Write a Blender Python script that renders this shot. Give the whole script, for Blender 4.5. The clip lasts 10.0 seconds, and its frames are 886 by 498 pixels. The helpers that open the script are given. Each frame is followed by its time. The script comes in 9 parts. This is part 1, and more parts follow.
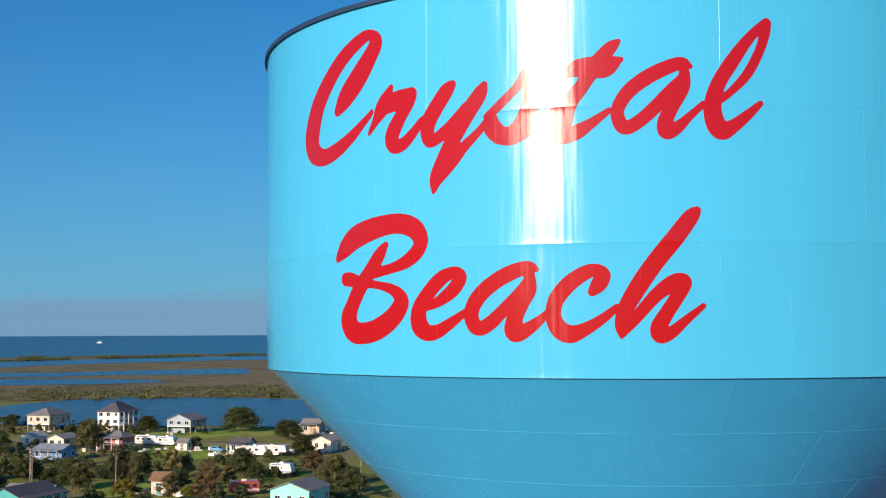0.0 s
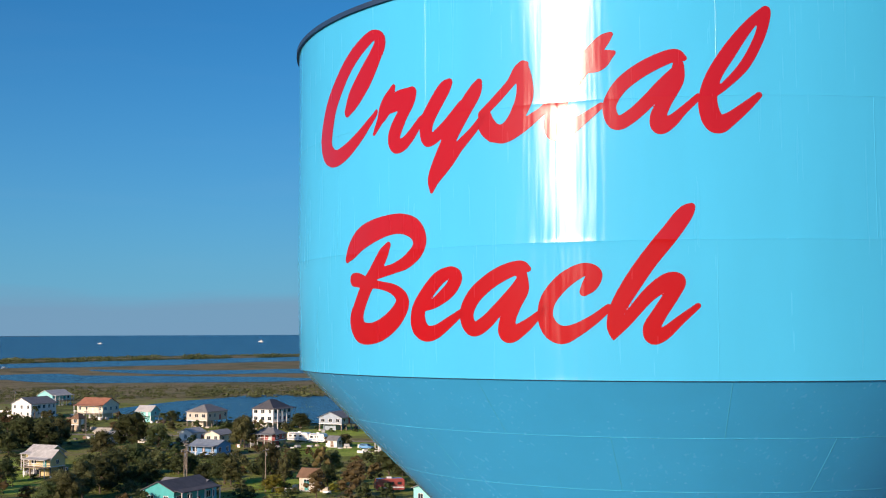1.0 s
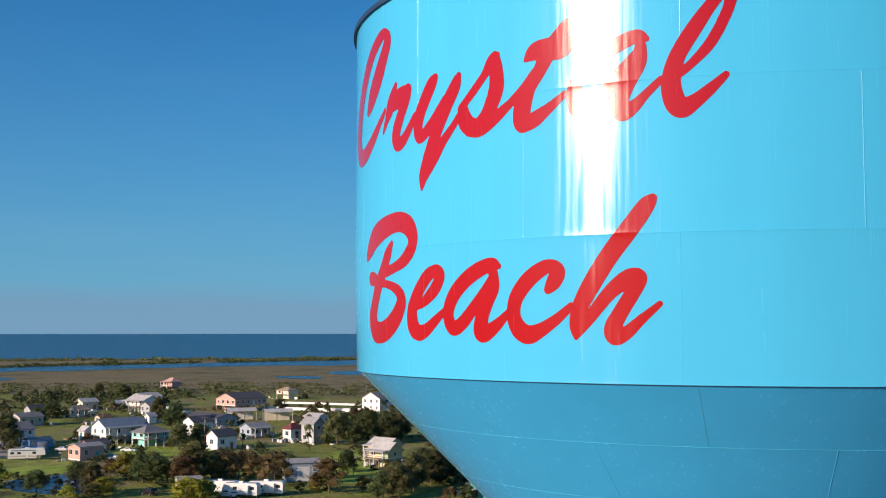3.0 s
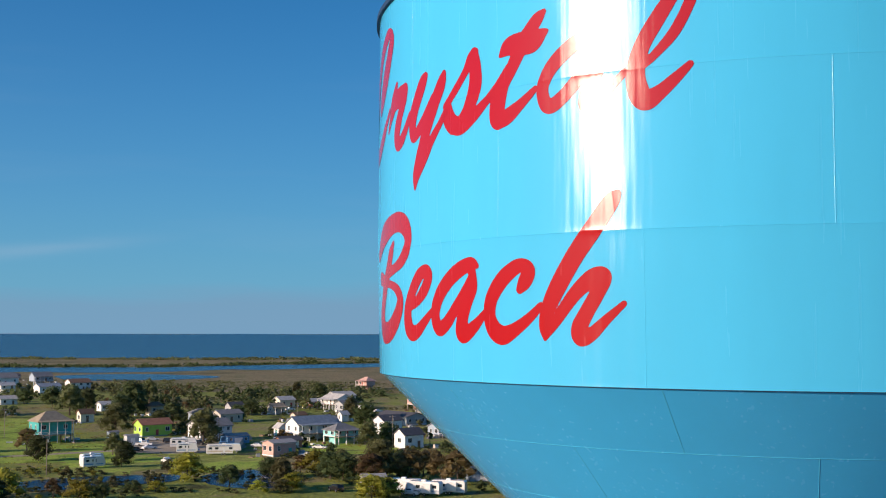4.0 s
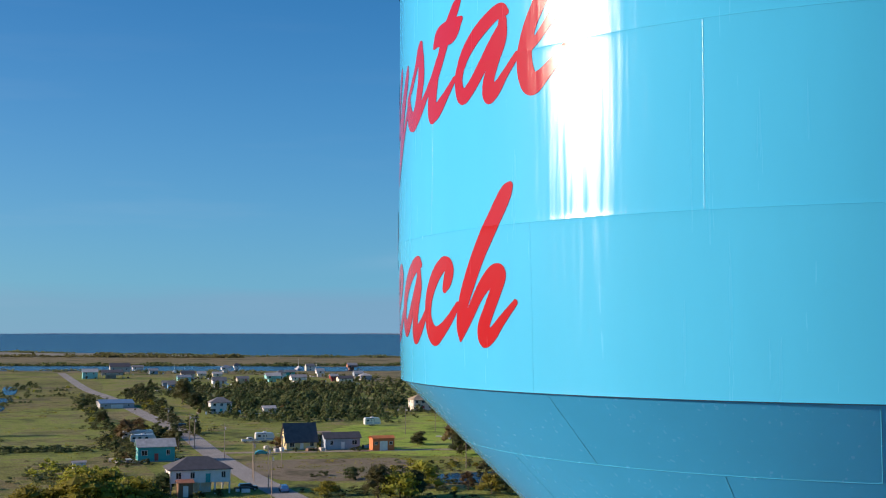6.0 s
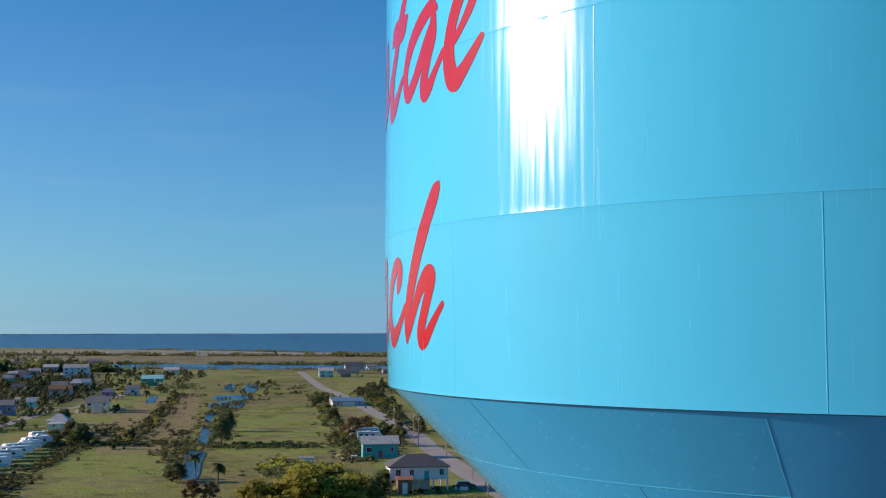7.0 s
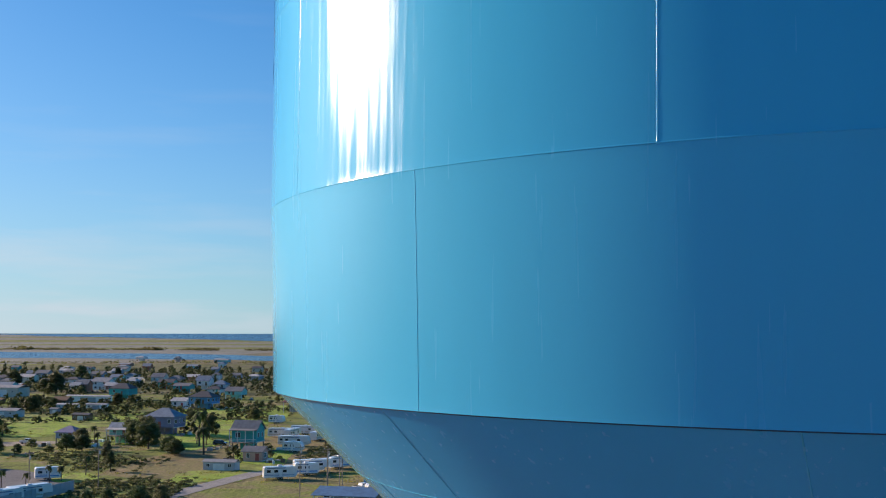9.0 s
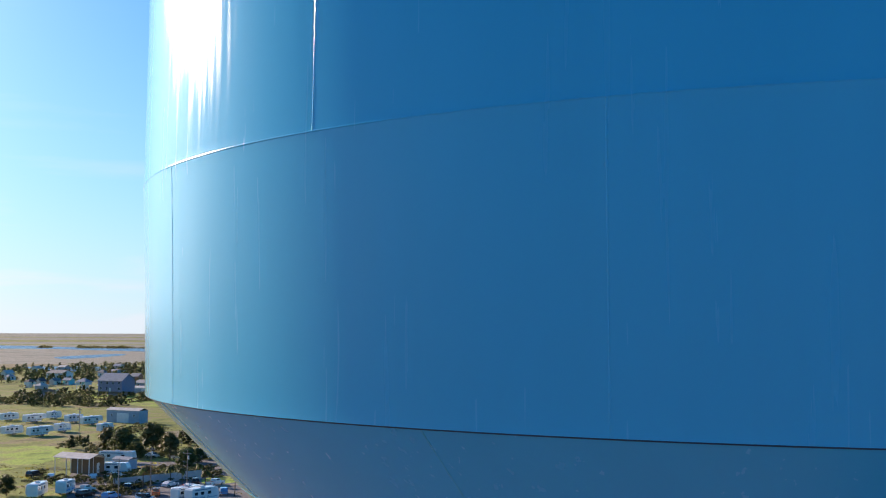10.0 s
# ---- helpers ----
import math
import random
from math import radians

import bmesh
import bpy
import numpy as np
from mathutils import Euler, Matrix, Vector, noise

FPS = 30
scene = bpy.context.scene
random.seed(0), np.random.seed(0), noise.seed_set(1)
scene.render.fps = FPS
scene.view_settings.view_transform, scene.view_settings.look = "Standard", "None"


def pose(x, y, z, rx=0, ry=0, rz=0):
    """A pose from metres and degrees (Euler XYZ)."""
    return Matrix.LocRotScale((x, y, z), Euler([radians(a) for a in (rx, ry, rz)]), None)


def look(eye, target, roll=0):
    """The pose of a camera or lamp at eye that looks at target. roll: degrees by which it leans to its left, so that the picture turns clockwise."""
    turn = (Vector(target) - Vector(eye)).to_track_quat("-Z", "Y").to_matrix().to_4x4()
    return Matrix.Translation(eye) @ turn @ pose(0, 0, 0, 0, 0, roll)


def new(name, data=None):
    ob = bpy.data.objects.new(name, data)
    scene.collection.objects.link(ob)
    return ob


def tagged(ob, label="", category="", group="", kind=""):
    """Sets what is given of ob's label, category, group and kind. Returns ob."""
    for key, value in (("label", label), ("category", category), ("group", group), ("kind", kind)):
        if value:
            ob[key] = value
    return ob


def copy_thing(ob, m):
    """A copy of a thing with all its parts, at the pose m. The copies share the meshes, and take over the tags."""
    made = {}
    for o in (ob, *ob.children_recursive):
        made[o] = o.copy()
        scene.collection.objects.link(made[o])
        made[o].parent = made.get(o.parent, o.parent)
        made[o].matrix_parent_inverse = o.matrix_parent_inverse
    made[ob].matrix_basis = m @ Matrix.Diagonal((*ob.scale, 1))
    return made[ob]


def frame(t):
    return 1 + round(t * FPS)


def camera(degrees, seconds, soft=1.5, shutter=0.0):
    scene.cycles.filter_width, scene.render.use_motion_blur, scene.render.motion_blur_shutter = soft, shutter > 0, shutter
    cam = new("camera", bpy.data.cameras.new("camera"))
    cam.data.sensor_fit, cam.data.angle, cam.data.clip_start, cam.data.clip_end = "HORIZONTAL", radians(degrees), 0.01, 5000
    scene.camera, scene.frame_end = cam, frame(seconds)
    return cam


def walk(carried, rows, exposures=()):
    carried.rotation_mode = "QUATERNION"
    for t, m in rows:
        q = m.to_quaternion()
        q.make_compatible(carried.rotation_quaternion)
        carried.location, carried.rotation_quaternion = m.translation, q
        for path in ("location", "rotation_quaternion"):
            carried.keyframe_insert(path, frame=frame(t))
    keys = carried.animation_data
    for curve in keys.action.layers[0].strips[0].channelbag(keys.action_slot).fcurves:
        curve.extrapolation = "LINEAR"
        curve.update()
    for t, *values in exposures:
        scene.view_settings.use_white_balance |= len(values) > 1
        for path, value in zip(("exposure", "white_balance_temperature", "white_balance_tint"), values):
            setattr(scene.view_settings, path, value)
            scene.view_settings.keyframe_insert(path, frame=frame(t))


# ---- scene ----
cam = camera(39.13, 10.0, 1.1)
walk(cam, [
    (0, pose(0.000, -31.316, 37.926, 93.764, 0.240, 8.627)),
    (0.5, pose(1.394, -30.970, 37.927, 93.763, 0.234, 12.118)),
    (1, pose(2.817, -30.511, 37.937, 93.761, 0.193, 15.727)),
    (1.5, pose(4.266, -29.967, 37.942, 93.759, 0.122, 19.465)),
    (2, pose(5.720, -29.286, 37.928, 93.765, 0.085, 23.299)),
    (2.5, pose(7.207, -28.476, 37.933, 93.740, 0.065, 27.393)),
    (4, pose(11.564, -25.172, 37.931, 93.756, -0.103, 40.644)),
    (4.5, pose(12.922, -23.776, 37.931, 93.763, -0.122, 45.368)),
    (5, pose(14.208, -22.217, 37.940, 93.757, -0.144, 50.305)),
    (5.5, pose(15.353, -20.480, 37.937, 93.746, -0.095, 55.380)),
    (7, pose(17.855, -14.554, 37.985, 93.717, 0.100, 71.169)),
    (7.5, pose(18.457, -12.331, 37.944, 93.719, 0.132, 76.815)),
    (8, pose(18.814, -9.948, 37.927, 93.728, 0.057, 82.731)),
    (8.5, pose(18.958, -7.470, 37.896, 93.727, -0.017, 88.844)),
    (9, pose(18.789, -4.925, 37.870, 93.756, -0.136, 95.054)),
    (9.5, pose(18.317, -2.331, 37.843, 93.764, -0.143, 101.531)),
    (10, pose(17.580, 0.204, 37.814, 93.793, -0.267, 107.918)),
], [(0, 0.04, 6250, 10), (4, 0.08, 6250, 10), (7, 0.26, 6250, 10), (9, 0.33, 6250, 10), (10, 0.62, 6250, 10)])

# ---- sky, sun and exposure ----
SUN_AZ, SUN_EL = -113.6, 17.3
world = bpy.data.worlds.new("sky")
scene.world = world
world.use_nodes = True
wn, wl = world.node_tree.nodes, world.node_tree.links
sky = wn.new("ShaderNodeTexSky")
sky.sky_type = "NISHITA"
sky.sun_disc = False
sky.sun_elevation = radians(SUN_EL)
sky.sun_rotation = radians(90 - SUN_AZ)
sky.air_density, sky.dust_density, sky.ozone_density = 1.0, 0.15, 5.0
sky.altitude = 30


def sky_maths(op, a, b=0.0):
    q = wn.new("ShaderNodeMath")
    q.operation = op
    for k, v in enumerate((a, b)):
        if isinstance(v, (int, float)):
            q.inputs[k].default_value = v
        else:
            wl.new(v, q.inputs[k])
    return q.outputs[0]


# clear deep-blue air, whiter in the haze low over the land on the sun's side, with thin cloud near the horizon
tint = wn.new("ShaderNodeMix")
tint.data_type, tint.blend_type = "RGBA", "MULTIPLY"
tint.inputs["Factor"].default_value, tint.inputs["B"].default_value = 1.0, (0.100, 0.720, 1.00, 1)
wl.new(sky.outputs[0], tint.inputs["A"])
way, parts_of = wn.new("ShaderNodeTexCoord"), wn.new("ShaderNodeSeparateXYZ")
wl.new(way.outputs["Generated"], parts_of.inputs[0])
toward = sky_maths("ADD", sky_maths("MULTIPLY", parts_of.outputs[0], math.cos(radians(SUN_AZ))), sky_maths("MULTIPLY", parts_of.outputs[1], math.sin(radians(SUN_AZ))))
low = sky_maths("POWER", 2.718, sky_maths("MULTIPLY", sky_maths("ABSOLUTE", parts_of.outputs[2]), -7.5))
side = sky_maths("POWER", sky_maths("MAXIMUM", sky_maths("MULTIPLY", sky_maths("ADD", toward, 0.45), 0.69), 0.0), 2.0)
stretch = wn.new("ShaderNodeMapping")
stretch.inputs["Scale"].default_value = (3.0, 3.0, 26.0)
wl.new(way.outputs["Generated"], stretch.inputs["Vector"])
wisps = wn.new("ShaderNodeTexNoise")
wisps.inputs["Scale"].default_value, wisps.inputs["Detail"].default_value = 1.6, 6
wl.new(stretch.outputs[0], wisps.inputs["Vector"])
cloud = sky_maths("MULTIPLY", sky_maths("MAXIMUM", sky_maths("SUBTRACT", wisps.outputs["Fac"], 0.54), 0.0), sky_maths("MULTIPLY", low, sky_maths("ADD", sky_maths("MULTIPLY", side, 9.0), 2.0)))
wide_haze = sky_maths("MULTIPLY", side, sky_maths("POWER", 2.718, sky_maths("MULTIPLY", sky_maths("ABSOLUTE", parts_of.outputs[2]), -2.6)))
WISP_AZ = radians(149)
across = sky_maths("ADD", sky_maths("MULTIPLY", parts_of.outputs[0], -math.sin(WISP_AZ)), sky_maths("MULTIPLY", parts_of.outputs[1], math.cos(WISP_AZ)))
ahead = sky_maths("GREATER_THAN", sky_maths("ADD", sky_maths("MULTIPLY", parts_of.outputs[0], math.cos(WISP_AZ)), sky_maths("MULTIPLY", parts_of.outputs[1], math.sin(WISP_AZ))), 0.0)


def bell(v, width):
    q = sky_maths("DIVIDE", v, width)
    return sky_maths("POWER", 2.718, sky_maths("MULTIPLY", sky_maths("MULTIPLY", q, q), -1.0))


height = sky_maths("SUBTRACT", sky_maths("ADD", parts_of.outputs[2], sky_maths("MULTIPLY", across, 0.10)), sky_maths("ADD", sky_maths("MULTIPLY", wisps.outputs["Fac"], 0.018), 0.054))
streak_cloud = sky_maths("MULTIPLY", sky_maths("MULTIPLY", ahead, bell(across, 0.075)), sky_maths("MULTIPLY", bell(height, 0.0055), 0.22))
cloud = sky_maths("ADD", cloud, sky_maths("MULTIPLY", streak_cloud, 6.0))
share = sky_maths("ADD", sky_maths("ADD", sky_maths("MULTIPLY", wide_haze, 0.10), sky_maths("MULTIPLY", low, sky_maths("ADD", sky_maths("MULTIPLY", side, 1.05), 0.06))), sky_maths("MULTIPLY", cloud, 0.16))
haze = wn.new("ShaderNodeMix")
haze.data_type = "RGBA"
wl.new(sky_maths("MINIMUM", share, 0.97), haze.inputs["Factor"])
wl.new(tint.outputs["Result"], haze.inputs["A"])
haze.inputs["B"].default_value = (5.0, 5.25, 5.6, 1)
# the bright haze round the sun itself
up = math.sin(radians(SUN_EL))
near_sun = sky_maths("MAXIMUM", sky_maths("ADD", sky_maths("MULTIPLY", toward, math.cos(radians(SUN_EL))), sky_maths("MULTIPLY", parts_of.outputs[2], up)), 0.0)
halo = sky_maths("ADD", sky_maths("MULTIPLY", sky_maths("POWER", near_sun, 24.0), 14.0), sky_maths("MULTIPLY", sky_maths("POWER", near_sun, 8.0), 1.8))
aureole, halo_tone = wn.new("ShaderNodeMix"), wn.new("ShaderNodeCombineColor")
aureole.data_type, aureole.blend_type = "RGBA", "ADD"
aureole.inputs["Factor"].default_value = 1.0
for k, v in enumerate((1.0, 0.95, 0.86)):
    wl.new(sky_maths("MULTIPLY", halo, v), halo_tone.inputs[k])
wl.new(haze.outputs["Result"], aureole.inputs["A"])
wl.new(halo_tone.outputs[0], aureole.inputs["B"])
bank = wn.new("ShaderNodeMix")
bank.data_type = "RGBA"
edge = sky_maths("MULTIPLY", sky_maths("SUBTRACT", sky_maths("ADD", sky_maths("MULTIPLY", wisps.outputs["Fac"], 0.034), 0.020), parts_of.outputs[2]), 60.0)
thick = sky_maths("MULTIPLY", sky_maths("MINIMUM", sky_maths("MAXIMUM", edge, 0.0), 1.0), sky_maths("MAXIMUM", sky_maths("SUBTRACT", 0.70, sky_maths("MULTIPLY", side, 1.5)), 0.0))
wl.new(thick, bank.inputs["Factor"])
veil = wn.new("ShaderNodeMix")
veil.data_type = "RGBA"
wl.new(sky_maths("MULTIPLY", low, sky_maths("MAXIMUM", sky_maths("SUBTRACT", 0.8, sky_maths("MULTIPLY", side, 1.5)), 0.0)), veil.inputs["Factor"])
wl.new(aureole.outputs["Result"], veil.inputs["A"])
veil.inputs["B"].default_value = (1.9, 3.75, 5.7, 1)
wl.new(veil.outputs["Result"], bank.inputs["A"])
bank.inputs["B"].default_value = (1.85, 3.0, 4.3, 1)
wl.new(bank.outputs["Result"], wn["Background"].inputs[0])
wn["Background"].inputs[1].default_value = 0.104
sun = new("sun", bpy.data.lights.new("sun", "SUN"))
sun.data.energy, sun.data.angle, sun.data.color = 5.1, radians(0.55), (1.16, 0.86, 0.64)
sx, sy = math.cos(radians(SUN_AZ)) * math.cos(radians(SUN_EL)), math.sin(radians(SUN_AZ)) * math.cos(radians(SUN_EL))
sun.matrix_world = look((300 * sx, 300 * sy, 300 * math.sin(radians(SUN_EL))), (0, 0, 0))

# ---- materials ----
def mat(name, base, rough=0.7, metal=0.0, vary=0.25, scale=1.0, bump=0.0, fine=12.0, coat=0.0, tint=None, random_tone=0.0, stretch=(1, 1, 1)):
    """A painted or natural surface: base colour broken by noise at two scales, with relief and uneven gloss."""
    m = bpy.data.materials.new(name)
    m.use_nodes = True
    n, l = m.node_tree.nodes, m.node_tree.links
    p = n["Principled BSDF"]
    co = n.new("ShaderNodeTexCoord")
    mp = n.new("ShaderNodeMapping")
    mp.inputs["Scale"].default_value = stretch
    l.new(co.outputs["Object"], mp.inputs["Vector"])
    big, small = n.new("ShaderNodeTexNoise"), n.new("ShaderNodeTexNoise")
    big.inputs["Scale"].default_value, small.inputs["Scale"].default_value = scale, scale * fine
    big.inputs["Detail"].default_value, small.inputs["Detail"].default_value = 5, 4
    for q in (big, small):
        l.new(mp.outputs[0], q.inputs["Vector"])
    add = n.new("ShaderNodeMath")
    add.operation = "MULTIPLY_ADD"
    l.new(small.outputs["Fac"], add.inputs[0])
    add.inputs[1].default_value = 0.5
    l.new(big.outputs["Fac"], add.inputs[2])
    rng = n.new("ShaderNodeMapRange")
    rng.inputs["From Min"].default_value, rng.inputs["From Max"].default_value = 0.5, 1.0
    l.new(add.outputs[0], rng.inputs["Value"])
    mix = n.new("ShaderNodeMix")
    mix.data_type = "RGBA"
    dark = tint if tint else tuple(c * (1 - vary) for c in base)
    light = tuple(min(1, c * (1 + vary * 0.6)) for c in base)
    mix.inputs["A"].default_value, mix.inputs["B"].default_value = (*dark, 1), (*light, 1)
    l.new(rng.outputs[0], mix.inputs["Factor"])
    out = mix.outputs["Result"]
    if random_tone:
        info, hsv = n.new("ShaderNodeObjectInfo"), n.new("ShaderNodeHueSaturation")
        mr = n.new("ShaderNodeMapRange")
        mr.inputs["To Min"].default_value, mr.inputs["To Max"].default_value = 1 - random_tone, 1 + random_tone
        l.new(info.outputs["Random"], mr.inputs["Value"])
        l.new(mr.outputs[0], hsv.inputs["Value"])
        l.new(out, hsv.inputs["Color"])
        out = hsv.outputs[0]
    l.new(out, p.inputs["Base Color"])
    p.inputs["Metallic"].default_value = metal
    rr = n.new("ShaderNodeMapRange")
    rr.inputs["To Min"].default_value, rr.inputs["To Max"].default_value = max(0.02, rough * 0.85), min(1, rough * 1.15)
    l.new(small.outputs["Fac"], rr.inputs["Value"])
    l.new(rr.outputs[0], p.inputs["Roughness"])
    p.inputs["Coat Weight"].default_value = coat
    if bump:
        b = n.new("ShaderNodeBump")
        b.inputs["Strength"].default_value, b.inputs["Distance"].default_value = 1.0, bump
        l.new(add.outputs[0], b.inputs["Height"])
        l.new(b.outputs[0], p.inputs["Normal"])
    return m


def tank_paint(name, base, peel=0.0006):
    """Glossy enamel on rolled plate: streaked downwards, so the gloss breaks into upright streaks; plates dent gently."""
    m = bpy.data.materials.new(name)
    m.use_nodes = True
    n, l = m.node_tree.nodes, m.node_tree.links
    p = n["Principled BSDF"]
    geo = n.new("ShaderNodeNewGeometry")

    def noise_at(stretch, scale, detail):
        mp, q = n.new("ShaderNodeMapping"), n.new("ShaderNodeTexNoise")
        mp.inputs["Scale"].default_value = stretch
        q.inputs["Scale"].default_value, q.inputs["Detail"].default_value = scale, detail
        l.new(geo.outputs["Position"], mp.inputs["Vector"])
        l.new(mp.outputs[0], q.inputs["Vector"])
        return q.outputs["Fac"]

    def ranged(v, a, b, lo=0.3, hi=0.7):
        r = n.new("ShaderNodeMapRange")
        r.inputs["From Min"].default_value, r.inputs["From Max"].default_value = lo, hi
        r.inputs["To Min"].default_value, r.inputs["To Max"].default_value = a, b
        l.new(v, r.inputs["Value"])
        return r.outputs[0]

    def maths(op, a, b):
        q = n.new("ShaderNodeMath")
        q.operation = op
        for k, v in enumerate((a, b)):
            if isinstance(v, (int, float)):
                q.inputs[k].default_value = v
            else:
                l.new(v, q.inputs[k])
        return q.outputs[0]

    streak = noise_at((1, 1, 0.04), 11.0, 3.5)
    grain = noise_at((1, 1, 0.7), 75.0, 2)
    wide = noise_at((1, 1, 0.45), 0.5, 3)
    stain = noise_at((1, 1, 0.2), 1.2, 3)
    tone = n.new("ShaderNodeMix")
    tone.data_type = "RGBA"
    tone.inputs["A"].default_value = (*(c * 0.965 for c in base), 1)
    tone.inputs["B"].default_value = (*(min(1, c * 1.02) for c in base), 1)
    l.new(ranged(stain, 0, 1), tone.inputs["Factor"])
    b1, b2 = n.new("ShaderNodeBump"), n.new("ShaderNodeBump")
    b1.inputs["Strength"].default_value, b1.inputs["Distance"].default_value = 1.0, 0.006
    l.new(wide, b1.inputs["Height"])
    b2.inputs["Strength"].default_value, b2.inputs["Distance"].default_value = 1.0, peel
    l.new(maths("MULTIPLY", grain, ranged(streak, 0.15, 1.6)), b2.inputs["Height"])
    l.new(b1.outputs[0], b2.inputs["Normal"])
    # the body colour under a clear, hard-edged gloss
    body, gloss, fres, mixed = n.new("ShaderNodeBsdfDiffuse"), n.new("ShaderNodeBsdfAnisotropic"), n.new("ShaderNodeFresnel"), n.new("ShaderNodeMixShader")
    n.remove(p)
    gloss.distribution = "BECKMANN"
    l.new(tone.outputs["Result"], body.inputs["Color"])
    l.new(b1.outputs[0], body.inputs["Normal"])
    l.new(maths("ADD", ranged(streak, 0.200, 0.280), ranged(stain, -0.012, 0.012)), gloss.inputs["Roughness"])
    gloss.inputs["Color"].default_value = (1, 1, 1, 1)
    tan = n.new("ShaderNodeTangent")
    tan.direction_type, tan.axis = "RADIAL", "Z"
    l.new(tan.outputs[0], gloss.inputs["Tangent"])
    gloss.inputs["Anisotropy"].default_value = 0.22
    l.new(b2.outputs[0], gloss.inputs["Normal"])
    fres.inputs["IOR"].default_value = 1.5
    l.new(b1.outputs[0], fres.inputs["Normal"])
    l.new(fres.outputs[0], mixed.inputs[0])
    l.new(body.outputs[0], mixed.inputs[1])
    l.new(gloss.outputs[0], mixed.inputs[2])
    l.new(mixed.outputs[0], n["Material Output"].inputs["Surface"])
    return m


def ground_cover(name, tones, scale, fine, bump):
    """Ground seen from afar: three tones in patches, with a fine grain."""
    m = bpy.data.materials.new(name)
    m.use_nodes = True
    n, l = m.node_tree.nodes, m.node_tree.links
    p = n["Principled BSDF"]
    geo = n.new("ShaderNodeNewGeometry")
    fac = []
    for s, d in ((scale, 6), (fine, 5), (fine * 9, 3)):
        q = n.new("ShaderNodeTexNoise")
        q.inputs["Scale"].default_value, q.inputs["Detail"].default_value, q.inputs["Roughness"].default_value = s, d, 0.6
        l.new(geo.outputs["Position"], q.inputs["Vector"])
        fac.append(q.outputs["Fac"])
    add = n.new("ShaderNodeMath")
    add.operation = "MULTIPLY_ADD"
    l.new(fac[1], add.inputs[0])
    add.inputs[1].default_value = 0.6
    l.new(fac[0], add.inputs[2])
    ramp = n.new("ShaderNodeValToRGB")
    e = ramp.color_ramp.elements
    e[0].position, e[0].color = 0.62, (*tones[0], 1)
    e[1].position, e[1].color = 0.98, (*tones[-1], 1)
    for k, c in enumerate(tones[1:-1]):
        x = e.new(0.62 + 0.36 * (k + 1) / (len(tones) - 1))
        x.color = (*c, 1)
    l.new(add.outputs[0], ramp.inputs[0])
    hsv, mr = n.new("ShaderNodeHueSaturation"), n.new("ShaderNodeMapRange")
    mr.inputs["From Min"].default_value, mr.inputs["From Max"].default_value = 0.3, 0.7
    mr.inputs["To Min"].default_value, mr.inputs["To Max"].default_value = 0.6, 1.4
    l.new(fac[2], mr.inputs["Value"])
    l.new(mr.outputs[0], hsv.inputs["Value"])
    l.new(ramp.outputs[0], hsv.inputs["Color"])
    l.new(hsv.outputs[0], p.inputs["Base Color"])
    p.inputs["Roughness"].default_value = 0.9
    p.inputs["Specular IOR Level"].default_value = 0.15
    b = n.new("ShaderNodeBump")
    b.inputs["Strength"].default_value, b.inputs["Distance"].default_value = 1.0, bump
    l.new(fac[2], b.inputs["Height"])
    l.new(b.outputs[0], p.inputs["Normal"])
    return m


def water_mat(name, base, rough, scale, height):
    m = bpy.data.materials.new(name)
    m.use_nodes = True
    n, l = m.node_tree.nodes, m.node_tree.links
    p = n["Principled BSDF"]
    p.inputs["Base Color"].default_value = (*base, 1)
    p.inputs["Roughness"].default_value, p.inputs["IOR"].default_value = rough, 1.33
    geo, q, b = n.new("ShaderNodeNewGeometry"), n.new("ShaderNodeTexNoise"), n.new("ShaderNodeBump")
    q.inputs["Scale"].default_value, q.inputs["Detail"].default_value = scale, 4
    l.new(geo.outputs["Position"], q.inputs["Vector"])
    b.inputs["Strength"].default_value, b.inputs["Distance"].default_value = 1.0, height
    l.new(q.outputs["Fac"], b.inputs["Height"])
    l.new(b.outputs[0], p.inputs["Normal"])
    return m


BLUE = tank_paint("sky_blue_enamel", (0.064, 0.440, 0.715))
# same tank paint; the belly's bluer shade is put into this base colour
BELLY = tank_paint("sky_blue_enamel_shade_tint", (0.055, 0.430, 0.800), 0.00003)
RED = tank_paint("red_enamel", (0.37, 0.003, 0.006))
NAVY = mat("dark_navy", (0.012, 0.04, 0.10), 0.6)
STEEL_GREY = mat("galvanised_steel", (0.45, 0.47, 0.49), 0.45, 0.6, scale=2)
GRASS = ground_cover("mown_grass_and_scrub", [(0.068, 0.078, 0.027), (0.164, 0.196, 0.044), (0.216, 0.252, 0.053), (0.248, 0.212, 0.104), (0.124, 0.132, 0.044)], 0.016, 0.11, 0.5)
MARSH = ground_cover("salt_marsh_grass", [(0.082, 0.090, 0.038), (0.150, 0.142, 0.070), (0.225, 0.185, 0.102), (0.180, 0.165, 0.082), (0.108, 0.116, 0.048)], 0.012, 0.045, 0.3)
LAWN = ground_cover("bright_lawn", [(0.105, 0.140, 0.030), (0.225, 0.325, 0.046), (0.300, 0.405, 0.060), (0.270, 0.295, 0.080), (0.170, 0.210, 0.042)], 0.03, 0.16, 0.3)
PASTURE = ground_cover("rough_pasture", [(0.079, 0.085, 0.031), (0.158, 0.167, 0.047), (0.203, 0.216, 0.054), (0.216, 0.184, 0.088), (0.117, 0.124, 0.043)], 0.02, 0.16, 0.5)
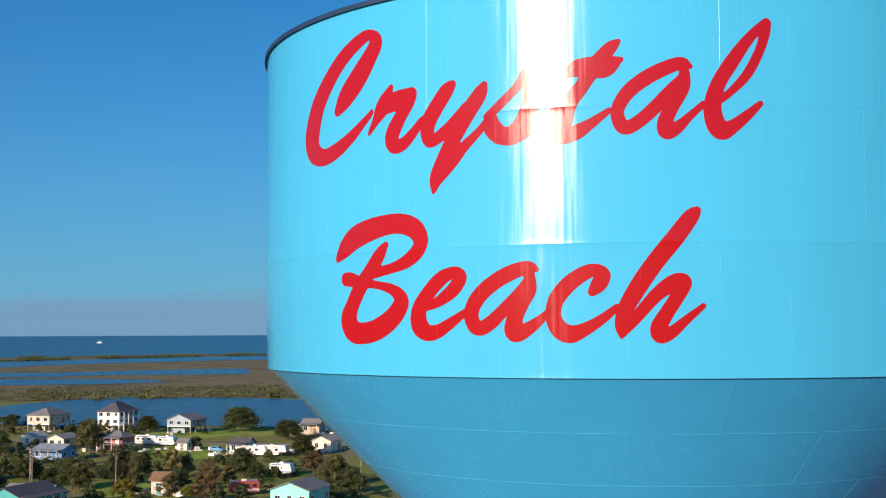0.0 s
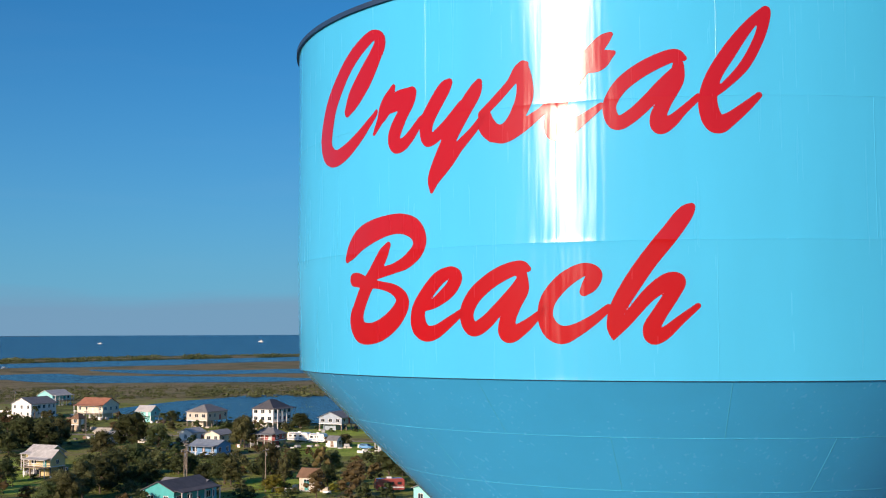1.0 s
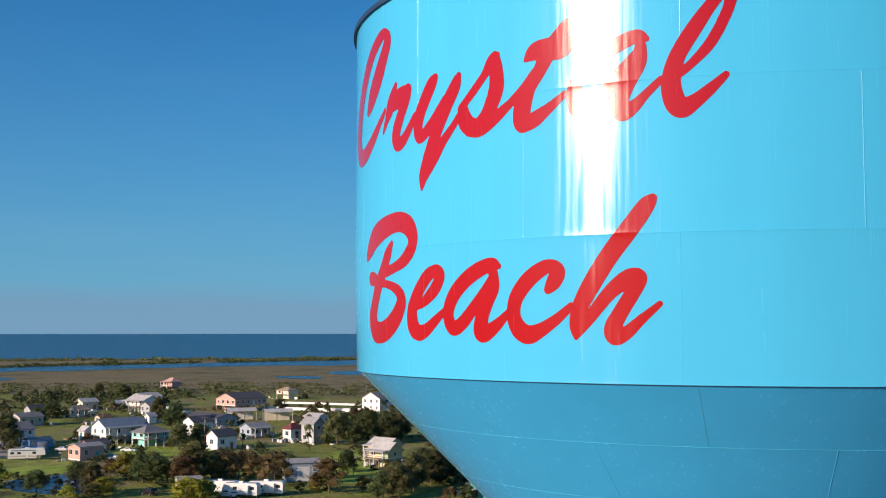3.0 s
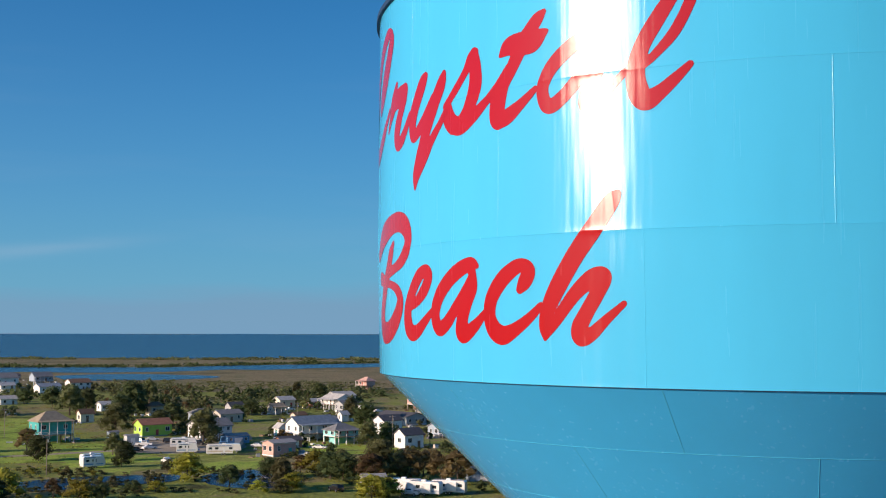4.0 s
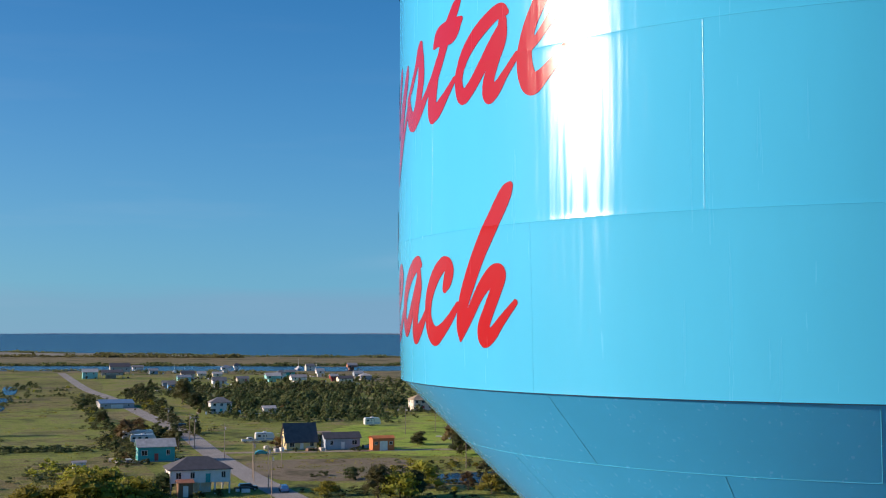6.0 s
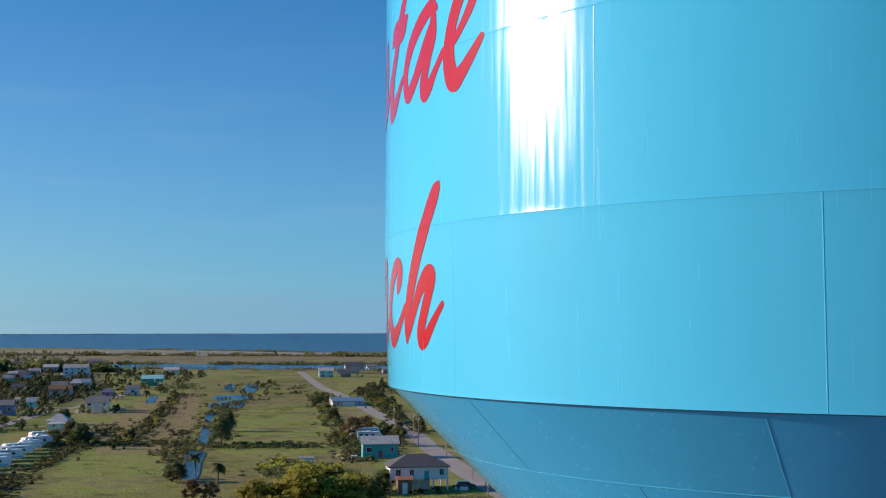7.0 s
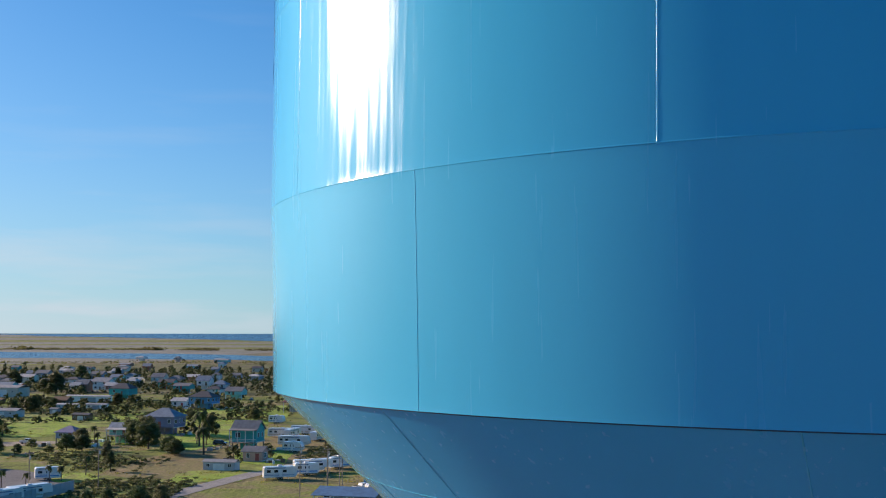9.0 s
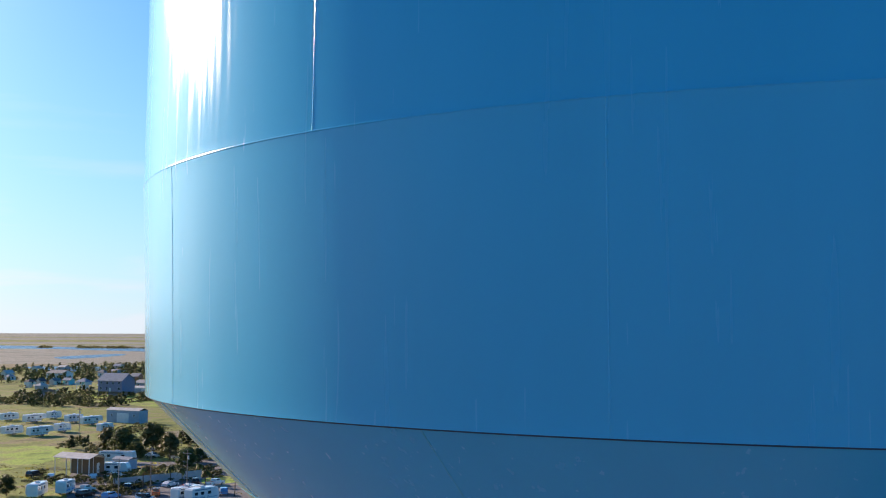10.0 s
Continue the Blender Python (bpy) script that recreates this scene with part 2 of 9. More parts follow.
GREEN_PASTURE = ground_cover("green_pasture", [(0.095, 0.116, 0.032), (0.176, 0.214, 0.048), (0.228, 0.275, 0.057), (0.209, 0.195, 0.081), (0.133, 0.152, 0.043)], 0.03, 0.16, 0.4)
FIELD_GRASS = ground_cover("dry_pasture", [(0.154, 0.138, 0.055), (0.253, 0.198, 0.099), (0.209, 0.193, 0.072), (0.286, 0.220, 0.121)], 0.02, 0.15, 0.2)
DIRT = ground_cover("bare_dirt", [(0.120, 0.105, 0.062), (0.225, 0.190, 0.130), (0.160, 0.160, 0.075)], 0.05, 0.3, 0.1)
BOUNCE_GROUND = ground_cover("bounce_ground", [(0.13, 0.138, 0.150), (0.18, 0.188, 0.200)], 0.05, 0.4, 0.05)
SAND = ground_cover("pale_sand", [(0.30, 0.26, 0.19), (0.36, 0.32, 0.25)], 0.05, 0.3, 0.05)
ASPHALT = ground_cover("worn_asphalt", [(0.25, 0.245, 0.23), (0.33, 0.32, 0.30)], 0.08, 0.6, 0.02)
DARK_ASPHALT = ground_cover("grey_asphalt", [(0.13, 0.13, 0.135), (0.18, 0.18, 0.18)], 0.08, 0.6, 0.02)
# blue-grey of distant haze painted onto the far land
FAR_LAND = ground_cover("far_coast_haze_tint", [(0.20, 0.26, 0.34), (0.24, 0.30, 0.38)], 0.01, 0.05, 0.0)
# paler, greyer copy of the marsh: distance haze mixed into its tones
HAZY_MARSH = ground_cover("haze_paled_marsh", [(0.145, 0.155, 0.125), (0.215, 0.222, 0.185), (0.255, 0.255, 0.212), (0.195, 0.202, 0.162)], 0.010, 0.04, 0.2)
SCRUBLAND = ground_cover("scrub_ground", [(0.062, 0.070, 0.030), (0.105, 0.115, 0.045), (0.165, 0.175, 0.060), (0.180, 0.160, 0.090), (0.085, 0.092, 0.038)], 0.02, 0.12, 0.5)
SEA_WATER = water_mat("bay_water", (0.012, 0.042, 0.080), 0.26, 0.2, 1.7)
POND_WATER = water_mat("still_water", (0.010, 0.036, 0.075), 0.22, 0.5, 1.0)


# ---- building helpers ----
def part(name, bm, material, parent=None, label=""):
    """Links a bmesh, or a finished mesh, as one object under its thing."""
    if isinstance(bm, bmesh.types.BMesh):
        me = bpy.data.meshes.new(name)
        bm.to_mesh(me)
        bm.free()
        me.materials.append(material)
    else:
        me = bm
    ob = new(name, me)
    ob.parent = parent
    if label:
        ob["label"] = label
    return ob


def box(bm, x0, x1, y0, y1, z0, z1):
    v = [bm.verts.new(c) for c in ((x0, y0, z0), (x1, y0, z0), (x1, y1, z0), (x0, y1, z0), (x0, y0, z1), (x1, y0, z1), (x1, y1, z1), (x0, y1, z1))]
    for f in ((3, 2, 1, 0), (4, 5, 6, 7), (0, 1, 5, 4), (1, 2, 6, 5), (2, 3, 7, 6), (3, 0, 4, 7)):
        bm.faces.new([v[i] for i in f])
    return bm


def mesh_of(name, verts, faces, material, normals=None, smooth=False):
    me = bpy.data.meshes.new(name)
    me.from_pydata(verts, [], faces)
    me.materials.append(material)
    if smooth or normals is not None:
        me.polygons.foreach_set("use_smooth", [True] * len(me.polygons))
    if normals is not None:
        me.normals_split_custom_set_from_vertices(normals)
    me.update()
    return me


def lathe(name, profile, material, steps=180, a0=0.0, a1=360.0, smooth=True):
    """Turns a profile of (radius, height) about the tower's axis."""
    verts, faces = [], []
    n = len(profile)
    whole = abs(a1 - a0) >= 360
    rings = steps if whole else steps + 1
    for i in range(rings):
        a = radians(a0 + (a1 - a0) * i / steps)
        verts += [(r * math.cos(a), r * math.sin(a), z) for r, z in profile]
    for i in range(steps):
        j = (i + 1) % rings
        for k in range(n - 1):
            faces.append((i * n + k, j * n + k, j * n + k + 1, i * n + k + 1))
    return mesh_of(name, verts, faces, material, smooth=smooth)


# ---- the water tower ----
R, FOOT, TOP = 9.0, 37.07, 44.40
tower = tagged(new("water_tower"), "sky-blue glossy painted steel water tower with large red script lettering", "water tower")


def wall_radius(z):
    """The shell draws in a little between its weld rings and peaks at them."""
    for z0, z1 in ((0.0, 2.415), (2.415, 4.89), (4.89, TOP - FOOT)):
        if z <= z1:
            f = (z - z0) / (z1 - z0)
            near = min(abs(z - z0), abs(z1 - z))
            tilt = 0.060 * f - 0.04 if z0 == 0.0 else 0.02 - 0.024 * f if z1 == 4.89 else -0.004
            return R + tilt - 0.004 * 4 * f * (1 - f) + 0.004 * (math.exp(-near / 0.05) - 1)
    return R


def plate(name, a0, a1, z0, z1, r0, r1, up, parent=tower):
    """One rolled plate: a curved sheet with turned-in edges, between two angles and two heights."""
    steps = max(8, int((a1 - a0) / 0.75))
    g0, g1 = math.degrees(0.002 / r0), 0.002
    slope = math.atan2(r1 - r0, z1 - z0)
    verts, faces, normals = [], [], []
    heights = [0.0, 0.012, 0.03, 0.06, 0.12, 0.25, 0.5, 0.75, 0.88, 0.94, 0.97, 0.988, 1.0]
    rows = len(heights)
    for i in range(steps + 1):
        a = radians(a0 + g0 + (a1 - a0 - 2 * g0) * i / steps)
        for k in range(rows):
            f = (g1 + (z1 - z0 - 2 * g1) * heights[k]) / (z1 - z0)
            r, z = r0 + (r1 - r0) * f, z0 + (z1 - z0) * f
            lean = slope
            if up:
                r = wall_radius(z - FOOT)
                lean = math.atan((wall_radius(z - FOOT + 0.003) - wall_radius(z - FOOT - 0.003)) / 0.006) if g1 < z - z0 < z1 - z0 - 2 * g1 else (0.06 if z - z0 > 1 else -0.06)
            verts.append((r * math.cos(a), r * math.sin(a), z))
            normals.append((math.cos(a) * math.cos(lean), math.sin(a) * math.cos(lean), -math.sin(lean)))
    for i in range(steps):
        for k in range(rows - 1):
            a, b = i * rows + k, (i + 1) * rows + k
            faces.append((a, b, b + 1, a + 1))
    rim = [i * rows for i in range(steps + 1)] + [steps * rows + k for k in range(1, rows)] + [i * rows + rows - 1 for i in range(steps - 1, -1, -1)] + [k for k in range(rows - 2, 0, -1)]
    base = len(verts)
    for i in rim:
        x, y, z = verts[i]
        q = 1 - 0.05 / math.hypot(x, y)
        verts.append((x * q, y * q, z))
        normals.append(normals[i])
    for i in range(len(rim)):
        j = (i + 1) % len(rim)
        faces.append((rim[i], base + i, base + j, rim[j]))
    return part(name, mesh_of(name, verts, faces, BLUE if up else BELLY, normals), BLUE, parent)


def bead(points, width, height, name="weld_seam"):
    """A weld bead along points given with their outward normals."""
    verts, faces = [], []
    for i, (p, o) in enumerate(points):
        q = points[min(i + 1, len(points) - 1)][0] - points[max(i - 1, 0)][0]
        side = q.cross(o).normalized()
        wob = 1 + 0.35 * noise.noise(p * 9) + 0.55 * noise.noise(p * 31)
        for s, h in ((-1, -0.003), (-0.6, 0.7), (0, 1.0), (0.6, 0.7), (1, -0.003)):
            verts.append(p + side * s * width * wob + o * (h * height * wob if h > 0 else h))
    for i in range(len(points) - 1):
        for k in range(4):
            a, b = i * 5 + k, (i + 1) * 5 + k
            faces.append((a, a + 1, b + 1, b))
    return part(name, mesh_of(name, verts, faces, BLUE, smooth=True), BLUE, tower)


def on_wall(a, z, proud=0.0):
    c, s = math.cos(radians(a)), math.sin(radians(a))
    r = wall_radius(z) + proud
    return Vector((r * c, r * s, FOOT + z)), Vector((c, s, 0))


def on_cone(a, drop):
    c, s = math.cos(radians(a)), math.sin(radians(a))
    r = R - 0.07 - drop
    return Vector((r * c, r * s, FOOT - drop)), Vector((c, s, -1)).normalized()


PITCH = 35.5
COURSES = ((0.0, 2.415, -44.4), (2.415, 4.89, -62.05), (4.89, TOP - FOOT, -79.65))
for z0, z1, first in COURSES:
    seams = sorted(first + PITCH * (k - 5) for k in range(10))
    for i, a in enumerate(seams):
        b = seams[i + 1] if i < 9 else seams[0] + 360
        plate("shell_plate", a, b, FOOT + z0, FOOT + z1, R, R, 1)
        bead([on_wall(a, z0 + 0.01 + (z1 - z0 - 0.02) * k / 90) for k in range(91)], 0.012, 0.0026)
for z in (2.415, 4.89):
    bead([on_wall(k * 0.9, z) for k in range(401)], 0.011, 0.0022)
part("inner_shell", lathe("inner_shell", [(R - 0.07, FOOT + 0.01), (R - 0.07, TOP - 0.02)], BLUE), BLUE, tower)
# the conical belly, in rings of plates
RINGS = ((0.0, 1.06, -48.8), (1.06, 2.15, -63.5), (2.15, 3.6, -48.8), (3.6, 5.4, -63.5))
for d0, d1, first in RINGS:
    for k in range(12):
        a = first + 29.6 * (k - 6)
        b = a + 29.6 if k < 11 else first + 29.6 * -6 + 360
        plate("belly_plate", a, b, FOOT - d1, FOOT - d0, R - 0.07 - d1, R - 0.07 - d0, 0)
        bead([on_cone(a, d0 + (d1 - d0) * i / 14) for i in range(15)], 0.010, 0.004)
    bead([on_cone(i * 0.9, d1) for i in range(401)], 0.010, 0.004)
part("inner_belly", lathe("inner_belly", [(R - 0.12, FOOT - 0.01), (R - 5.52, FOOT - 5.41)], BLUE), BLUE, tower)
# this ring's dark colour paints the shadow line below the overhanging shell
part("drip_edge", lathe("drip_edge", [(R - 0.046, FOOT + 0.002), (R - 0.050, FOOT - 0.009), (R - 0.10, FOOT - 0.016)], NAVY, 360, smooth=False), NAVY, tower, "thin ring under the shell, its shadow line painted dark")
part("column", lathe("column", [(3.62, FOOT - 5.3), (3.60, FOOT - 6.0), (3.2, FOOT - 7.2), (3.05, FOOT - 9), (3.05, 4.0), (3.4, 1.4), (4.1, 0.0)], BLUE), BLUE, tower)
part("rim", lathe("rim", [(R - 0.02, TOP - 0.02), (R + 0.055, TOP - 0.02), (R + 0.055, TOP + 0.075), (R - 0.10, TOP + 0.085)], NAVY, 360, smooth=False), NAVY, tower, "thin dark navy rim")
part("roof", lathe("roof", [(R - 0.10, TOP + 0.07), (6.5, TOP + 0.55), (3.5, TOP + 0.95), (0.01, TOP + 1.1)], BLUE), BLUE, tower)

# lettering: each letter is a few brush strokes on the unrolled wall, (along, up, width) in metres
def smooth_path(pts, step=0.02):
    out = []
    p = [np.array(q, float) for q in pts]
    p = [2 * p[0] - p[1]] + p + [2 * p[-1] - p[-2]]
    for i in range(1, len(p) - 2):
        a, b, c, d = p[i - 1:i + 3]
        n = max(2, int(np.hypot(*(c - b)[:2]) / step))
        for k in range(n):
            t = k / n
            q = 0.5 * (2 * b + (c - a) * t + (2 * a - 5 * b + 4 * c - d) * t * t + (3 * b - a - 3 * c + d) * t ** 3)
            out.append(q)
    out.append(p[-2])
    return np.array(out)


def letter(character, *strokes):
    """Red letter, as one thin coat that follows the wall: the joined area of its strokes."""
    dots = np.concatenate([smooth_path(s) for s in strokes])
    cell = 0.028
    lo, hi = (dots[:, :2] - dots[:, 2:] / 2).min(0) - 2 * cell, (dots[:, :2] + dots[:, 2:] / 2).max(0) + 2 * cell
    nu, nz = int((hi[0] - lo[0]) / cell) + 2, int((hi[1] - lo[1]) / cell) + 2
    gu, gz = np.meshgrid(lo[0] + np.arange(nu) * cell, lo[1] + np.arange(nz) * cell, indexing="ij")
    d = np.full(gu.shape, 9.0)
    for u, z, w in dots:
        d = np.minimum(d, np.hypot(gu - u, gz - z) - w / 2)
    verts, index, faces = [], {}, []

    def vert(key, u, z):
        if key not in index:
            index[key] = len(verts)
            verts.append((u, z))
        return index[key]

    for i in range(nu - 1):
        for j in range(nz - 1):
            corner = ((i, j), (i + 1, j), (i + 1, j + 1), (i, j + 1))
            if min(d[c] for c in corner) >= 0:
                continue
            ring = []
            for k in range(4):
                a, b = corner[k], corner[(k + 1) % 4]
                if d[a] < 0:
                    ring.append(vert(a, gu[a], gz[a]))
                if (d[a] < 0) != (d[b] < 0):
                    f = d[a] / (d[a] - d[b])
                    ring.append(vert((min(a, b), max(a, b)), gu[a] + (gu[b] - gu[a]) * f, gz[a] + (gz[b] - gz[a]) * f))
            if len(ring) > 2:
                faces.append(ring)
    places, normals = [], []
    for u, z in verts:
        p, o = on_wall(-100 + math.degrees(u / R), z, 0.006)
        places.append(p)
        lean = math.atan((wall_radius(z + 0.003) - wall_radius(z - 0.003)) / 0.006)
        normals.append((o + Vector((0, 0, -math.tan(lean)))).normalized())
    return part("letter_" + character, mesh_of("letter_" + character, places, faces, RED, normals), RED, tower, "red painted script letter " + character)


letter("C",
       [(-4.81, 5.33, 0.24), (-4.55, 5.57, 0.46), (-4.16, 5.91, 0.50), (-3.81, 6.29, 0.40), (-3.65, 6.54, 0.35), (-3.79, 6.71, 0.22), (-4.06, 6.67, 0.28), (-4.59, 6.41, 0.35), (-5.08, 6.03, 0.41), (-5.56, 5.51, 0.51), (-5.79, 4.95, 0.60), (-5.72, 4.61, 0.50), (-5.35, 4.43, 0.36), (-4.87, 4.51, 0.33), (-4.40, 4.72, 0.26), (-4.06, 4.94, 0.19), (-3.81, 5.12, 0.13), (-3.76, 5.18, 0.09)])
letter("r",
       [(-3.83, 4.74, 0.08), (-3.64, 4.98, 0.20), (-3.45, 5.25, 0.36), (-3.24, 5.59, 0.12)],
       [(-3.50, 5.17, 0.22), (-3.13, 5.30, 0.38), (-2.81, 5.36, 0.33), (-2.72, 5.40, 0.24), (-2.79, 5.24, 0.27), (-3.01, 4.97, 0.31), (-3.21, 4.64, 0.35), (-3.17, 4.44, 0.30), (-2.96, 4.44, 0.26), (-2.73, 4.60, 0.22), (-2.47, 4.87, 0.15)])
letter("y",
       [(-1.80, 5.48, 0.17), (-1.93, 5.36, 0.30), (-2.15, 5.08, 0.33), (-2.33, 4.80, 0.34), (-2.35, 4.53, 0.28), (-2.27, 4.42, 0.20), (-2.06, 4.53, 0.24), (-1.81, 4.73, 0.21), (-1.51, 5.02, 0.19)],
       [(-1.13, 5.41, 0.14), (-1.23, 5.23, 0.29), (-1.47, 4.91, 0.33), (-1.69, 4.59, 0.33), (-1.87, 4.28, 0.32), (-2.03, 3.97, 0.33), (-2.16, 3.71, 0.28), (-2.21, 3.47, 0.08)],
       [(-2.12, 3.63, 0.12), (-1.81, 4.00, 0.24), (-1.57, 4.26, 0.21), (-1.27, 4.52, 0.16), (-1.03, 4.77, 0.14)])
letter("s",
       [(-1.07, 4.80, 0.16), (-0.77, 5.05, 0.17), (-0.48, 5.32, 0.17), (-0.29, 5.55, 0.24), (-0.17, 5.64, 0.11)],
       [(-0.23, 5.61, 0.21), (-0.20, 5.36, 0.30), (-0.20, 5.06, 0.34), (-0.31, 4.79, 0.31), (-0.48, 4.56, 0.27), (-0.65, 4.44, 0.30), (-0.85, 4.47, 0.35), (-0.98, 4.63, 0.34), (-0.94, 4.77, 0.15)],
       [(-0.85, 4.42, 0.28), (-0.60, 4.41, 0.33), (-0.28, 4.51, 0.24), (0.02, 4.69, 0.18), (0.26, 4.85, 0.12)])
letter("t",
       [(1.39, 6.04, 0.09), (1.25, 5.93, 0.23), (1.09, 5.76, 0.27), (0.91, 5.54, 0.30), (0.70, 5.21, 0.26), (0.50, 4.96, 0.29), (0.37, 4.64, 0.36), (0.36, 4.40, 0.34), (0.45, 4.34, 0.23), (0.63, 4.42, 0.27), (0.89, 4.57, 0.19), (1.21, 4.79, 0.11)],
       [(0.43, 5.45, 0.07), (0.61, 5.57, 0.29), (0.83, 5.59, 0.37), (1.13, 5.58, 0.38), (1.34, 5.67, 0.19), (1.44, 5.71, 0.08)],
       [(0.09, 4.73, 0.16), (0.37, 4.96, 0.15), (0.61, 5.21, 0.15)])
letter("a",
       [(2.65, 5.55, 0.10), (2.49, 5.61, 0.22), (2.18, 5.51, 0.26), (1.83, 5.33, 0.27), (1.53, 5.09, 0.26), (1.36, 4.79, 0.24), (1.41, 4.53, 0.25), (1.54, 4.47, 0.25), (1.77, 4.60, 0.24), (2.02, 4.82, 0.24), (2.28, 5.10, 0.22), (2.55, 5.37, 0.18)],
       [(2.55, 5.42, 0.20), (2.51, 5.17, 0.26), (2.32, 4.81, 0.24), (2.20, 4.56, 0.28), (2.23, 4.39, 0.30), (2.42, 4.46, 0.22), (2.62, 4.64, 0.15), (2.88, 4.87, 0.12)])
letter("l",
       [(3.13, 4.91, 0.14), (3.35, 5.07, 0.14), (3.67, 5.40, 0.18), (3.91, 5.83, 0.18), (4.02, 6.16, 0.19), (4.06, 6.35, 0.15), (3.98, 6.31, 0.15), (3.71, 6.04, 0.20), (3.41, 5.64, 0.26), (3.14, 5.21, 0.27), (3.04, 4.81, 0.32), (3.10, 4.50, 0.35), (3.22, 4.39, 0.33), (3.42, 4.48, 0.24), (3.68, 4.68, 0.18), (3.91, 4.88, 0.11)])
letter("B",
       [(-4.77, 2.30, 0.13), (-4.53, 2.51, 0.38), (-4.23, 2.70, 0.47), (-3.81, 2.83, 0.45), (-3.35, 2.91, 0.40), (-2.96, 2.91, 0.39), (-2.65, 2.80, 0.39), (-2.50, 2.58, 0.34), (-2.58, 2.37, 0.30), (-2.85, 2.18, 0.26), (-3.20, 2.07, 0.20), (-3.58, 2.00, 0.20), (-3.89, 1.92, 0.16)],
       [(-3.36, 2.52, 0.14), (-3.53, 2.33, 0.28), (-3.81, 2.01, 0.32), (-4.11, 1.69, 0.36), (-4.36, 1.32, 0.39), (-4.45, 1.07, 0.50), (-4.31, 0.86, 0.46), (-3.97, 0.82, 0.42), (-3.58, 0.91, 0.42), (-3.21, 1.12, 0.40), (-2.99, 1.38, 0.36), (-3.05, 1.55, 0.28), (-3.28, 1.68, 0.20), (-3.65, 1.76, 0.16), (-4.06, 1.82, 0.22), (-4.36, 1.88, 0.29), (-4.53, 1.89, 0.27)])
letter("e",
       [(-2.39, 1.30, 0.13), (-2.13, 1.40, 0.20), (-1.82, 1.60, 0.27), (-1.64, 1.82, 0.26), (-1.67, 1.94, 0.19), (-1.82, 1.94, 0.22), (-2.07, 1.82, 0.28), (-2.35, 1.56, 0.30), (-2.56, 1.26, 0.34), (-2.56, 0.98, 0.39), (-2.39, 0.83, 0.32), (-2.14, 0.85, 0.26), (-1.83, 1.02, 0.20), (-1.53, 1.21, 0.13)])
letter("a",
       [(-0.14, 1.96, 0.10), (-0.30, 2.00, 0.23), (-0.62, 1.91, 0.28), (-0.95, 1.74, 0.29), (-1.26, 1.49, 0.30), (-1.42, 1.21, 0.30), (-1.38, 0.98, 0.29), (-1.24, 0.90, 0.27), (-1.01, 1.02, 0.26), (-0.74, 1.27, 0.23), (-0.46, 1.55, 0.21), (-0.27, 1.78, 0.19)],
       [(-0.27, 1.83, 0.21), (-0.27, 1.60, 0.25), (-0.41, 1.35, 0.25), (-0.55, 1.10, 0.30), (-0.59, 0.86, 0.35), (-0.47, 0.81, 0.29), (-0.20, 0.96, 0.21), (0.01, 1.13, 0.14), (0.17, 1.27, 0.10)])
letter("c",
       [(0.87, 1.54, 0.16), (0.99, 1.68, 0.28), (1.08, 1.83, 0.24), (0.99, 1.93, 0.20), (0.79, 1.90, 0.25), (0.48, 1.71, 0.29), (0.22, 1.41, 0.29), (0.16, 1.11, 0.29), (0.27, 0.88, 0.33), (0.47, 0.79, 0.32), (0.72, 0.87, 0.24), (1.03, 1.05, 0.18), (1.30, 1.26, 0.13)])
letter("h",
       [(2.73, 2.97, 0.14), (2.61, 2.84, 0.28), (2.34, 2.49, 0.32), (1.98, 2.05, 0.32), (1.68, 1.62, 0.32), (1.46, 1.25, 0.28), (1.36, 0.95, 0.20), (1.38, 0.74, 0.08)],
       [(1.40, 0.80, 0.14), (1.62, 1.05, 0.20), (1.97, 1.45, 0.24), (2.27, 1.68, 0.28), (2.45, 1.75, 0.22), (2.51, 1.67, 0.22), (2.37, 1.45, 0.25), (2.17, 1.15, 0.26), (2.03, 0.90, 0.29), (2.07, 0.76, 0.28), (2.26, 0.82, 0.22), (2.51, 1.03, 0.16), (2.82, 1.28, 0.10)])


# ---- ground, water and roads ----


def rise(r):
    """The far plain climbs a little, so that the sheet meets the true horizon."""
    return 24.0 * max(0.0, (r - 2400) / 2550) ** 2


def sheet(name, label, inner, outer, lift, material, a0, a1, step=1.5, category="ground"):
    """A sheet of ground between two lines about the tower, each given as (bearing, distance) knots."""
    verts, faces = [], []
    n = int((a1 - a0) / step)
    rings = 14
    for i in range(n + 1):
        a = a0 + (a1 - a0) * i / n
        r0 = float(np.interp(a, [k[0] for k in inner], [k[1] for k in inner])) * (1 + 0.035 * noise.noise(Vector((a * 0.35, lift * 9, 0))) + 0.02 * noise.noise(Vector((a * 1.7, lift * 9, 3))))
        r1 = float(np.interp(a, [k[0] for k in outer], [k[1] for k in outer]))
        r1 = min(4950, r1 * (1 + 0.03 * noise.noise(Vector((a * 0.4, 5, lift))) + 0.012 * noise.noise(Vector((a * 1.9, 7, lift)))))
        for k in range(rings + 1):
            r = r0 + (max(r1, r0 + 5) - r0) * (k / rings) ** 1.3
            verts.append((r * math.cos(radians(a)), r * math.sin(radians(a)), rise(r) + lift))
    for i in range(n):
        for k in range(rings):
            a, b = i * (rings + 1) + k, (i + 1) * (rings + 1) + k
            faces.append((a, a + 1, b + 1, b))
    ob = new(name, mesh_of(name, verts, faces, material, smooth=True))
    return tagged(ob, label, category, kind="structure")


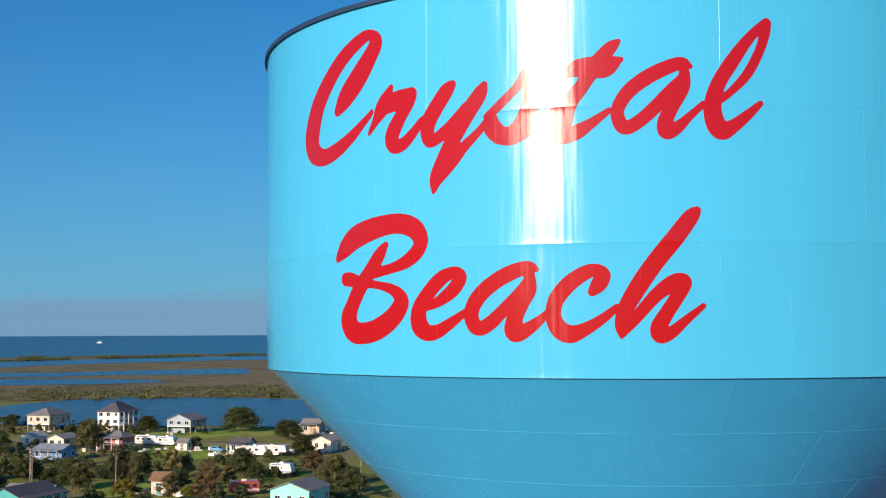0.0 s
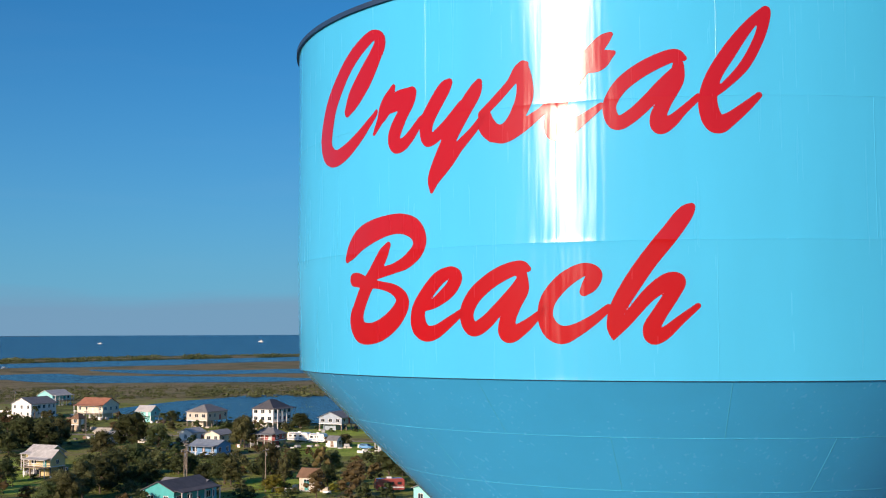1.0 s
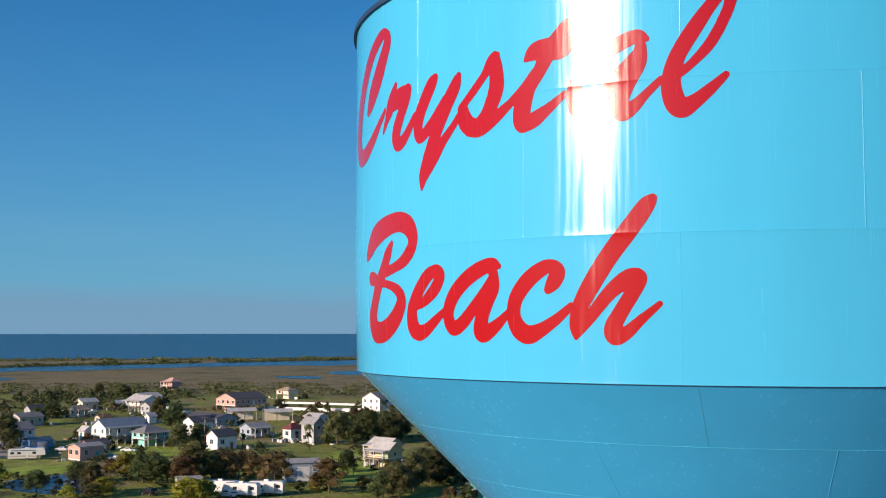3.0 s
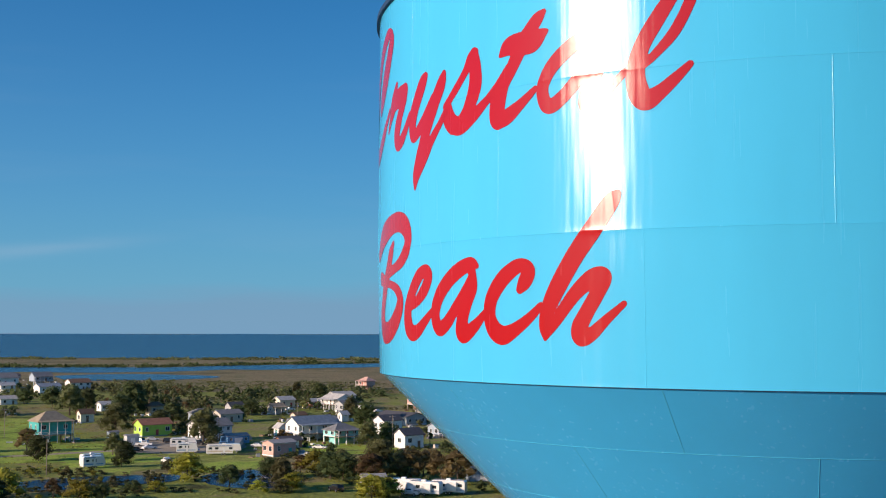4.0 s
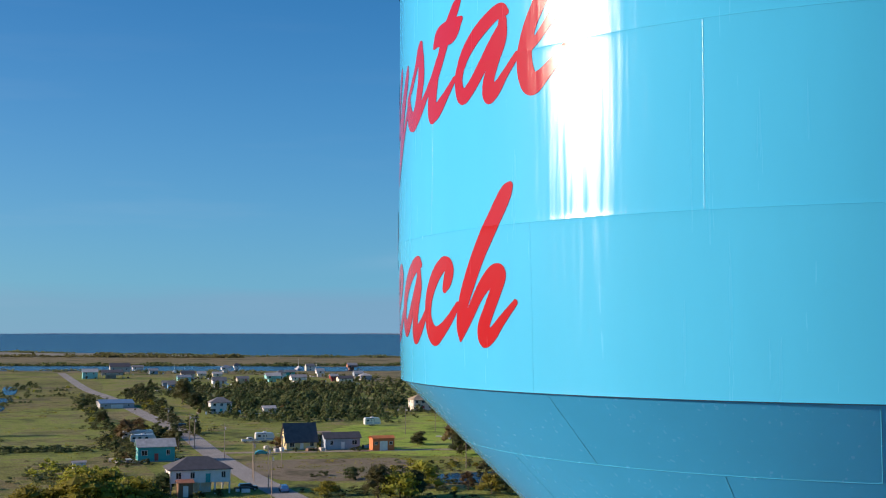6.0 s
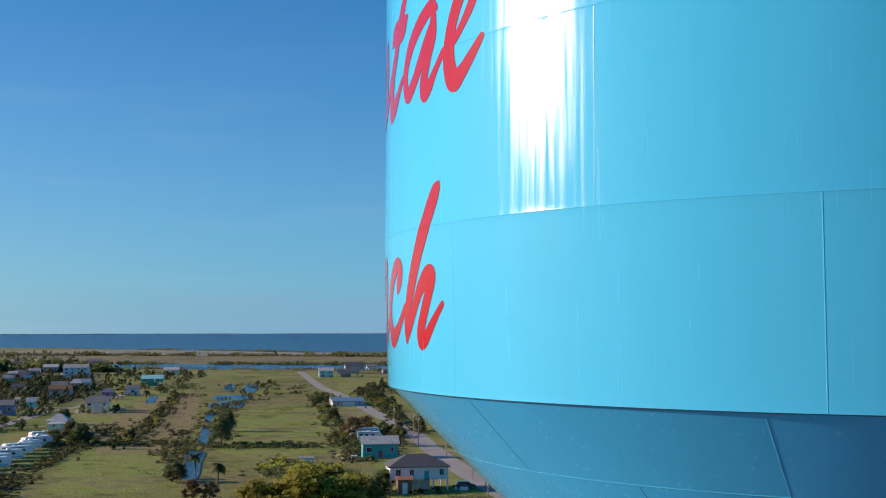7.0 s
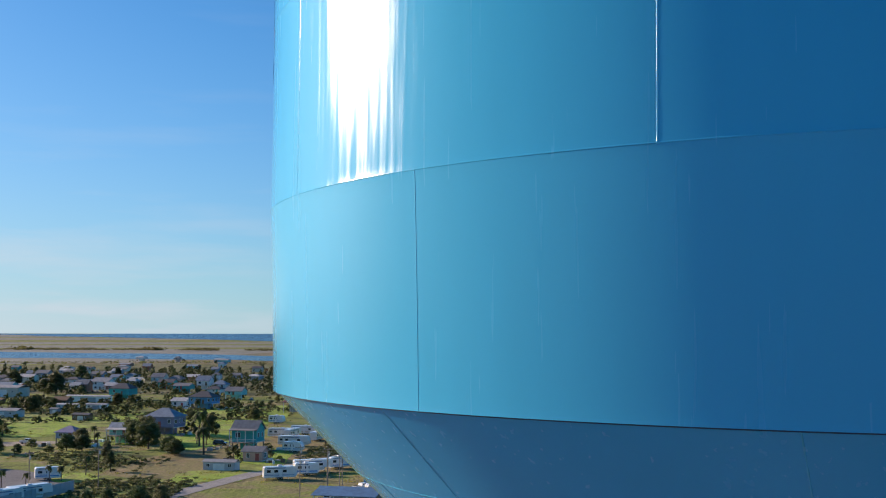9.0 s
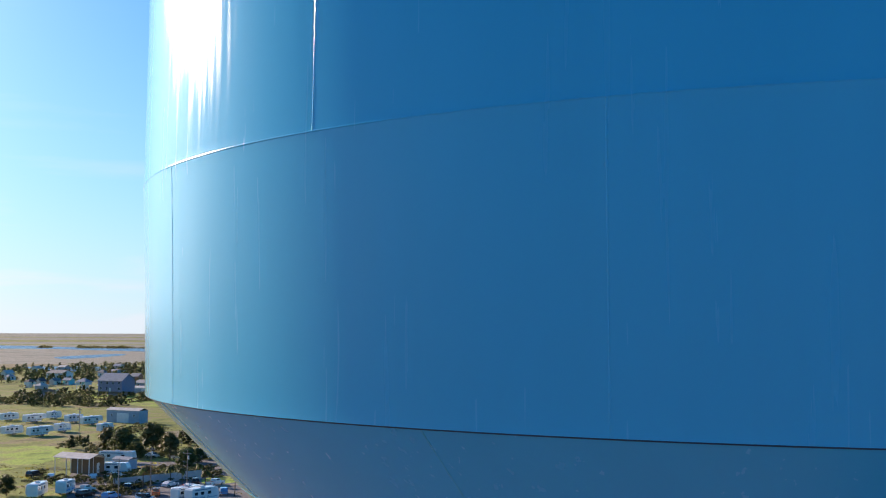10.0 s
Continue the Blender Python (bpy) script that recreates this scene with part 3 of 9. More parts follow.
def pool(name, label, outline, lift, material, category="water", kind="structure", rough_edge=0.06):
    """A flat patch of water or ground with an uneven edge."""
    n = len(outline)
    c = [sum(p[k] for p in outline) / n for k in (0, 1)]
    pts = []
    for i in range(n):
        p0, p1, p2, p3 = (np.array(outline[(i + k) % n], float) for k in (-1, 0, 1, 2))
        span = max(6, min(40, int(np.hypot(*(p2 - p1)) / 3)))
        for k in range(span):
            t = k / span
            q = 0.5 * (2 * p1 + (p2 - p0) * t + (2 * p0 - 5 * p1 + 4 * p2 - p3) * t * t + (3 * p1 - p0 - 3 * p2 + p3) * t ** 3)
            s = 1 + rough_edge * noise.noise(Vector((i * 2.1 + t * 2.1, lift * 31, n)))
            w = 60 * rough_edge * (noise.noise(Vector((q[0] * 0.06, q[1] * 0.06, lift * 50))) + 0.6 * noise.noise(Vector((q[0] * 0.25, q[1] * 0.25, 4)))) * (0.25 if category == "water" else 1)
            pts.append((c[0] + (q[0] - c[0]) * s + w, c[1] + (q[1] - c[1]) * s + w * 0.6))
    bm = bmesh.new()
    vs = [bm.verts.new((x, y, lift)) for x, y in pts]
    es = [bm.edges.new((vs[i], vs[(i + 1) % len(vs)])) for i in range(len(vs))]
    bmesh.ops.triangle_fill(bm, use_beauty=True, edges=es, normal=(0, 0, 1))
    for q in bm.faces:
        q.normal_update()
        if q.normal.z < 0:
            q.normal_flip()
    return tagged(part(name, bm, material), label, category, kind=kind)


def strip(name, label, line, width, lift, material, category="road"):
    """A road or path along a line of points."""
    p = smooth_path([(x, y, 0) for x, y in line], 6.0)
    verts, faces = [], []
    for i in range(len(p)):
        d = p[min(i + 1, len(p) - 1)] - p[max(i - 1, 0)]
        d = d / (np.hypot(d[0], d[1]) + 1e-9)
        w = width * (1 + 0.06 * noise.noise(Vector((i * 0.7, width, 0)))) / 2
        verts += [(p[i][0] - d[1] * s * w, p[i][1] + d[0] * s * w, lift) for s in (-1, 1)]
    for i in range(len(p) - 1):
        faces.append((2 * i, 2 * i + 1, 2 * i + 3, 2 * i + 2))
    return tagged(new(name, mesh_of(name, verts, faces, material)), label, category, kind="structure")


ground = tagged(new("ground", lathe("ground", [(0.01, 0.0), (60, 0.0), (250, 0.0), (700, 0.0), (1500, 0.0), (2400, 0.0), (2900, rise(2900)), (3400, rise(3400)), (4000, rise(4000)), (4500, rise(4500)), (4960, rise(4960))], GRASS, 120)),
                "flat coastal plain of mown grass and scrub", "ground", kind="structure")
SHORE = [(78.7, 700), (107.5, 695), (119.3, 703), (126.4, 695), (131.6, 727), (138.9, 745), (149.8, 815), (159.4, 1052), (173.0, 1198), (192.8, 1420), (205, 1446), (217.8, 1327), (240, 1300)]
CANAL_FAR = [(79.0, 2251), (107.0, 1969), (118.6, 1704), (131.1, 1472), (138.4, 1367), (144.5, 1284), (151.7, 1322), (156.8, 1289), (166.6, 1339), (175.4, 1416), (192.9, 1850), (204.9, 2268), (217.6, 3000), (236, 3100)]
CANAL_NEAR = [(79.0, 1787), (107.0, 1686), (118.7, 1423), (131.1, 1309), (138.5, 1213), (144.5, 1127), (151.8, 1162), (156.8, 1146), (166.7, 1176), (175.4, 1268), (192.8, 1560), (204.9, 1767), (217.6, 2651), (236, 2900)]
SEA_EDGE = [(60, 2400), (79.0, 2373), (107.0, 2120), (118.6, 1976), (130.3, 1650), (138.3, 1686), (144.3, 1702), (151.6, 1783), (159.1, 1839), (166.3, 2120), (172.7, 2451), (179.9, 2800), (185.3, 3150), (192.4, 3600), (199, 4100), (207, 4945)]
sheet("marsh", "brown and olive salt marsh behind the village", SHORE, [(60, 4950), (240, 4950)], 0.10, MARSH, 70, 240)
sheet("hazy_marsh", "far marsh flats beyond the village, paled with painted haze", [(156, 1750), (166, 1800), (180, 1950), (193, 2150), (198, 1500), (206, 1450), (240, 1350)], [(60, 4950), (240, 4950)], 0.16, HAZY_MARSH, 157, 240)
sheet("canal", "calm blue ship canal through the marsh", CANAL_NEAR, CANAL_FAR, 0.25, POND_WATER, 76, 236, category="water")
sheet("bay", "dark blue bay reaching to the horizon", SEA_EDGE, [(60, 4950), (240, 4950)], 0.40, SEA_WATER, 62, 207, category="water")
pool("lagoon", "blue lagoon along the edge of the village", [(-314.8, 515.5), (-321.7, 574.2), (-312.2, 624.0), (-300.1, 662.2), (-206.6, 657.0), (-126.3, 629.4), (-35.0, 616.0), (-24.7, 422.6), (-110.3, 431.8), (-142.4, 450.9), (-185.3, 452.6), (-221.9, 443.2), (-259.4, 454.7), (-268.4, 455.0)], 0.30, POND_WATER, rough_edge=0.03)
pool("marsh_pool", "narrow blue pool in the salt marsh", [(-683.0, 1083.0), (-540.6, 1086.7), (-484.1, 1155.0), (-403.3, 1211.3), (-349.3, 1061.3), (-453.1, 1015.1), (-536.3, 971.8)], 0.22, POND_WATER)
pool("marsh_pool", "long blue pool in the salt marsh", [(-656.9, 917.0), (-516.6, 935.0), (-401.0, 928.0), (-355.9, 885.6), (-378.8, 843.7), (-450.4, 811.4), (-551.1, 796.5)], 0.22, POND_WATER)
pool("marsh_pool", "small blue pool in the salt marsh", [(-680.5, 899.4), (-642.0, 972.2), (-558.9, 879.6), (-620.3, 834.0)], 0.27, POND_WATER)
pool("marsh_pool", "sliver of blue water in the salt marsh", [(-647.1, 778.0), (-618.2, 792.5), (-589.4, 754.7), (-622.2, 750.8)], 0.29, POND_WATER)
pool("pond", "narrow pond behind bushes", [(-272.2, 142.1), (-271.2, 155.9), (-258.7, 179.3), (-246.0, 170.7), (-250.9, 150.8), (-254.4, 136.1)], 0.12, POND_WATER)
pool("pond", "pond half hidden by bushes", [(-250.0, 183.7), (-250.9, 200.9), (-235.9, 203.7), (-216.7, 185.1), (-220.3, 172.9), (-236.1, 173.5)], 0.12, POND_WATER)
for ends in ([(-507.6, 60.0), (-538, 65.0), (-568.7, 70.5), (-567.5, 74.3), (-538, 69.0), (-506.5, 63.5)], [(-408.5, 43.4), (-444, 49.5), (-480.1, 55.4), (-481.9, 59.3), (-445, 53.6), (-407.4, 47.1)], [(-309.1, 25.7), (-344, 31.3), (-377.8, 36.5), (-376.2, 41.6), (-343, 35.8), (-307.8, 29.9)], [(-657.6, 50.3), (-686, 54.0), (-714.5, 57.9), (-719.3, 62.9), (-688, 58.8), (-656.1, 54.6)]):
    pool("ditch", "water-filled ditch across the pasture", ends, 0.16, POND_WATER, rough_edge=0.01)
for corners in ([(-598.3, 75.6), (-646.1, 84.3), (-641.4, 98.0), (-593.7, 89.4)], [(-667.4, 88.1), (-714.2, 97.0), (-708.3, 114.3), (-661.8, 104.5)], [(-782.5, 110.9), (-856.5, 124.4), (-854.6, 130.0), (-780.4, 116.7)], [(-756.0, 119.8), (-852.0, 137.2), (-840.6, 142.7), (-754.0, 125.9)]):
    pool("ditch", "square pond in the pasture", corners, 0.16, POND_WATER, rough_edge=0.01)
pool("marsh_pool", "wide blue pool between marsh and village", [(-1024.9, 21.6), (-1165.4, 29.2), (-1174.6, 48.8), (-1018.7, 39.0)], 0.24, POND_WATER)
pool("marsh_pool", "long blue pool on the village side of the canal", [(-909.5, 559.6), (-894.8, 619.0), (-803.5, 640.1), (-770.4, 584.8), (-786.9, 532.2), (-822.0, 509.4)], 0.24, POND_WATER)
pool("marsh_pool", "pale strip of water in the far flats", [(-1058.8, -795.7), (-1101.1, -714.1), (-1006.1, -656.4), (-971.7, -688.2)], 0.24, POND_WATER)
pool("marsh_pool", "pale creek winding through the far flats", [(-1485.7, -1051.0), (-1709.3, -1098.0), (-1597.4, -1021.9), (-1375.1, -960.9)], 0.28, POND_WATER)
pool("pasture", "brown dry pasture", [(-665.9, 50.3), (-726.7, 84.8), (-553.3, 62.5), (-402.2, 36.2), (-403.2, 9.3)], 0.06, FIELD_GRASS, "field")
pool("yard", "pale gravel yard full of parked cars", [(-332.9, 213.6), (-352.7, 242.7), (-334.2, 262.0), (-302.4, 242.0), (-299.3, 222.8), (-310.1, 209.9)], 0.084, SAND, "yard", rough_edge=0.03)
pool("bare_lot", "bare overgrown building lot", [(-324.4, 112.7), (-318.7, 150.5), (-288.2, 147.4), (-271.6, 125.3), (-284.2, 101.5)], 0.06, DIRT, "field")
# unseen ground, added so its grey sets the bounce light on the belly
pool("yard", "unseen grey ground added round the tower foot for bounce light", [(125, 0), (88, 88), (0, 120), (-85, 85), (-120, 0), (-88, -88), (0, -125), (88, -88)], 0.05, BOUNCE_GROUND, "yard")
pool("scrubland", "rough dark scrub ground among the far houses", [(-640, -40), (-720, 30), (-1000, 50), (-1400, 60), (-1500, -200), (-1420, -430), (-1180, -620), (-900, -520), (-720, -400), (-700, -230), (-690, -120)], 0.035, SCRUBLAND, "scrubland", rough_edge=0.03)
pool("meadow", "rough meadow with reddish weeds", [(-318, -60), (-395, -52), (-430, -100), (-330, -125), (-295, -112)], 0.05, FIELD_GRASS, "field")
strip("road", "straight grey asphalt road through the village", [(-1117, 233), (-809.9, 180), (-691.3, 165), (-540.7, 142), (-440, 127.5), (-358.4, 110.6), (-294.6, 99), (-241.8, 91), (-172.5, 80), (-60, 62)], 7.0, 0.09, ASPHALT)
strip("side_street", "narrow sandy side street", [(-356.7, 112.0), (-349, 130), (-342, 152), (-331, 185.5), (-318, 230)], 4.5, 0.075, SAND)
strip("side_street", "pale street beside the trailer park", [(-150, -112), (-223.4, -99), (-303.0, -85), (-360.0, -67.5), (-475.6, -30), (-600.6, 0.8), (-646.6, 19.4), (-800, 60)], 6.0, 0.075, ASPHALT)
strip("side_street", "pale lane in front of the lagoon houses", [(-290, 378), (-227.4, 384.8), (-162.9, 384), (-135.8, 378), (-60, 385)], 5.0, 0.075, SAND)
pool("car_park", "grey asphalt car park", [(-271.9, -179.5), (-287.5, -156.3), (-229.0, -112.8), (-182.4, -115.6), (-212.0, -160.0)], 0.10, ASPHALT, "car park")


# ---- village: materials ----
PAINT = {
    "white": (0.80, 0.79, 0.76), "cream": (0.77, 0.71, 0.57), "tan": (0.50, 0.41, 0.28), "beige": (0.58, 0.52, 0.43), "grey": (0.40, 0.41, 0.42),
    "blue-grey": (0.33, 0.40, 0.48), "aqua": (0.27, 0.62, 0.62), "mint": (0.28, 0.70, 0.64), "teal": (0.06, 0.38, 0.38), "blue": (0.12, 0.30, 0.55),
    "red": (0.36, 0.08, 0.07), "brick": (0.38, 0.17, 0.10), "pink": (0.58, 0.36, 0.30), "lime": (0.42, 0.66, 0.10), "purple": (0.25, 0.23, 0.34),
    "yellow": (0.66, 0.55, 0.28), "brown": (0.20, 0.12, 0.07), "dark grey": (0.09, 0.09, 0.10), "orange": (0.55, 0.18, 0.06), "black": (0.02, 0.02, 0.022), "green": (0.05, 0.30, 0.10),
    "silver": (0.50, 0.51, 0.52), "dark red": (0.18, 0.05, 0.05),
}
SIDING = {k: mat("siding_" + k.replace(" ", "_"), c, 0.65, vary=0.14, scale=0.7, fine=9, bump=0.01) for k, c in PAINT.items()}
ROOF_TONE = {"blue": 0.6, "white": 0.62, "silver": 0.62, "cream": 0.65, "beige": 0.7, "grey": 0.5, "blue-grey": 0.7, "tan": 0.7}
SHINGLE = {k: mat("roof_" + k.replace(" ", "_"), tuple(v * ROOF_TONE.get(k, 1.0) for v in c), 0.75, vary=0.28, scale=0.8, fine=14, bump=0.03) for k, c in PAINT.items()}
TRIM = mat("white_trim", (0.76, 0.76, 0.74), 0.5, vary=0.1)
TIMBER = mat("weathered_timber", (0.29, 0.24, 0.19), 0.8, vary=0.3, scale=2, bump=0.01)
PANE = mat("window_glass", (0.02, 0.03, 0.04), 0.06, vary=0.1)
RUBBER = mat("tyre_rubber", (0.02, 0.02, 0.02), 0.85)
BARK = mat("bark", (0.11, 0.085, 0.06), 0.9, vary=0.35, scale=3, bump=0.03)
CHROME = mat("wheel_metal", (0.55, 0.55, 0.56), 0.3, 0.8)
GLOSS = {k: mat("car_paint_" + k.replace(" ", "_"), PAINT[k], 0.22, vary=0.06, coat=0.6) for k in ("white", "silver", "black", "blue", "red", "orange", "teal", "dark grey", "pink")}
CANVAS = mat("canvas", (0.16, 0.22, 0.34), 0.8, vary=0.2)


def leaf_mat(name, base, spread):
    m = bpy.data.materials.new(name)
    m.use_nodes = True
    n, l = m.node_tree.nodes, m.node_tree.links
    p = n["Principled BSDF"]
    geo, info, hsv = n.new("ShaderNodeNewGeometry"), n.new("ShaderNodeObjectInfo"), n.new("ShaderNodeHueSaturation")
    hsv.inputs["Color"].default_value = (*base, 1)
    a, b, c = n.new("ShaderNodeMapRange"), n.new("ShaderNodeMapRange"), n.new("ShaderNodeMath")
    a.inputs["To Min"].default_value, a.inputs["To Max"].default_value = 0.55, 1.5
    b.inputs["To Min"].default_value, b.inputs["To Max"].default_value = 0.7, 1.35
    c.operation = "MULTIPLY"
    l.new(geo.outputs["Random Per Island"], a.inputs["Value"])
    l.new(info.outputs["Random"], b.inputs["Value"])
    l.new(a.outputs[0], c.inputs[0])
    l.new(b.outputs[0], c.inputs[1])
    l.new(c.outputs[0], hsv.inputs["Value"])
    h = n.new("ShaderNodeMapRange")
    h.inputs["To Min"].default_value, h.inputs["To Max"].default_value = 0.5 - spread, 0.5 + spread
    l.new(info.outputs["Random"], h.inputs["Value"])
    l.new(h.outputs[0], hsv.inputs["Hue"])
    l.new(hsv.outputs[0], p.inputs["Base Color"])
    p.inputs["Roughness"].default_value, p.inputs["Specular IOR Level"].default_value = 0.6, 0.25
    t, mx = n.new("ShaderNodeBsdfTranslucent"), n.new("ShaderNodeMixShader")
    l.new(hsv.outputs[0], t.inputs["Color"])
    mx.inputs[0].default_value = 0.48
    l.new(p.outputs[0], mx.inputs[1])
    l.new(t.outputs[0], mx.inputs[2])
    l.new(mx.outputs[0], n["Material Output"].inputs["Surface"])
    return m


LEAF = {"green": leaf_mat("dark_green_leaves", (0.072, 0.092, 0.034), 0.02), "olive": leaf_mat("olive_leaves", (0.128, 0.136, 0.054), 0.03),
        "yellow": leaf_mat("yellow_green_leaves", (0.270, 0.265, 0.036), 0.02), "rust": leaf_mat("rusty_leaves", (0.150, 0.108, 0.048), 0.02), "palm": leaf_mat("palm_fronds", (0.085, 0.110, 0.036), 0.02)}


# ---- village: kinds of things ----
def add_tube(bm, a, b, r0, r1, sides=6):
    a, b = Vector(a), Vector(b)
    d = (b - a).normalized()
    u = d.orthogonal().normalized()
    w = d.cross(u)
    rings = []
    for p, r in ((a, r0), (b, r1)):
        rings.append([bm.verts.new(p + (u * math.cos(k * math.tau / sides) + w * math.sin(k * math.tau / sides)) * r) for k in range(sides)])
    for k in range(sides):
        j = (k + 1) % sides
        bm.faces.new((rings[0][k], rings[0][j], rings[1][j], rings[1][k]))
    bm.faces.new(rings[1])
    bm.faces.new(rings[0][::-1])


def lump(verts, faces, c, rx, rz, rnd):
    """The shaded heart of a lobe of leaves: a rough eight-sided lump."""
    q = len(verts)
    a0 = rnd.uniform(0, math.tau)
    for k in range(4):
        a, s = a0 + k * math.tau / 4, rnd.uniform(0.75, 1.15)
        verts.append(c + Vector((math.cos(a) * rx * s, math.sin(a) * rx * s, rz * rnd.uniform(-0.25, 0.35))))
    verts += [c + Vector((rx * rnd.uniform(-0.25, 0.25), rx * rnd.uniform(-0.25, 0.25), rz * h)) for h in (1.0, -0.9)]
    for k in range(4):
        j = (k + 1) % 4
        faces += [(q + k, q + j, q + 4), (q + j, q + k, q + 5)]


def tree_kind(seed, height, spread, crown_base, leaf, lobes, name="tree", leaves=85, size=0.55):
    """A tree at the origin: tapered trunk with limbs, and a crown of leaf clumps in uneven lobes."""
    rnd = random.Random(seed)
    root = new(name)
    bm = bmesh.new()
    top = Vector((rnd.uniform(-0.3, 0.3), rnd.uniform(-0.3, 0.3), height * 0.62))
    fork = Vector((0, 0, height * crown_base))
    add_tube(bm, (0, 0, -0.2), fork, height * 0.035, height * 0.026, 7)
    add_tube(bm, fork, top, height * 0.026, height * 0.010)
    verts, faces = [], []
    for k in range(lobes):
        a = k * 2.4 + rnd.uniform(-0.4, 0.4)
        f = (k + 0.5) / lobes
        z = height * (crown_base * 0.7 + 0.10 + (0.84 - crown_base * 0.7) * f ** 0.9)
        reach = spread * (0.75 - 0.55 * f ** 2) * rnd.uniform(0.6, 1.1)
        c = Vector((math.cos(a) * reach, math.sin(a) * reach, z))
        add_tube(bm, fork.lerp(top, rnd.uniform(0.1, 0.8)), c, height * 0.012, height * 0.004, 5)
        rx, rz = spread * rnd.uniform(0.40, 0.56), height * rnd.uniform(0.13, 0.19)
        lump(verts, faces, c, rx * 0.78, rz * 0.85, rnd)
        for i in range(int(leaves * 1.4)):
            d = Vector((rnd.gauss(0, 1), rnd.gauss(0, 1), rnd.gauss(0.15, 1))).normalized()
            p = c + Vector((d.x * rx, d.y * rx, d.z * rz)) * rnd.uniform(0.6, 1.06)
            n = (d + Vector((rnd.uniform(-1, 1), rnd.uniform(-1, 1), rnd.uniform(-0.6, 1)))).normalized()
            u = n.orthogonal().normalized()
            w = n.cross(u)
            s = size * rnd.uniform(0.4, 1.0)
            q = len(verts)
            verts += [p - u * s * 0.5, p + w * s * rnd.uniform(0.2, 0.45) + n * s * 0.1, p + u * s * 0.5, p - w * s * rnd.uniform(0.2, 0.45)]
            faces.append((q, q + 1, q + 2, q + 3))
    part("trunk", bm, BARK, root)
    part("crown", mesh_of("crown", verts, faces, LEAF[leaf]), LEAF[leaf], root)
    return root


def palm_kind(seed, height):
    rnd = random.Random(seed)
    root = new("palm_tree")
    bm = bmesh.new()
    lean = rnd.uniform(-0.4, 0.4)
    pts = [Vector((lean * (k / 6) ** 2, 0, height * k / 6 - (0.2 if k == 0 else 0))) for k in range(7)]
    for a, b in zip(pts, pts[1:]):
        add_tube(bm, a, b, 0.22 - 0.012 * a.z / height * 5, 0.20 - 0.012 * b.z / height * 5, 7)
    part("trunk", bm, BARK, root)
    verts, faces = [], []
    for k in range(26):
        a = k * 2.4
        up = rnd.uniform(-0.5, 1.0)
        length = rnd.uniform(1.7, 2.5)
        side = Vector((-math.sin(a), math.cos(a), 0))
        last = None
        for i in range(6):
            f = i / 5
            p = pts[-1] + Vector((math.cos(a), math.sin(a), 0)) * length * f * (1 - 0.2 * f) + Vector((0, 0, up * length * f * 0.8 - length * 0.75 * f * f))
            w = 0.42 * math.sin(math.pi * (0.12 + 0.85 * f))
            q = len(verts)
            verts += [p - side * w - Vector((0, 0, w * 0.5)), p, p + side * w - Vector((0, 0, w * 0.5))]
            if last is not None:
                faces += [(last, last + 1, q + 1, q), (last + 1, last + 2, q + 2, q + 1)]
            last = q
    part("crown", mesh_of("crown", verts, faces, LEAF["palm"]), LEAF["palm"], root)
    return root


TREES = {
    "oak": [tree_kind(1, 7.5, 4.0, 0.12, "green", 16, leaves=115, size=0.5), tree_kind(2, 6.2, 3.6, 0.10, "green", 14, leaves=115, size=0.5), tree_kind(3, 8.5, 3.8, 0.14, "olive", 17, leaves=110, size=0.5)],
    "broad": [tree_kind(16, 6.4, 5.2, 0.14, "green", 22, leaves=105, size=0.5)],
    "tall": [tree_kind(4, 10.0, 3.0, 0.25, "olive", 13), tree_kind(5, 9.0, 2.7, 0.3, "green", 12)],
    "bush": [tree_kind(6, 3.0, 2.4, 0.06, "olive", 8, "bush", 70, 0.45), tree_kind(7, 2.4, 2.0, 0.06, "green", 7, "bush", 70, 0.4), tree_kind(8, 2.6, 2.3, 0.06, "yellow", 8, "bush", 70, 0.4)],
    "yellow": [tree_kind(9, 4.2, 3.4, 0.08, "yellow", 12, "bush", 80, 0.45), tree_kind(10, 3.6, 3.0, 0.08, "yellow", 11, "bush", 80, 0.45)],
    "rust": [tree_kind(11, 6.5, 3.6, 0.2, "rust", 12, leaves=55, size=0.5), tree_kind(12, 5.5, 3.0, 0.2, "rust", 10, leaves=45, size=0.45)],
    "bare": [tree_kind(13, 7.0, 2.6, 0.3, "rust", 11, leaves=9, size=0.3)],
    "palm": [palm_kind(14, 5.5), palm_kind(15, 7.5)],
}
TREE_WORDS = {"broad": "low wide-spreading dark green live oak on a lawn", "oak": "broad dark green live oak with ragged crown", "tall": "tall slender olive green coastal tree", "bush": "low olive green coastal shrub", "yellow": "large yellow-green rounded shrub in sunlight",
              "rust": "thinning tree with rusty brown autumn leaves", "bare": "almost bare grey tree with open limbs", "palm": "fan palm with a slim trunk"}
used = {k: 0 for k in TREES}
for k, kinds in TREES.items():
    for q in kinds:
        tagged(q, TREE_WORDS[k], "palm" if k == "palm" else "shrub" if k in ("bush", "yellow") else "tree")
placed_kinds = set()


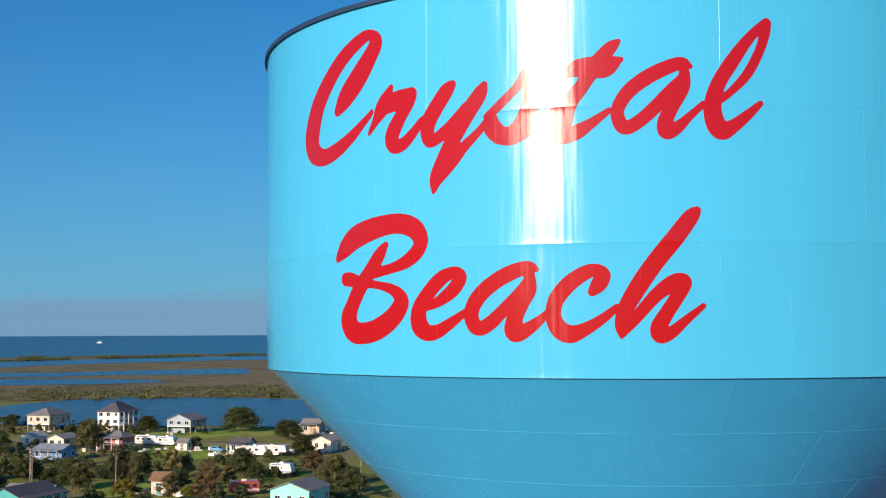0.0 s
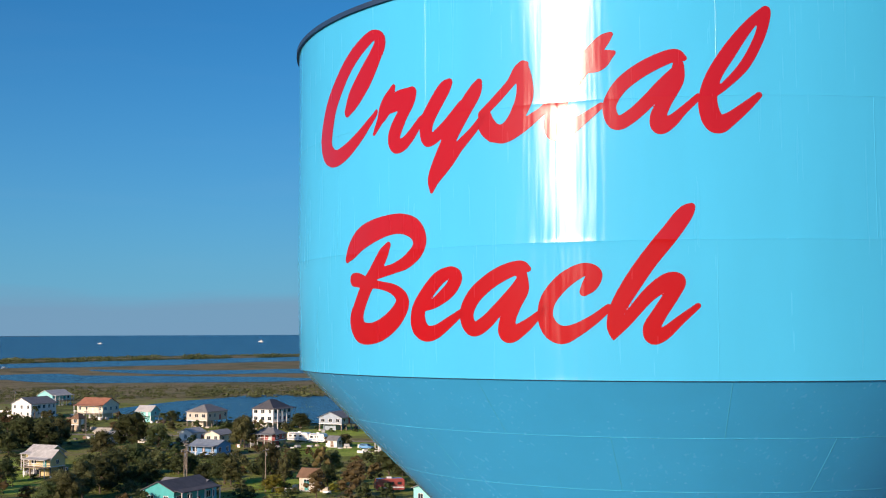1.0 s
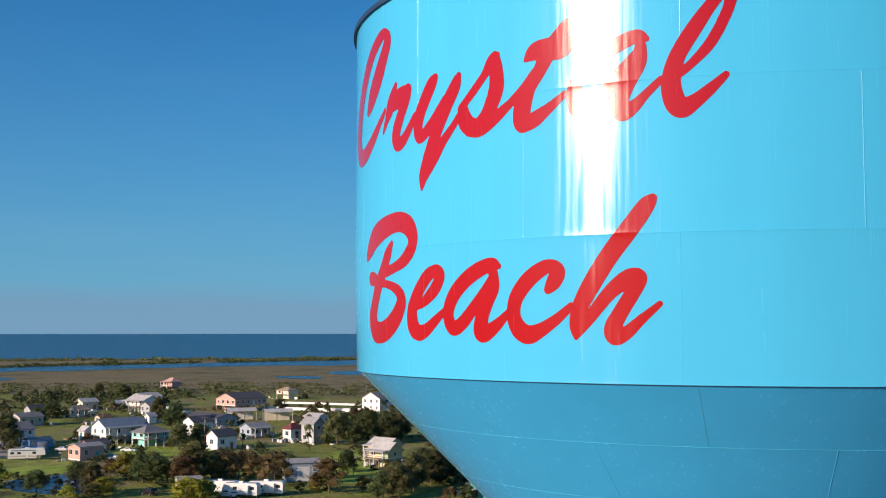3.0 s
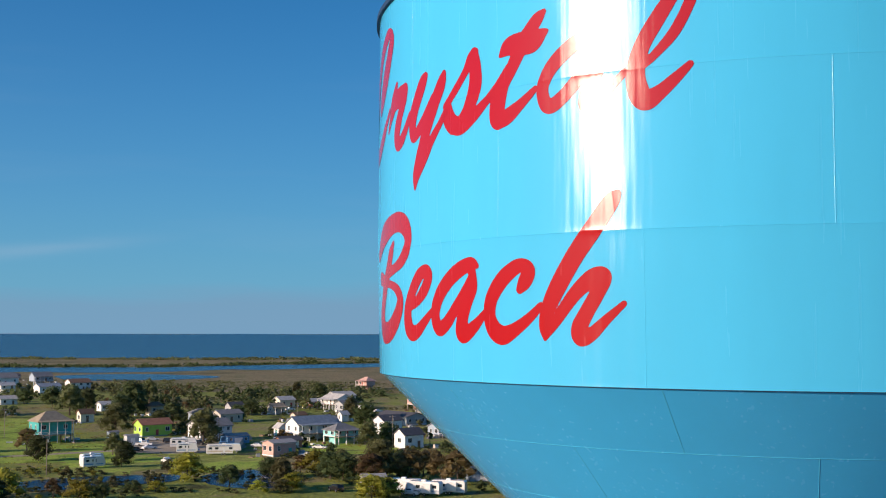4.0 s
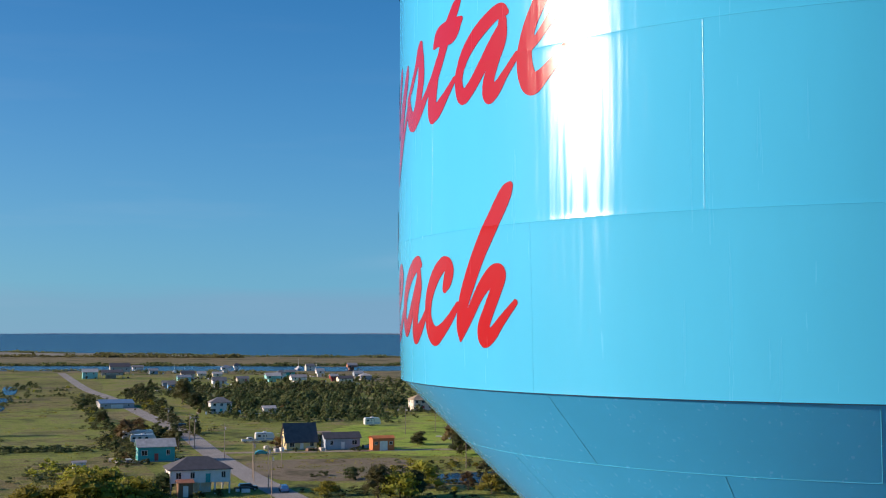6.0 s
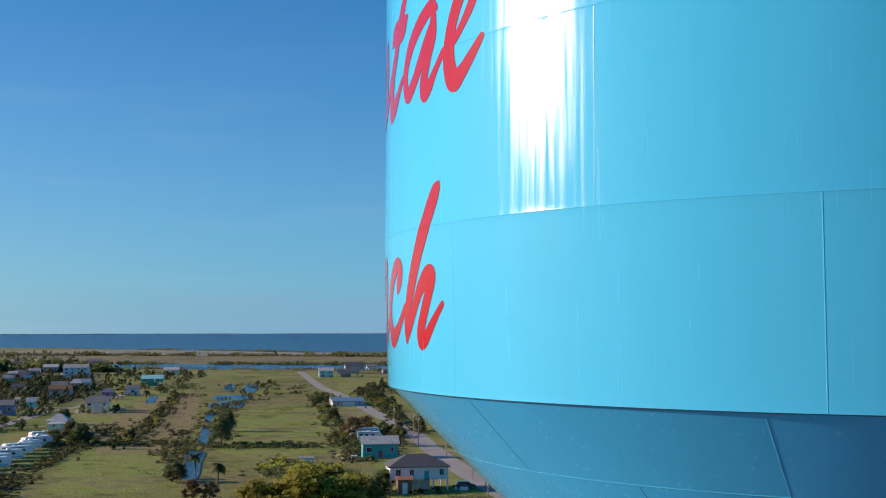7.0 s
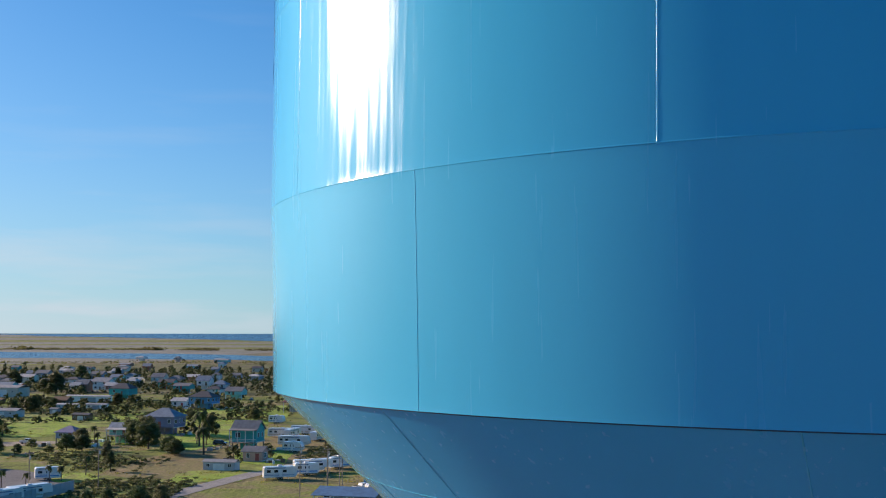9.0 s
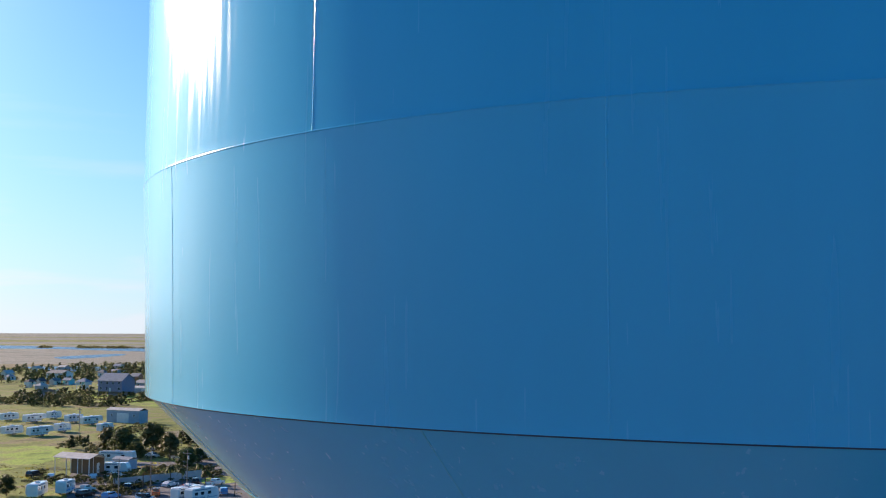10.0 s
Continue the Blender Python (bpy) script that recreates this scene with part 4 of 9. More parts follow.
def tree(kind, x, y, size=1.0):
    """Sets a tree of that kind on the ground; the first of each serves itself."""
    kinds = TREES[kind]
    q = kinds[used[kind] % len(kinds)]
    used[kind] += 1
    m = pose(x, y, 0, 0, 0, (x * 37 + y * 91) % 360)
    ob = q
    if q in placed_kinds:
        ob = copy_thing(q, m)
    else:
        placed_kinds.add(q)
        q.matrix_basis = m
    s = size * (0.85 + 0.3 * ((x * 13.7 + y * 7.3) % 1))
    ob.scale = (s * (0.9 + 0.25 * ((x * 3.1) % 1)), s * (0.9 + 0.25 * ((y * 3.7) % 1)), s)
    return ob


def wood(outline, count, kinds, size=(0.8, 1.2), seed=1):
    """A thicket over a patch of ground given by its corners: trees and shrubs too many to count, joined."""
    rnd = random.Random(seed)
    xs, ys = [p[0] for p in outline], [p[1] for p in outline]
    done, tries = [], 0
    while len(done) < count and tries < count * 60:
        tries += 1
        x, y = rnd.uniform(min(xs), max(xs)), rnd.uniform(min(ys), max(ys))
        inside = False
        for i in range(len(outline)):
            (x0, y0), (x1, y1) = outline[i - 1], outline[i]
            if (y0 > y) != (y1 > y) and x < (x1 - x0) * (y - y0) / (y1 - y0) + x0:
                inside = not inside
        if inside and all((x - a) ** 2 + (y - b) ** 2 > 4 for a, b in done) and all(math.hypot(x - a, y - b) > c for a, b, c in KEEP_CLEAR):
            done.append((x, y))
    plants = []
    for x, y in done:
        kind = rnd.choice(kinds)
        if kind != "scrub" and rnd.random() < 0.35:
            kind = "bush"
        plants.append((x, y, kind, rnd.uniform(*size)))
        for _ in range(2):
            a, r = rnd.uniform(0, math.tau), rnd.uniform(2.0, 6.5)
            u, v = x + r * math.cos(a), y + r * math.sin(a)
            if all(math.hypot(u - p, v - q) > c for p, q, c in KEEP_CLEAR):
                plants.append((u, v, "low", rnd.uniform(0.6, 1.3)))
    leafy("thicket", "dense thicket of dark green coastal trees and shrubs", "trees", plants, seed)


def leafy(name, label, category, plants, seed):
    """Joins plants, each (x, y, kind, size), into one leafy mass with its stems."""
    rnd = random.Random(seed + 7)
    verts, faces, slots, stems = [], [], [], bmesh.new()
    tones = ["green", "olive", "rust", "yellow"]
    form = {"oak": (6.8, 3.6, 7), "tall": (8.8, 2.6, 7), "bush": (2.7, 2.2, 4), "yellow": (3.6, 2.8, 5), "rust": (6.0, 3.0, 6), "low": (1.3, 1.9, 2), "scrub": (1.9, 2.2, 4)}
    for x, y, kind, k in plants:
        h, w, lobes = form[kind]
        far = math.hypot(x, y)
        leaves, big = (30, 0.95) if far < 330 else (15, 1.25) if far < 560 else (9, 1.6) if far < 850 else (7, 2.0)
        h, w = h * k, w * k
        tone = {"rust": 2, "yellow": 3, "scrub": 1}.get(kind, rnd.choice((0, 0, 1)))
        if h > 3:
            add_tube(stems, (x, y, -0.1), (x, y, h * 0.55), h * 0.03, h * 0.012, 5)
        for b in range(lobes):
            a, f = b * 2.4 + rnd.uniform(-0.5, 0.5), (b + 0.5) / lobes
            cx, cy, cz = x + math.cos(a) * w * (0.7 - 0.5 * f * f), y + math.sin(a) * w * (0.7 - 0.5 * f * f), h * (0.14 + 0.70 * f)
            rx, rz = w * rnd.uniform(0.4, 0.58), h * rnd.uniform(0.14, 0.2)
            lump(verts, faces, Vector((cx, cy, max(cz, rz * 0.8))), rx * 0.8, rz * 0.9, rnd)
            slots += [tone] * 8
            for _ in range(leaves):
                d = Vector((rnd.gauss(0, 1), rnd.gauss(0, 1), rnd.gauss(0.15, 1))).normalized()
                s = rnd.uniform(0.6, 1.06)
                p = Vector((cx + d.x * rx * s, cy + d.y * rx * s, max(0.1, cz + d.z * rz * s)))
                n = (d + Vector((rnd.uniform(-1, 1), rnd.uniform(-1, 1), rnd.uniform(-0.6, 1)))).normalized()
                u = n.orthogonal().normalized()
                v = n.cross(u)
                t = rnd.uniform(0.3, 0.65) * (0.7 if h < 3 else 1) * big
                q = len(verts)
                verts += [p - u * t * 0.6, p + v * t * 0.45, p + u * t * 0.6, p - v * t * 0.45]
                faces.append((q, q + 1, q + 2, q + 3))
                slots.append(tone)
    me = mesh_of(name, verts, faces, LEAF["green"])
    for t in tones[1:]:
        me.materials.append(LEAF[t])
    me.polygons.foreach_set("material_index", slots)
    root = tagged(new(name, me), label, category, kind="stuff")
    part("stems", stems, BARK, root)


KEEP_CLEAR = []
YARDS = []


def window(parent, x, y, z, w, h, face, far=False):
    """A window on a wall of the house: frame and pane. face: 0 front, 1 right, 2 back, 3 left."""
    bm = bmesh.new()
    t = 0.09
    if far:
        box(bm, -w / 2 - t, w / 2 + t, -0.05, 0.02, -h / 2 - t, h / 2 + t)
    for x0, x1, z0, z1 in () if far else ((-w / 2 - t, w / 2 + t, -h / 2 - t, -h / 2), (-w / 2 - t, w / 2 + t, h / 2, h / 2 + t), (-w / 2 - t, -w / 2, -h / 2, h / 2), (w / 2, w / 2 + t, -h / 2, h / 2), (-0.025, 0.025, -h / 2, h / 2)):
        box(bm, x0, x1, -0.07, 0.02, z0, z1)
    if far:
        n = len(bm.faces)
        box(bm, -w / 2, w / 2, -0.06, -0.02, -h / 2, h / 2)
        bm.faces.ensure_lookup_table()
        for q in bm.faces[n:]:
            q.material_index = 1
    f = part("window", bm, TRIM, parent)
    f.matrix_basis = pose(x, y, z, 0, 0, 90 * face)
    if far:
        f.data.materials.append(PANE)
        return
    bm = bmesh.new()
    box(bm, -w / 2, w / 2, -0.025, 0.02, -h / 2, h / 2)
    part("pane", bm, PANE, f)


def roof_mesh(w, d, z, h, kind, over=0.5, t=0.18):
    """A hip or gable roof slab with eaves; the ridge runs along x."""
    bm = bmesh.new()
    e = over
    W, D = w / 2 + e, d / 2 + e
    drop = h * e / (d / 2 + 1e-6)
    inset = (min(W - 0.4, D * 0.95) if kind == "hip" else 0.0)
    z0, z1 = z - min(drop, 0.5), z + h
    rows = []
    for dz in (0, t):
        rows.append([bm.verts.new(c) for c in ((-W, -D, z0 + dz), (W, -D, z0 + dz), (W, D, z0 + dz), (-W, D, z0 + dz), (-W + inset, 0, z1 + dz), (W - inset, 0, z1 + dz))])
    lo, hi = rows
    for v, flip in ((hi, False), (lo, True)):
        for q in ((0, 1, 5, 4), (2, 3, 4, 5), (1, 2, 5), (3, 0, 4)):
            if kind == "gable" and len(q) == 3:
                continue
            c = [v[i] for i in q]
            bm.faces.new(c[::-1] if flip else c)
    loop = (0, 1, 2, 3) if kind == "hip" else (0, 1, 5, 2, 3, 4)
    for i in range(len(loop)):
        a, b = loop[i], loop[(i + 1) % len(loop)]
        bm.faces.new((lo[a], lo[b], hi[b], hi[a]))
    return bm


def house(x, y, turn, w, d, stilt, wall_h, roof_h, kind, wall, roof, label, deck=False, group="", end_on=False):
    """A coastal house: walls, windows, door and roof, on stilts with deck, rails and stairs where it has them."""
    root = tagged(new("house"), label, "house", group)
    root.matrix_basis = pose(x, y, 0, 0, 0, turn)
    KEEP_CLEAR.append((x, y, 0.55 * max(w, d)))
    YARDS.append((x, y, turn, w, d))
    rnd = random.Random(int(abs(x * 7 + y * 13)))
    z0, z1 = stilt, stilt + wall_h
    bm = bmesh.new()
    if kind == "gable":
        c = [bm.verts.new(q) for q in ((-w / 2, -d / 2, z0), (w / 2, -d / 2, z0), (w / 2, d / 2, z0), (-w / 2, d / 2, z0), (-w / 2, -d / 2, z1), (w / 2, -d / 2, z1), (w / 2, d / 2, z1), (-w / 2, d / 2, z1), (-w / 2, 0, z1 + roof_h), (w / 2, 0, z1 + roof_h))]
        for q in ((3, 2, 1, 0), (0, 1, 5, 4), (2, 3, 7, 6), (1, 2, 6, 9, 5), (3, 0, 4, 8, 7)):
            bm.faces.new([c[i] for i in q])
    else:
        box(bm, -w / 2, w / 2, -d / 2, d / 2, z0, z1 + 0.02)
    part("wall", bm, SIDING[wall], root)
    part("roof", roof_mesh(w, d, z1, roof_h, kind), SHINGLE[roof], root, roof + " " + kind + " roof")
    bm = bmesh.new()
    for s in (-1, 1):
        box(bm, -w / 2 - 0.04, w / 2 + 0.04, s * d / 2 - 0.06, s * d / 2 + 0.06, z1 - 0.28, z1 - 0.06)
        box(bm, s * (w / 2) - 0.06, s * (w / 2) + 0.06, -d / 2 - 0.05, d / 2 + 0.05, z0 - 0.15, z0 + 0.12)
    far = math.hypot(x, y) > 640
    if not far:
        part("trim_board", bm, TRIM, root)
    storeys = 2 if wall_h > 4.6 else 1
    sh = wall_h / storeys
    for f in ((0,) if far else (0, 1, 3)):
        run, off = (w, d / 2) if f in (0, 2) else (d, w / 2)
        n = max(1, int(run / (4.2 if far else 3.0)))
        for s in range(storeys):
            for k in range(n):
                if s == 0 and f == 0 and k == n // 2 and n > 1:
                    continue
                u = run * ((k + 0.5) / n - 0.5) + rnd.uniform(-0.2, 0.2)
                ww, hh = rnd.choice((0.9, 1.1, 1.5)), min(1.35, sh * 0.48)
                zz = z0 + sh * (s + 0.55)
                p = ((u, -off), (off, u), (-u, off), (-off, -u))[f]
                window(root, p[0], p[1], zz, ww, hh, f, far)
    n = max(1, int(w / 3.0))
    u = w * ((n // 2 + 0.5) / n - 0.5)
    bm = bmesh.new()
    box(bm, u - 0.45, u + 0.45, -d / 2 - 0.06, -d / 2 + 0.02, z0 + 0.02, z0 + min(2.05, sh * 0.85))
    box(bm, u - 0.55, u - 0.45, -d / 2 - 0.08, -d / 2 + 0.02, z0, z0 + min(2.15, sh * 0.9))
    box(bm, u + 0.45, u + 0.55, -d / 2 - 0.08, -d / 2 + 0.02, z0, z0 + min(2.15, sh * 0.9))
    if math.hypot(x, y) < 900:
        part("door", bm, SIDING[rnd.choice(("white", "teal", "brown", "red"))], root)
    if stilt > 1.2:
        nx, ny = max(2, int(w / (5.0 if far else 3.2)) + 1), (1 if far else 2)
        for i in range(nx):
            for j in range(ny):
                bm = bmesh.new()
                px, py = -w / 2 + 0.2 + (w - 0.4) * i / (nx - 1), -d / 2 + 0.2 + (d - 0.4) * j
                box(bm, px - 0.16, px + 0.16, py - 0.16, py + 0.16, -0.1, z0)
                part("stilt", bm, TIMBER if wall not in ("white", "cream", "aqua", "mint") else TRIM, root)
        bm = bmesh.new()
        box(bm, -w * 0.28, w * 0.22, -d * 0.1, d / 2 - 0.4, 0, z0 - 0.05)
        part("ground_room", bm, SIDING[wall], root)
    else:
        bm = bmesh.new()
        box(bm, -w / 2 + 0.08, w / 2 - 0.08, -d / 2 + 0.08, d / 2 - 0.08, -0.1, z0 + 0.01)
        if not far:
            part("foundation", bm, SIDING["grey"], root)
    if deck:
        dd = 2.2
        bm = bmesh.new()
        box(bm, -w / 2, w / 2, -d / 2 - dd, -d / 2 - 0.01, z0 - 0.25, z0 - 0.02)
        dk = part("deck", bm, TIMBER, root)
        bm = bmesh.new()
        for zz in (0.45, 0.95):
            box(bm, -w / 2, w / 2, -d / 2 - dd, -d / 2 - dd + 0.07, z0 + zz, z0 + zz + 0.1)
            for s in (-1, 1):
                box(bm, s * (w / 2 - 0.035) - 0.035, s * (w / 2 - 0.035) + 0.035, -d / 2 - dd + 0.08, -d / 2 - 0.05, z0 + zz, z0 + zz + 0.1)
        part("railing", bm, TRIM, root)
        n = max(2, int(w / 2.6) + 1)
        for i in range(n):
            px = -w / 2 + 0.12 + (w - 0.24) * i / (n - 1)
            bm = bmesh.new()
            box(bm, px - 0.09, px + 0.09, -d / 2 - dd + 0.1, -d / 2 - dd + 0.28, -0.1, z1 - 0.1)
            part("porch_post", bm, TRIM, root)
        bm = bmesh.new()
        v = [bm.verts.new(q) for q in ((-w / 2 - 0.2, -d / 2 - dd - 0.2, z1 - 0.12), (w / 2 + 0.2, -d / 2 - dd - 0.2, z1 - 0.12), (w / 2 + 0.2, -d / 2 - 0.1, z1 + 0.25), (-w / 2 - 0.2, -d / 2 - 0.1, z1 + 0.25))]
        q = bm.faces.new(v)
        ex = bmesh.ops.extrude_face_region(bm, geom=[q])
        bmesh.ops.translate(bm, verts=[g for g in ex["geom"] if isinstance(g, bmesh.types.BMVert)], vec=(0, 0, -0.14))
        part("porch_roof", bm, SHINGLE[roof], root)
        bm = bmesh.new()
        steps = max(2, int(z0 / 0.19))
        for k in range(steps):
            zz = z0 * (k + 1) / (steps + 1)
            yy = -d / 2 - dd - 0.28 * (steps - k)
            box(bm, w / 2 - 1.5, w / 2 - 0.4, yy, yy + 0.3, zz - 0.05, zz)
        box(bm, w / 2 - 1.56, w / 2 - 1.5, -d / 2 - dd - 0.28 * steps, -d / 2 - dd + 0.02, -0.1, z0 * 0.12)
        part("stairs", bm, TIMBER, root)
    return root


def box_bevel(x0, x1, y0, y1, z0, z1, r, seg=2):
    bm = box(bmesh.new(), x0, x1, y0, y1, z0, z1)
    bmesh.ops.bevel(bm, geom=bm.edges[:], offset=r, segments=seg, affect="EDGES", profile=0.5)
    return bm


def wheel(parent, x, y, r, width=0.22):
    bm = bmesh.new()
    add_tube(bm, (x, y - width / 2, r), (x, y + width / 2, r), r, r, 14)
    t = part("tyre", bm, RUBBER, parent)
    bm = bmesh.new()
    s = 1 if y > 0 else -1
    add_tube(bm, (x, y + s * (width / 2 - 0.04), r), (x, y + s * (width / 2 + 0.012), r), r * 0.58, r * 0.5, 12)
    part("rim", bm, CHROME, t)


def trailer_kind(length, fifth, colour, stripe, label, slide=True):
    """A travel trailer at the origin, along x."""
    root = tagged(new("travel_trailer"), label, "trailer", "parked trailers")
    L, W, H = length / 2, 1.25, 3.3
    bm = bmesh.new()
    prof = [(-L, 0.6), (L - 0.5, 0.6), (L, 1.1), (L - 0.1, 2.0), (L - 0.55, H - 0.1), (L - 0.9, H), (-L + 0.35, H), (-L, H - 0.35)]
    if fifth:
        prof = [(-L, 0.6), (L - 2.6, 0.6), (L - 2.4, 1.45), (L - 0.1, 1.45), (L, 1.9), (L - 0.35, H + 0.1), (L - 0.8, H + 0.2), (-L + 0.35, H + 0.1), (-L, H - 0.3)]
    a, b = [bm.verts.new((x, -W, z)) for x, z in prof], [bm.verts.new((x, W, z)) for x, z in prof]
    bm.faces.new(a)
    bm.faces.new(b[::-1])
    for i in range(len(prof)):
        j = (i + 1) % len(prof)
        bm.faces.new((a[j], a[i], b[i], b[j]))
    bmesh.ops.recalc_face_normals(bm, faces=bm.faces)
    bmesh.ops.bevel(bm, geom=bm.edges[:], offset=0.06, segments=2, affect="EDGES", profile=0.5)
    part("body", bm, GLOSS[colour], root)
    for s in (-1, 1):
        bm = bmesh.new()
        box(bm, -L + 0.1, L - (2.7 if fifth else 0.7), s * W - 0.012, s * W + 0.012, 1.05, 1.3)
        box(bm, -L + 0.4, L - 3.4, s * W - 0.011, s * W + 0.011, 1.42, 1.5)
        part("stripe", bm, SIDING[stripe], root)
        for k, u in enumerate((-L + 1.2, -L + 3.1, L - 3.2)):
            bm = box_bevel(u - 0.5, u + 0.5, s * W - 0.02, s * W + 0.02, 1.85, 2.5, 0.015, 1)
            part("window", bm, PANE, root)
        wheel(root, -0.6, s * (W - 0.05), 0.36)
        wheel(root, 0.25, s * (W - 0.05), 0.36)
    bm = box_bevel(-0.35, 0.32, -W - 0.025, -W + 0.01, 0.75, 2.65, 0.02, 1)
    part("door", bm, TRIM, root)
    if slide:
        part("slide_out", box_bevel(-L + 1.9, -L + 4.2, W - 0.05, W + 0.75, 0.9, 2.9, 0.05), GLOSS[colour], root)
    part("air_conditioner", box_bevel(-0.6, 0.5, -0.4, 0.4, H - 0.02, H + 0.36, 0.08), TRIM, root)
    bm = bmesh.new()
    add_tube(bm, (-L + 0.8, -W - 0.09, 2.95), (L - 3.0, -W - 0.09, 2.95), 0.1, 0.1, 8)
    part("awning", bm, CANVAS, root)
    bm = bmesh.new()
    add_tube(bm, (L - 2.0, 0, 0), (L - 2.0, 0, 1.5 if fifth else 0.7), 0.07, 0.07)
    add_tube(bm, (-L + 0.6, 0, 0), (-L + 0.6, 0, 0.7), 0.07, 0.07)
    part("jack", bm, STEEL_GREY, root)
    return root


def car_kind(style, colour, label):
    """A parked car along x: body from a side profile, glass, wheels and lights."""
    root = tagged(new("pickup_truck" if style == "pickup" else "car"), label, "car")
    P = {"pickup": [(-2.7, 0.45), (2.6, 0.45), (2.7, 0.7), (2.6, 1.05), (1.3, 1.15), (0.75, 1.78), (-0.75, 1.8), (-0.95, 1.2), (-2.7, 1.2)],
         "suv": [(-2.3, 0.4), (2.25, 0.4), (2.35, 0.7), (2.25, 1.0), (1.2, 1.12), (0.55, 1.72), (-1.9, 1.75), (-2.3, 1.1)],
         "sedan": [(-2.3, 0.35), (2.2, 0.35), (2.3, 0.6), (2.2, 0.82), (1.1, 0.95), (0.3, 1.42), (-1.0, 1.44), (-1.8, 1.0), (-2.3, 0.95)]}[style]
    W = 0.92
    bm = bmesh.new()
    a, b = [], []
    for x, z in P:
        k = W - (0.16 if z > 1.3 else 0.02)
        a.append(bm.verts.new((x, -k, z)))
        b.append(bm.verts.new((x, k, z)))
    bm.faces.new(a)
    bm.faces.new(b[::-1])
    for i in range(len(P)):
        j = (i + 1) % len(P)
        bm.faces.new((a[j], a[i], b[i], b[j]))
    bmesh.ops.recalc_face_normals(bm, faces=bm.faces)
    bmesh.ops.bevel(bm, geom=bm.edges[:], offset=0.05, segments=2, affect="EDGES", profile=0.5)
    part("body", bm, GLOSS[colour], root)
    top = max(z for _, z in P)
    x0, x1 = {"pickup": (-0.7, 0.85), "suv": (-1.8, 0.7), "sedan": (-1.25, 0.5)}[style]
    for s in (-1, 1):
        part("side_window", box_bevel(x0, x1 - 0.2, s * (W - 0.10) - 0.03, s * (W - 0.10) + 0.03, top - 0.48, top - 0.12, 0.02, 1), PANE, root)
        for x in (-1.55, 1.5):
            wheel(root, x, s * (W - 0.06), 0.36)
        part("headlight", box_bevel(P[2][0] - 0.12, P[2][0] - 0.01, s * 0.65 - 0.17, s * 0.65 + 0.17, 0.66, 0.84, 0.02, 1), TRIM, root)
        part("tail_light", box_bevel(P[0][0] - 0.02, P[0][0] + 0.06, s * 0.7 - 0.12, s * 0.7 + 0.12, 0.75, 0.95, 0.02, 1), SIDING["red"], root)
    bm = bmesh.new()
    k = W - 0.22
    xa, za = [(x, z) for x, z in P if z > 1.3][0]
    xb, zb = P[P.index((xa, za)) - 1]
    v = [bm.verts.new(q) for q in ((xb - 0.06, -k, zb + 0.08), (xb - 0.06, k, zb + 0.08), (xa + 0.06, k * 0.92, za - 0.04), (xa + 0.06, -k * 0.92, za - 0.04))]
    q = bm.faces.new(v)
    ex = bmesh.ops.extrude_face_region(bm, geom=[q])
    bmesh.ops.translate(bm, verts=[g for g in ex["geom"] if isinstance(g, bmesh.types.BMVert)], vec=(0.05, 0, 0.05))
    part("windscreen", bm, PANE, root)
    if style == "pickup":
        part("load_bed", box_bevel(-2.6, -1.0, -0.75, 0.75, 1.17, 1.215, 0.01, 1), RUBBER, root)
    return root


def pole_kind(height, lamp=False):
    root = tagged(new("utility_pole"), "weathered wooden utility pole with crossarm", "pole")
    bm = bmesh.new()
    add_tube(bm, (0, 0, -0.3), (0, 0, height), 0.13, 0.085, 8)
    part("shaft", bm, TIMBER, root)
    bm = box(bmesh.new(), -1.2, 1.2, -0.07, 0.07, height - 0.75, height - 0.6)
    arm = part("crossarm", bm, TIMBER, root)
    for x in (-1.05, 0.4, 1.05):
        bm = bmesh.new()
        add_tube(bm, (x, 0, height - 0.6), (x, 0, height - 0.42), 0.05, 0.035)
        part("insulator", bm, TRIM, arm)
    bm = bmesh.new()
    add_tube(bm, (0.28, 0, height - 2.0), (0.28, 0, height - 1.2), 0.2, 0.2, 10)
    part("transformer", bm, STEEL_GREY, root)
    return root


def mast(x, y, height):
    """A tall floodlight mast with two bars of lamps."""
    root = tagged(new("floodlight_mast"), "tall grey floodlight mast with lamp bars", "mast")
    root.matrix_basis = pose(x, y, 0, 0, 0, 105)
    bm = bmesh.new()
    add_tube(bm, (0, 0, -0.3), (0, 0, height), 0.42, 0.24, 10)
    part("shaft", bm, STEEL_GREY, root)
    for z, w in ((height - 0.5, 2.6), (height - 1.7, 1.7), (height - 10.5, 0.8)):
        bar = part("lamp_bar", box(bmesh.new(), -w, w, -0.12, 0.12, z - 0.12, z + 0.12), STEEL_GREY, root)
        n = max(2, int(w * 2))
        for i in range(n):
            u = -w + 2 * w * (i + 0.5) / n
            part("floodlight", box_bevel(u - 0.3, u + 0.3, -0.55, -0.05, z + 0.02, z + 0.6, 0.06), SIDING["grey"], bar)
    return root


def put(kind, x, y, turn, made={}):
    """Sets a built thing in place; later calls set copies."""
    m = pose(x, y, 0, 0, 0, turn)
    KEEP_CLEAR.append((x, y, 2.5))
    if kind.name in made:
        return copy_thing(kind, m)
    made[kind.name] = True
    kind.matrix_basis = m
    return kind


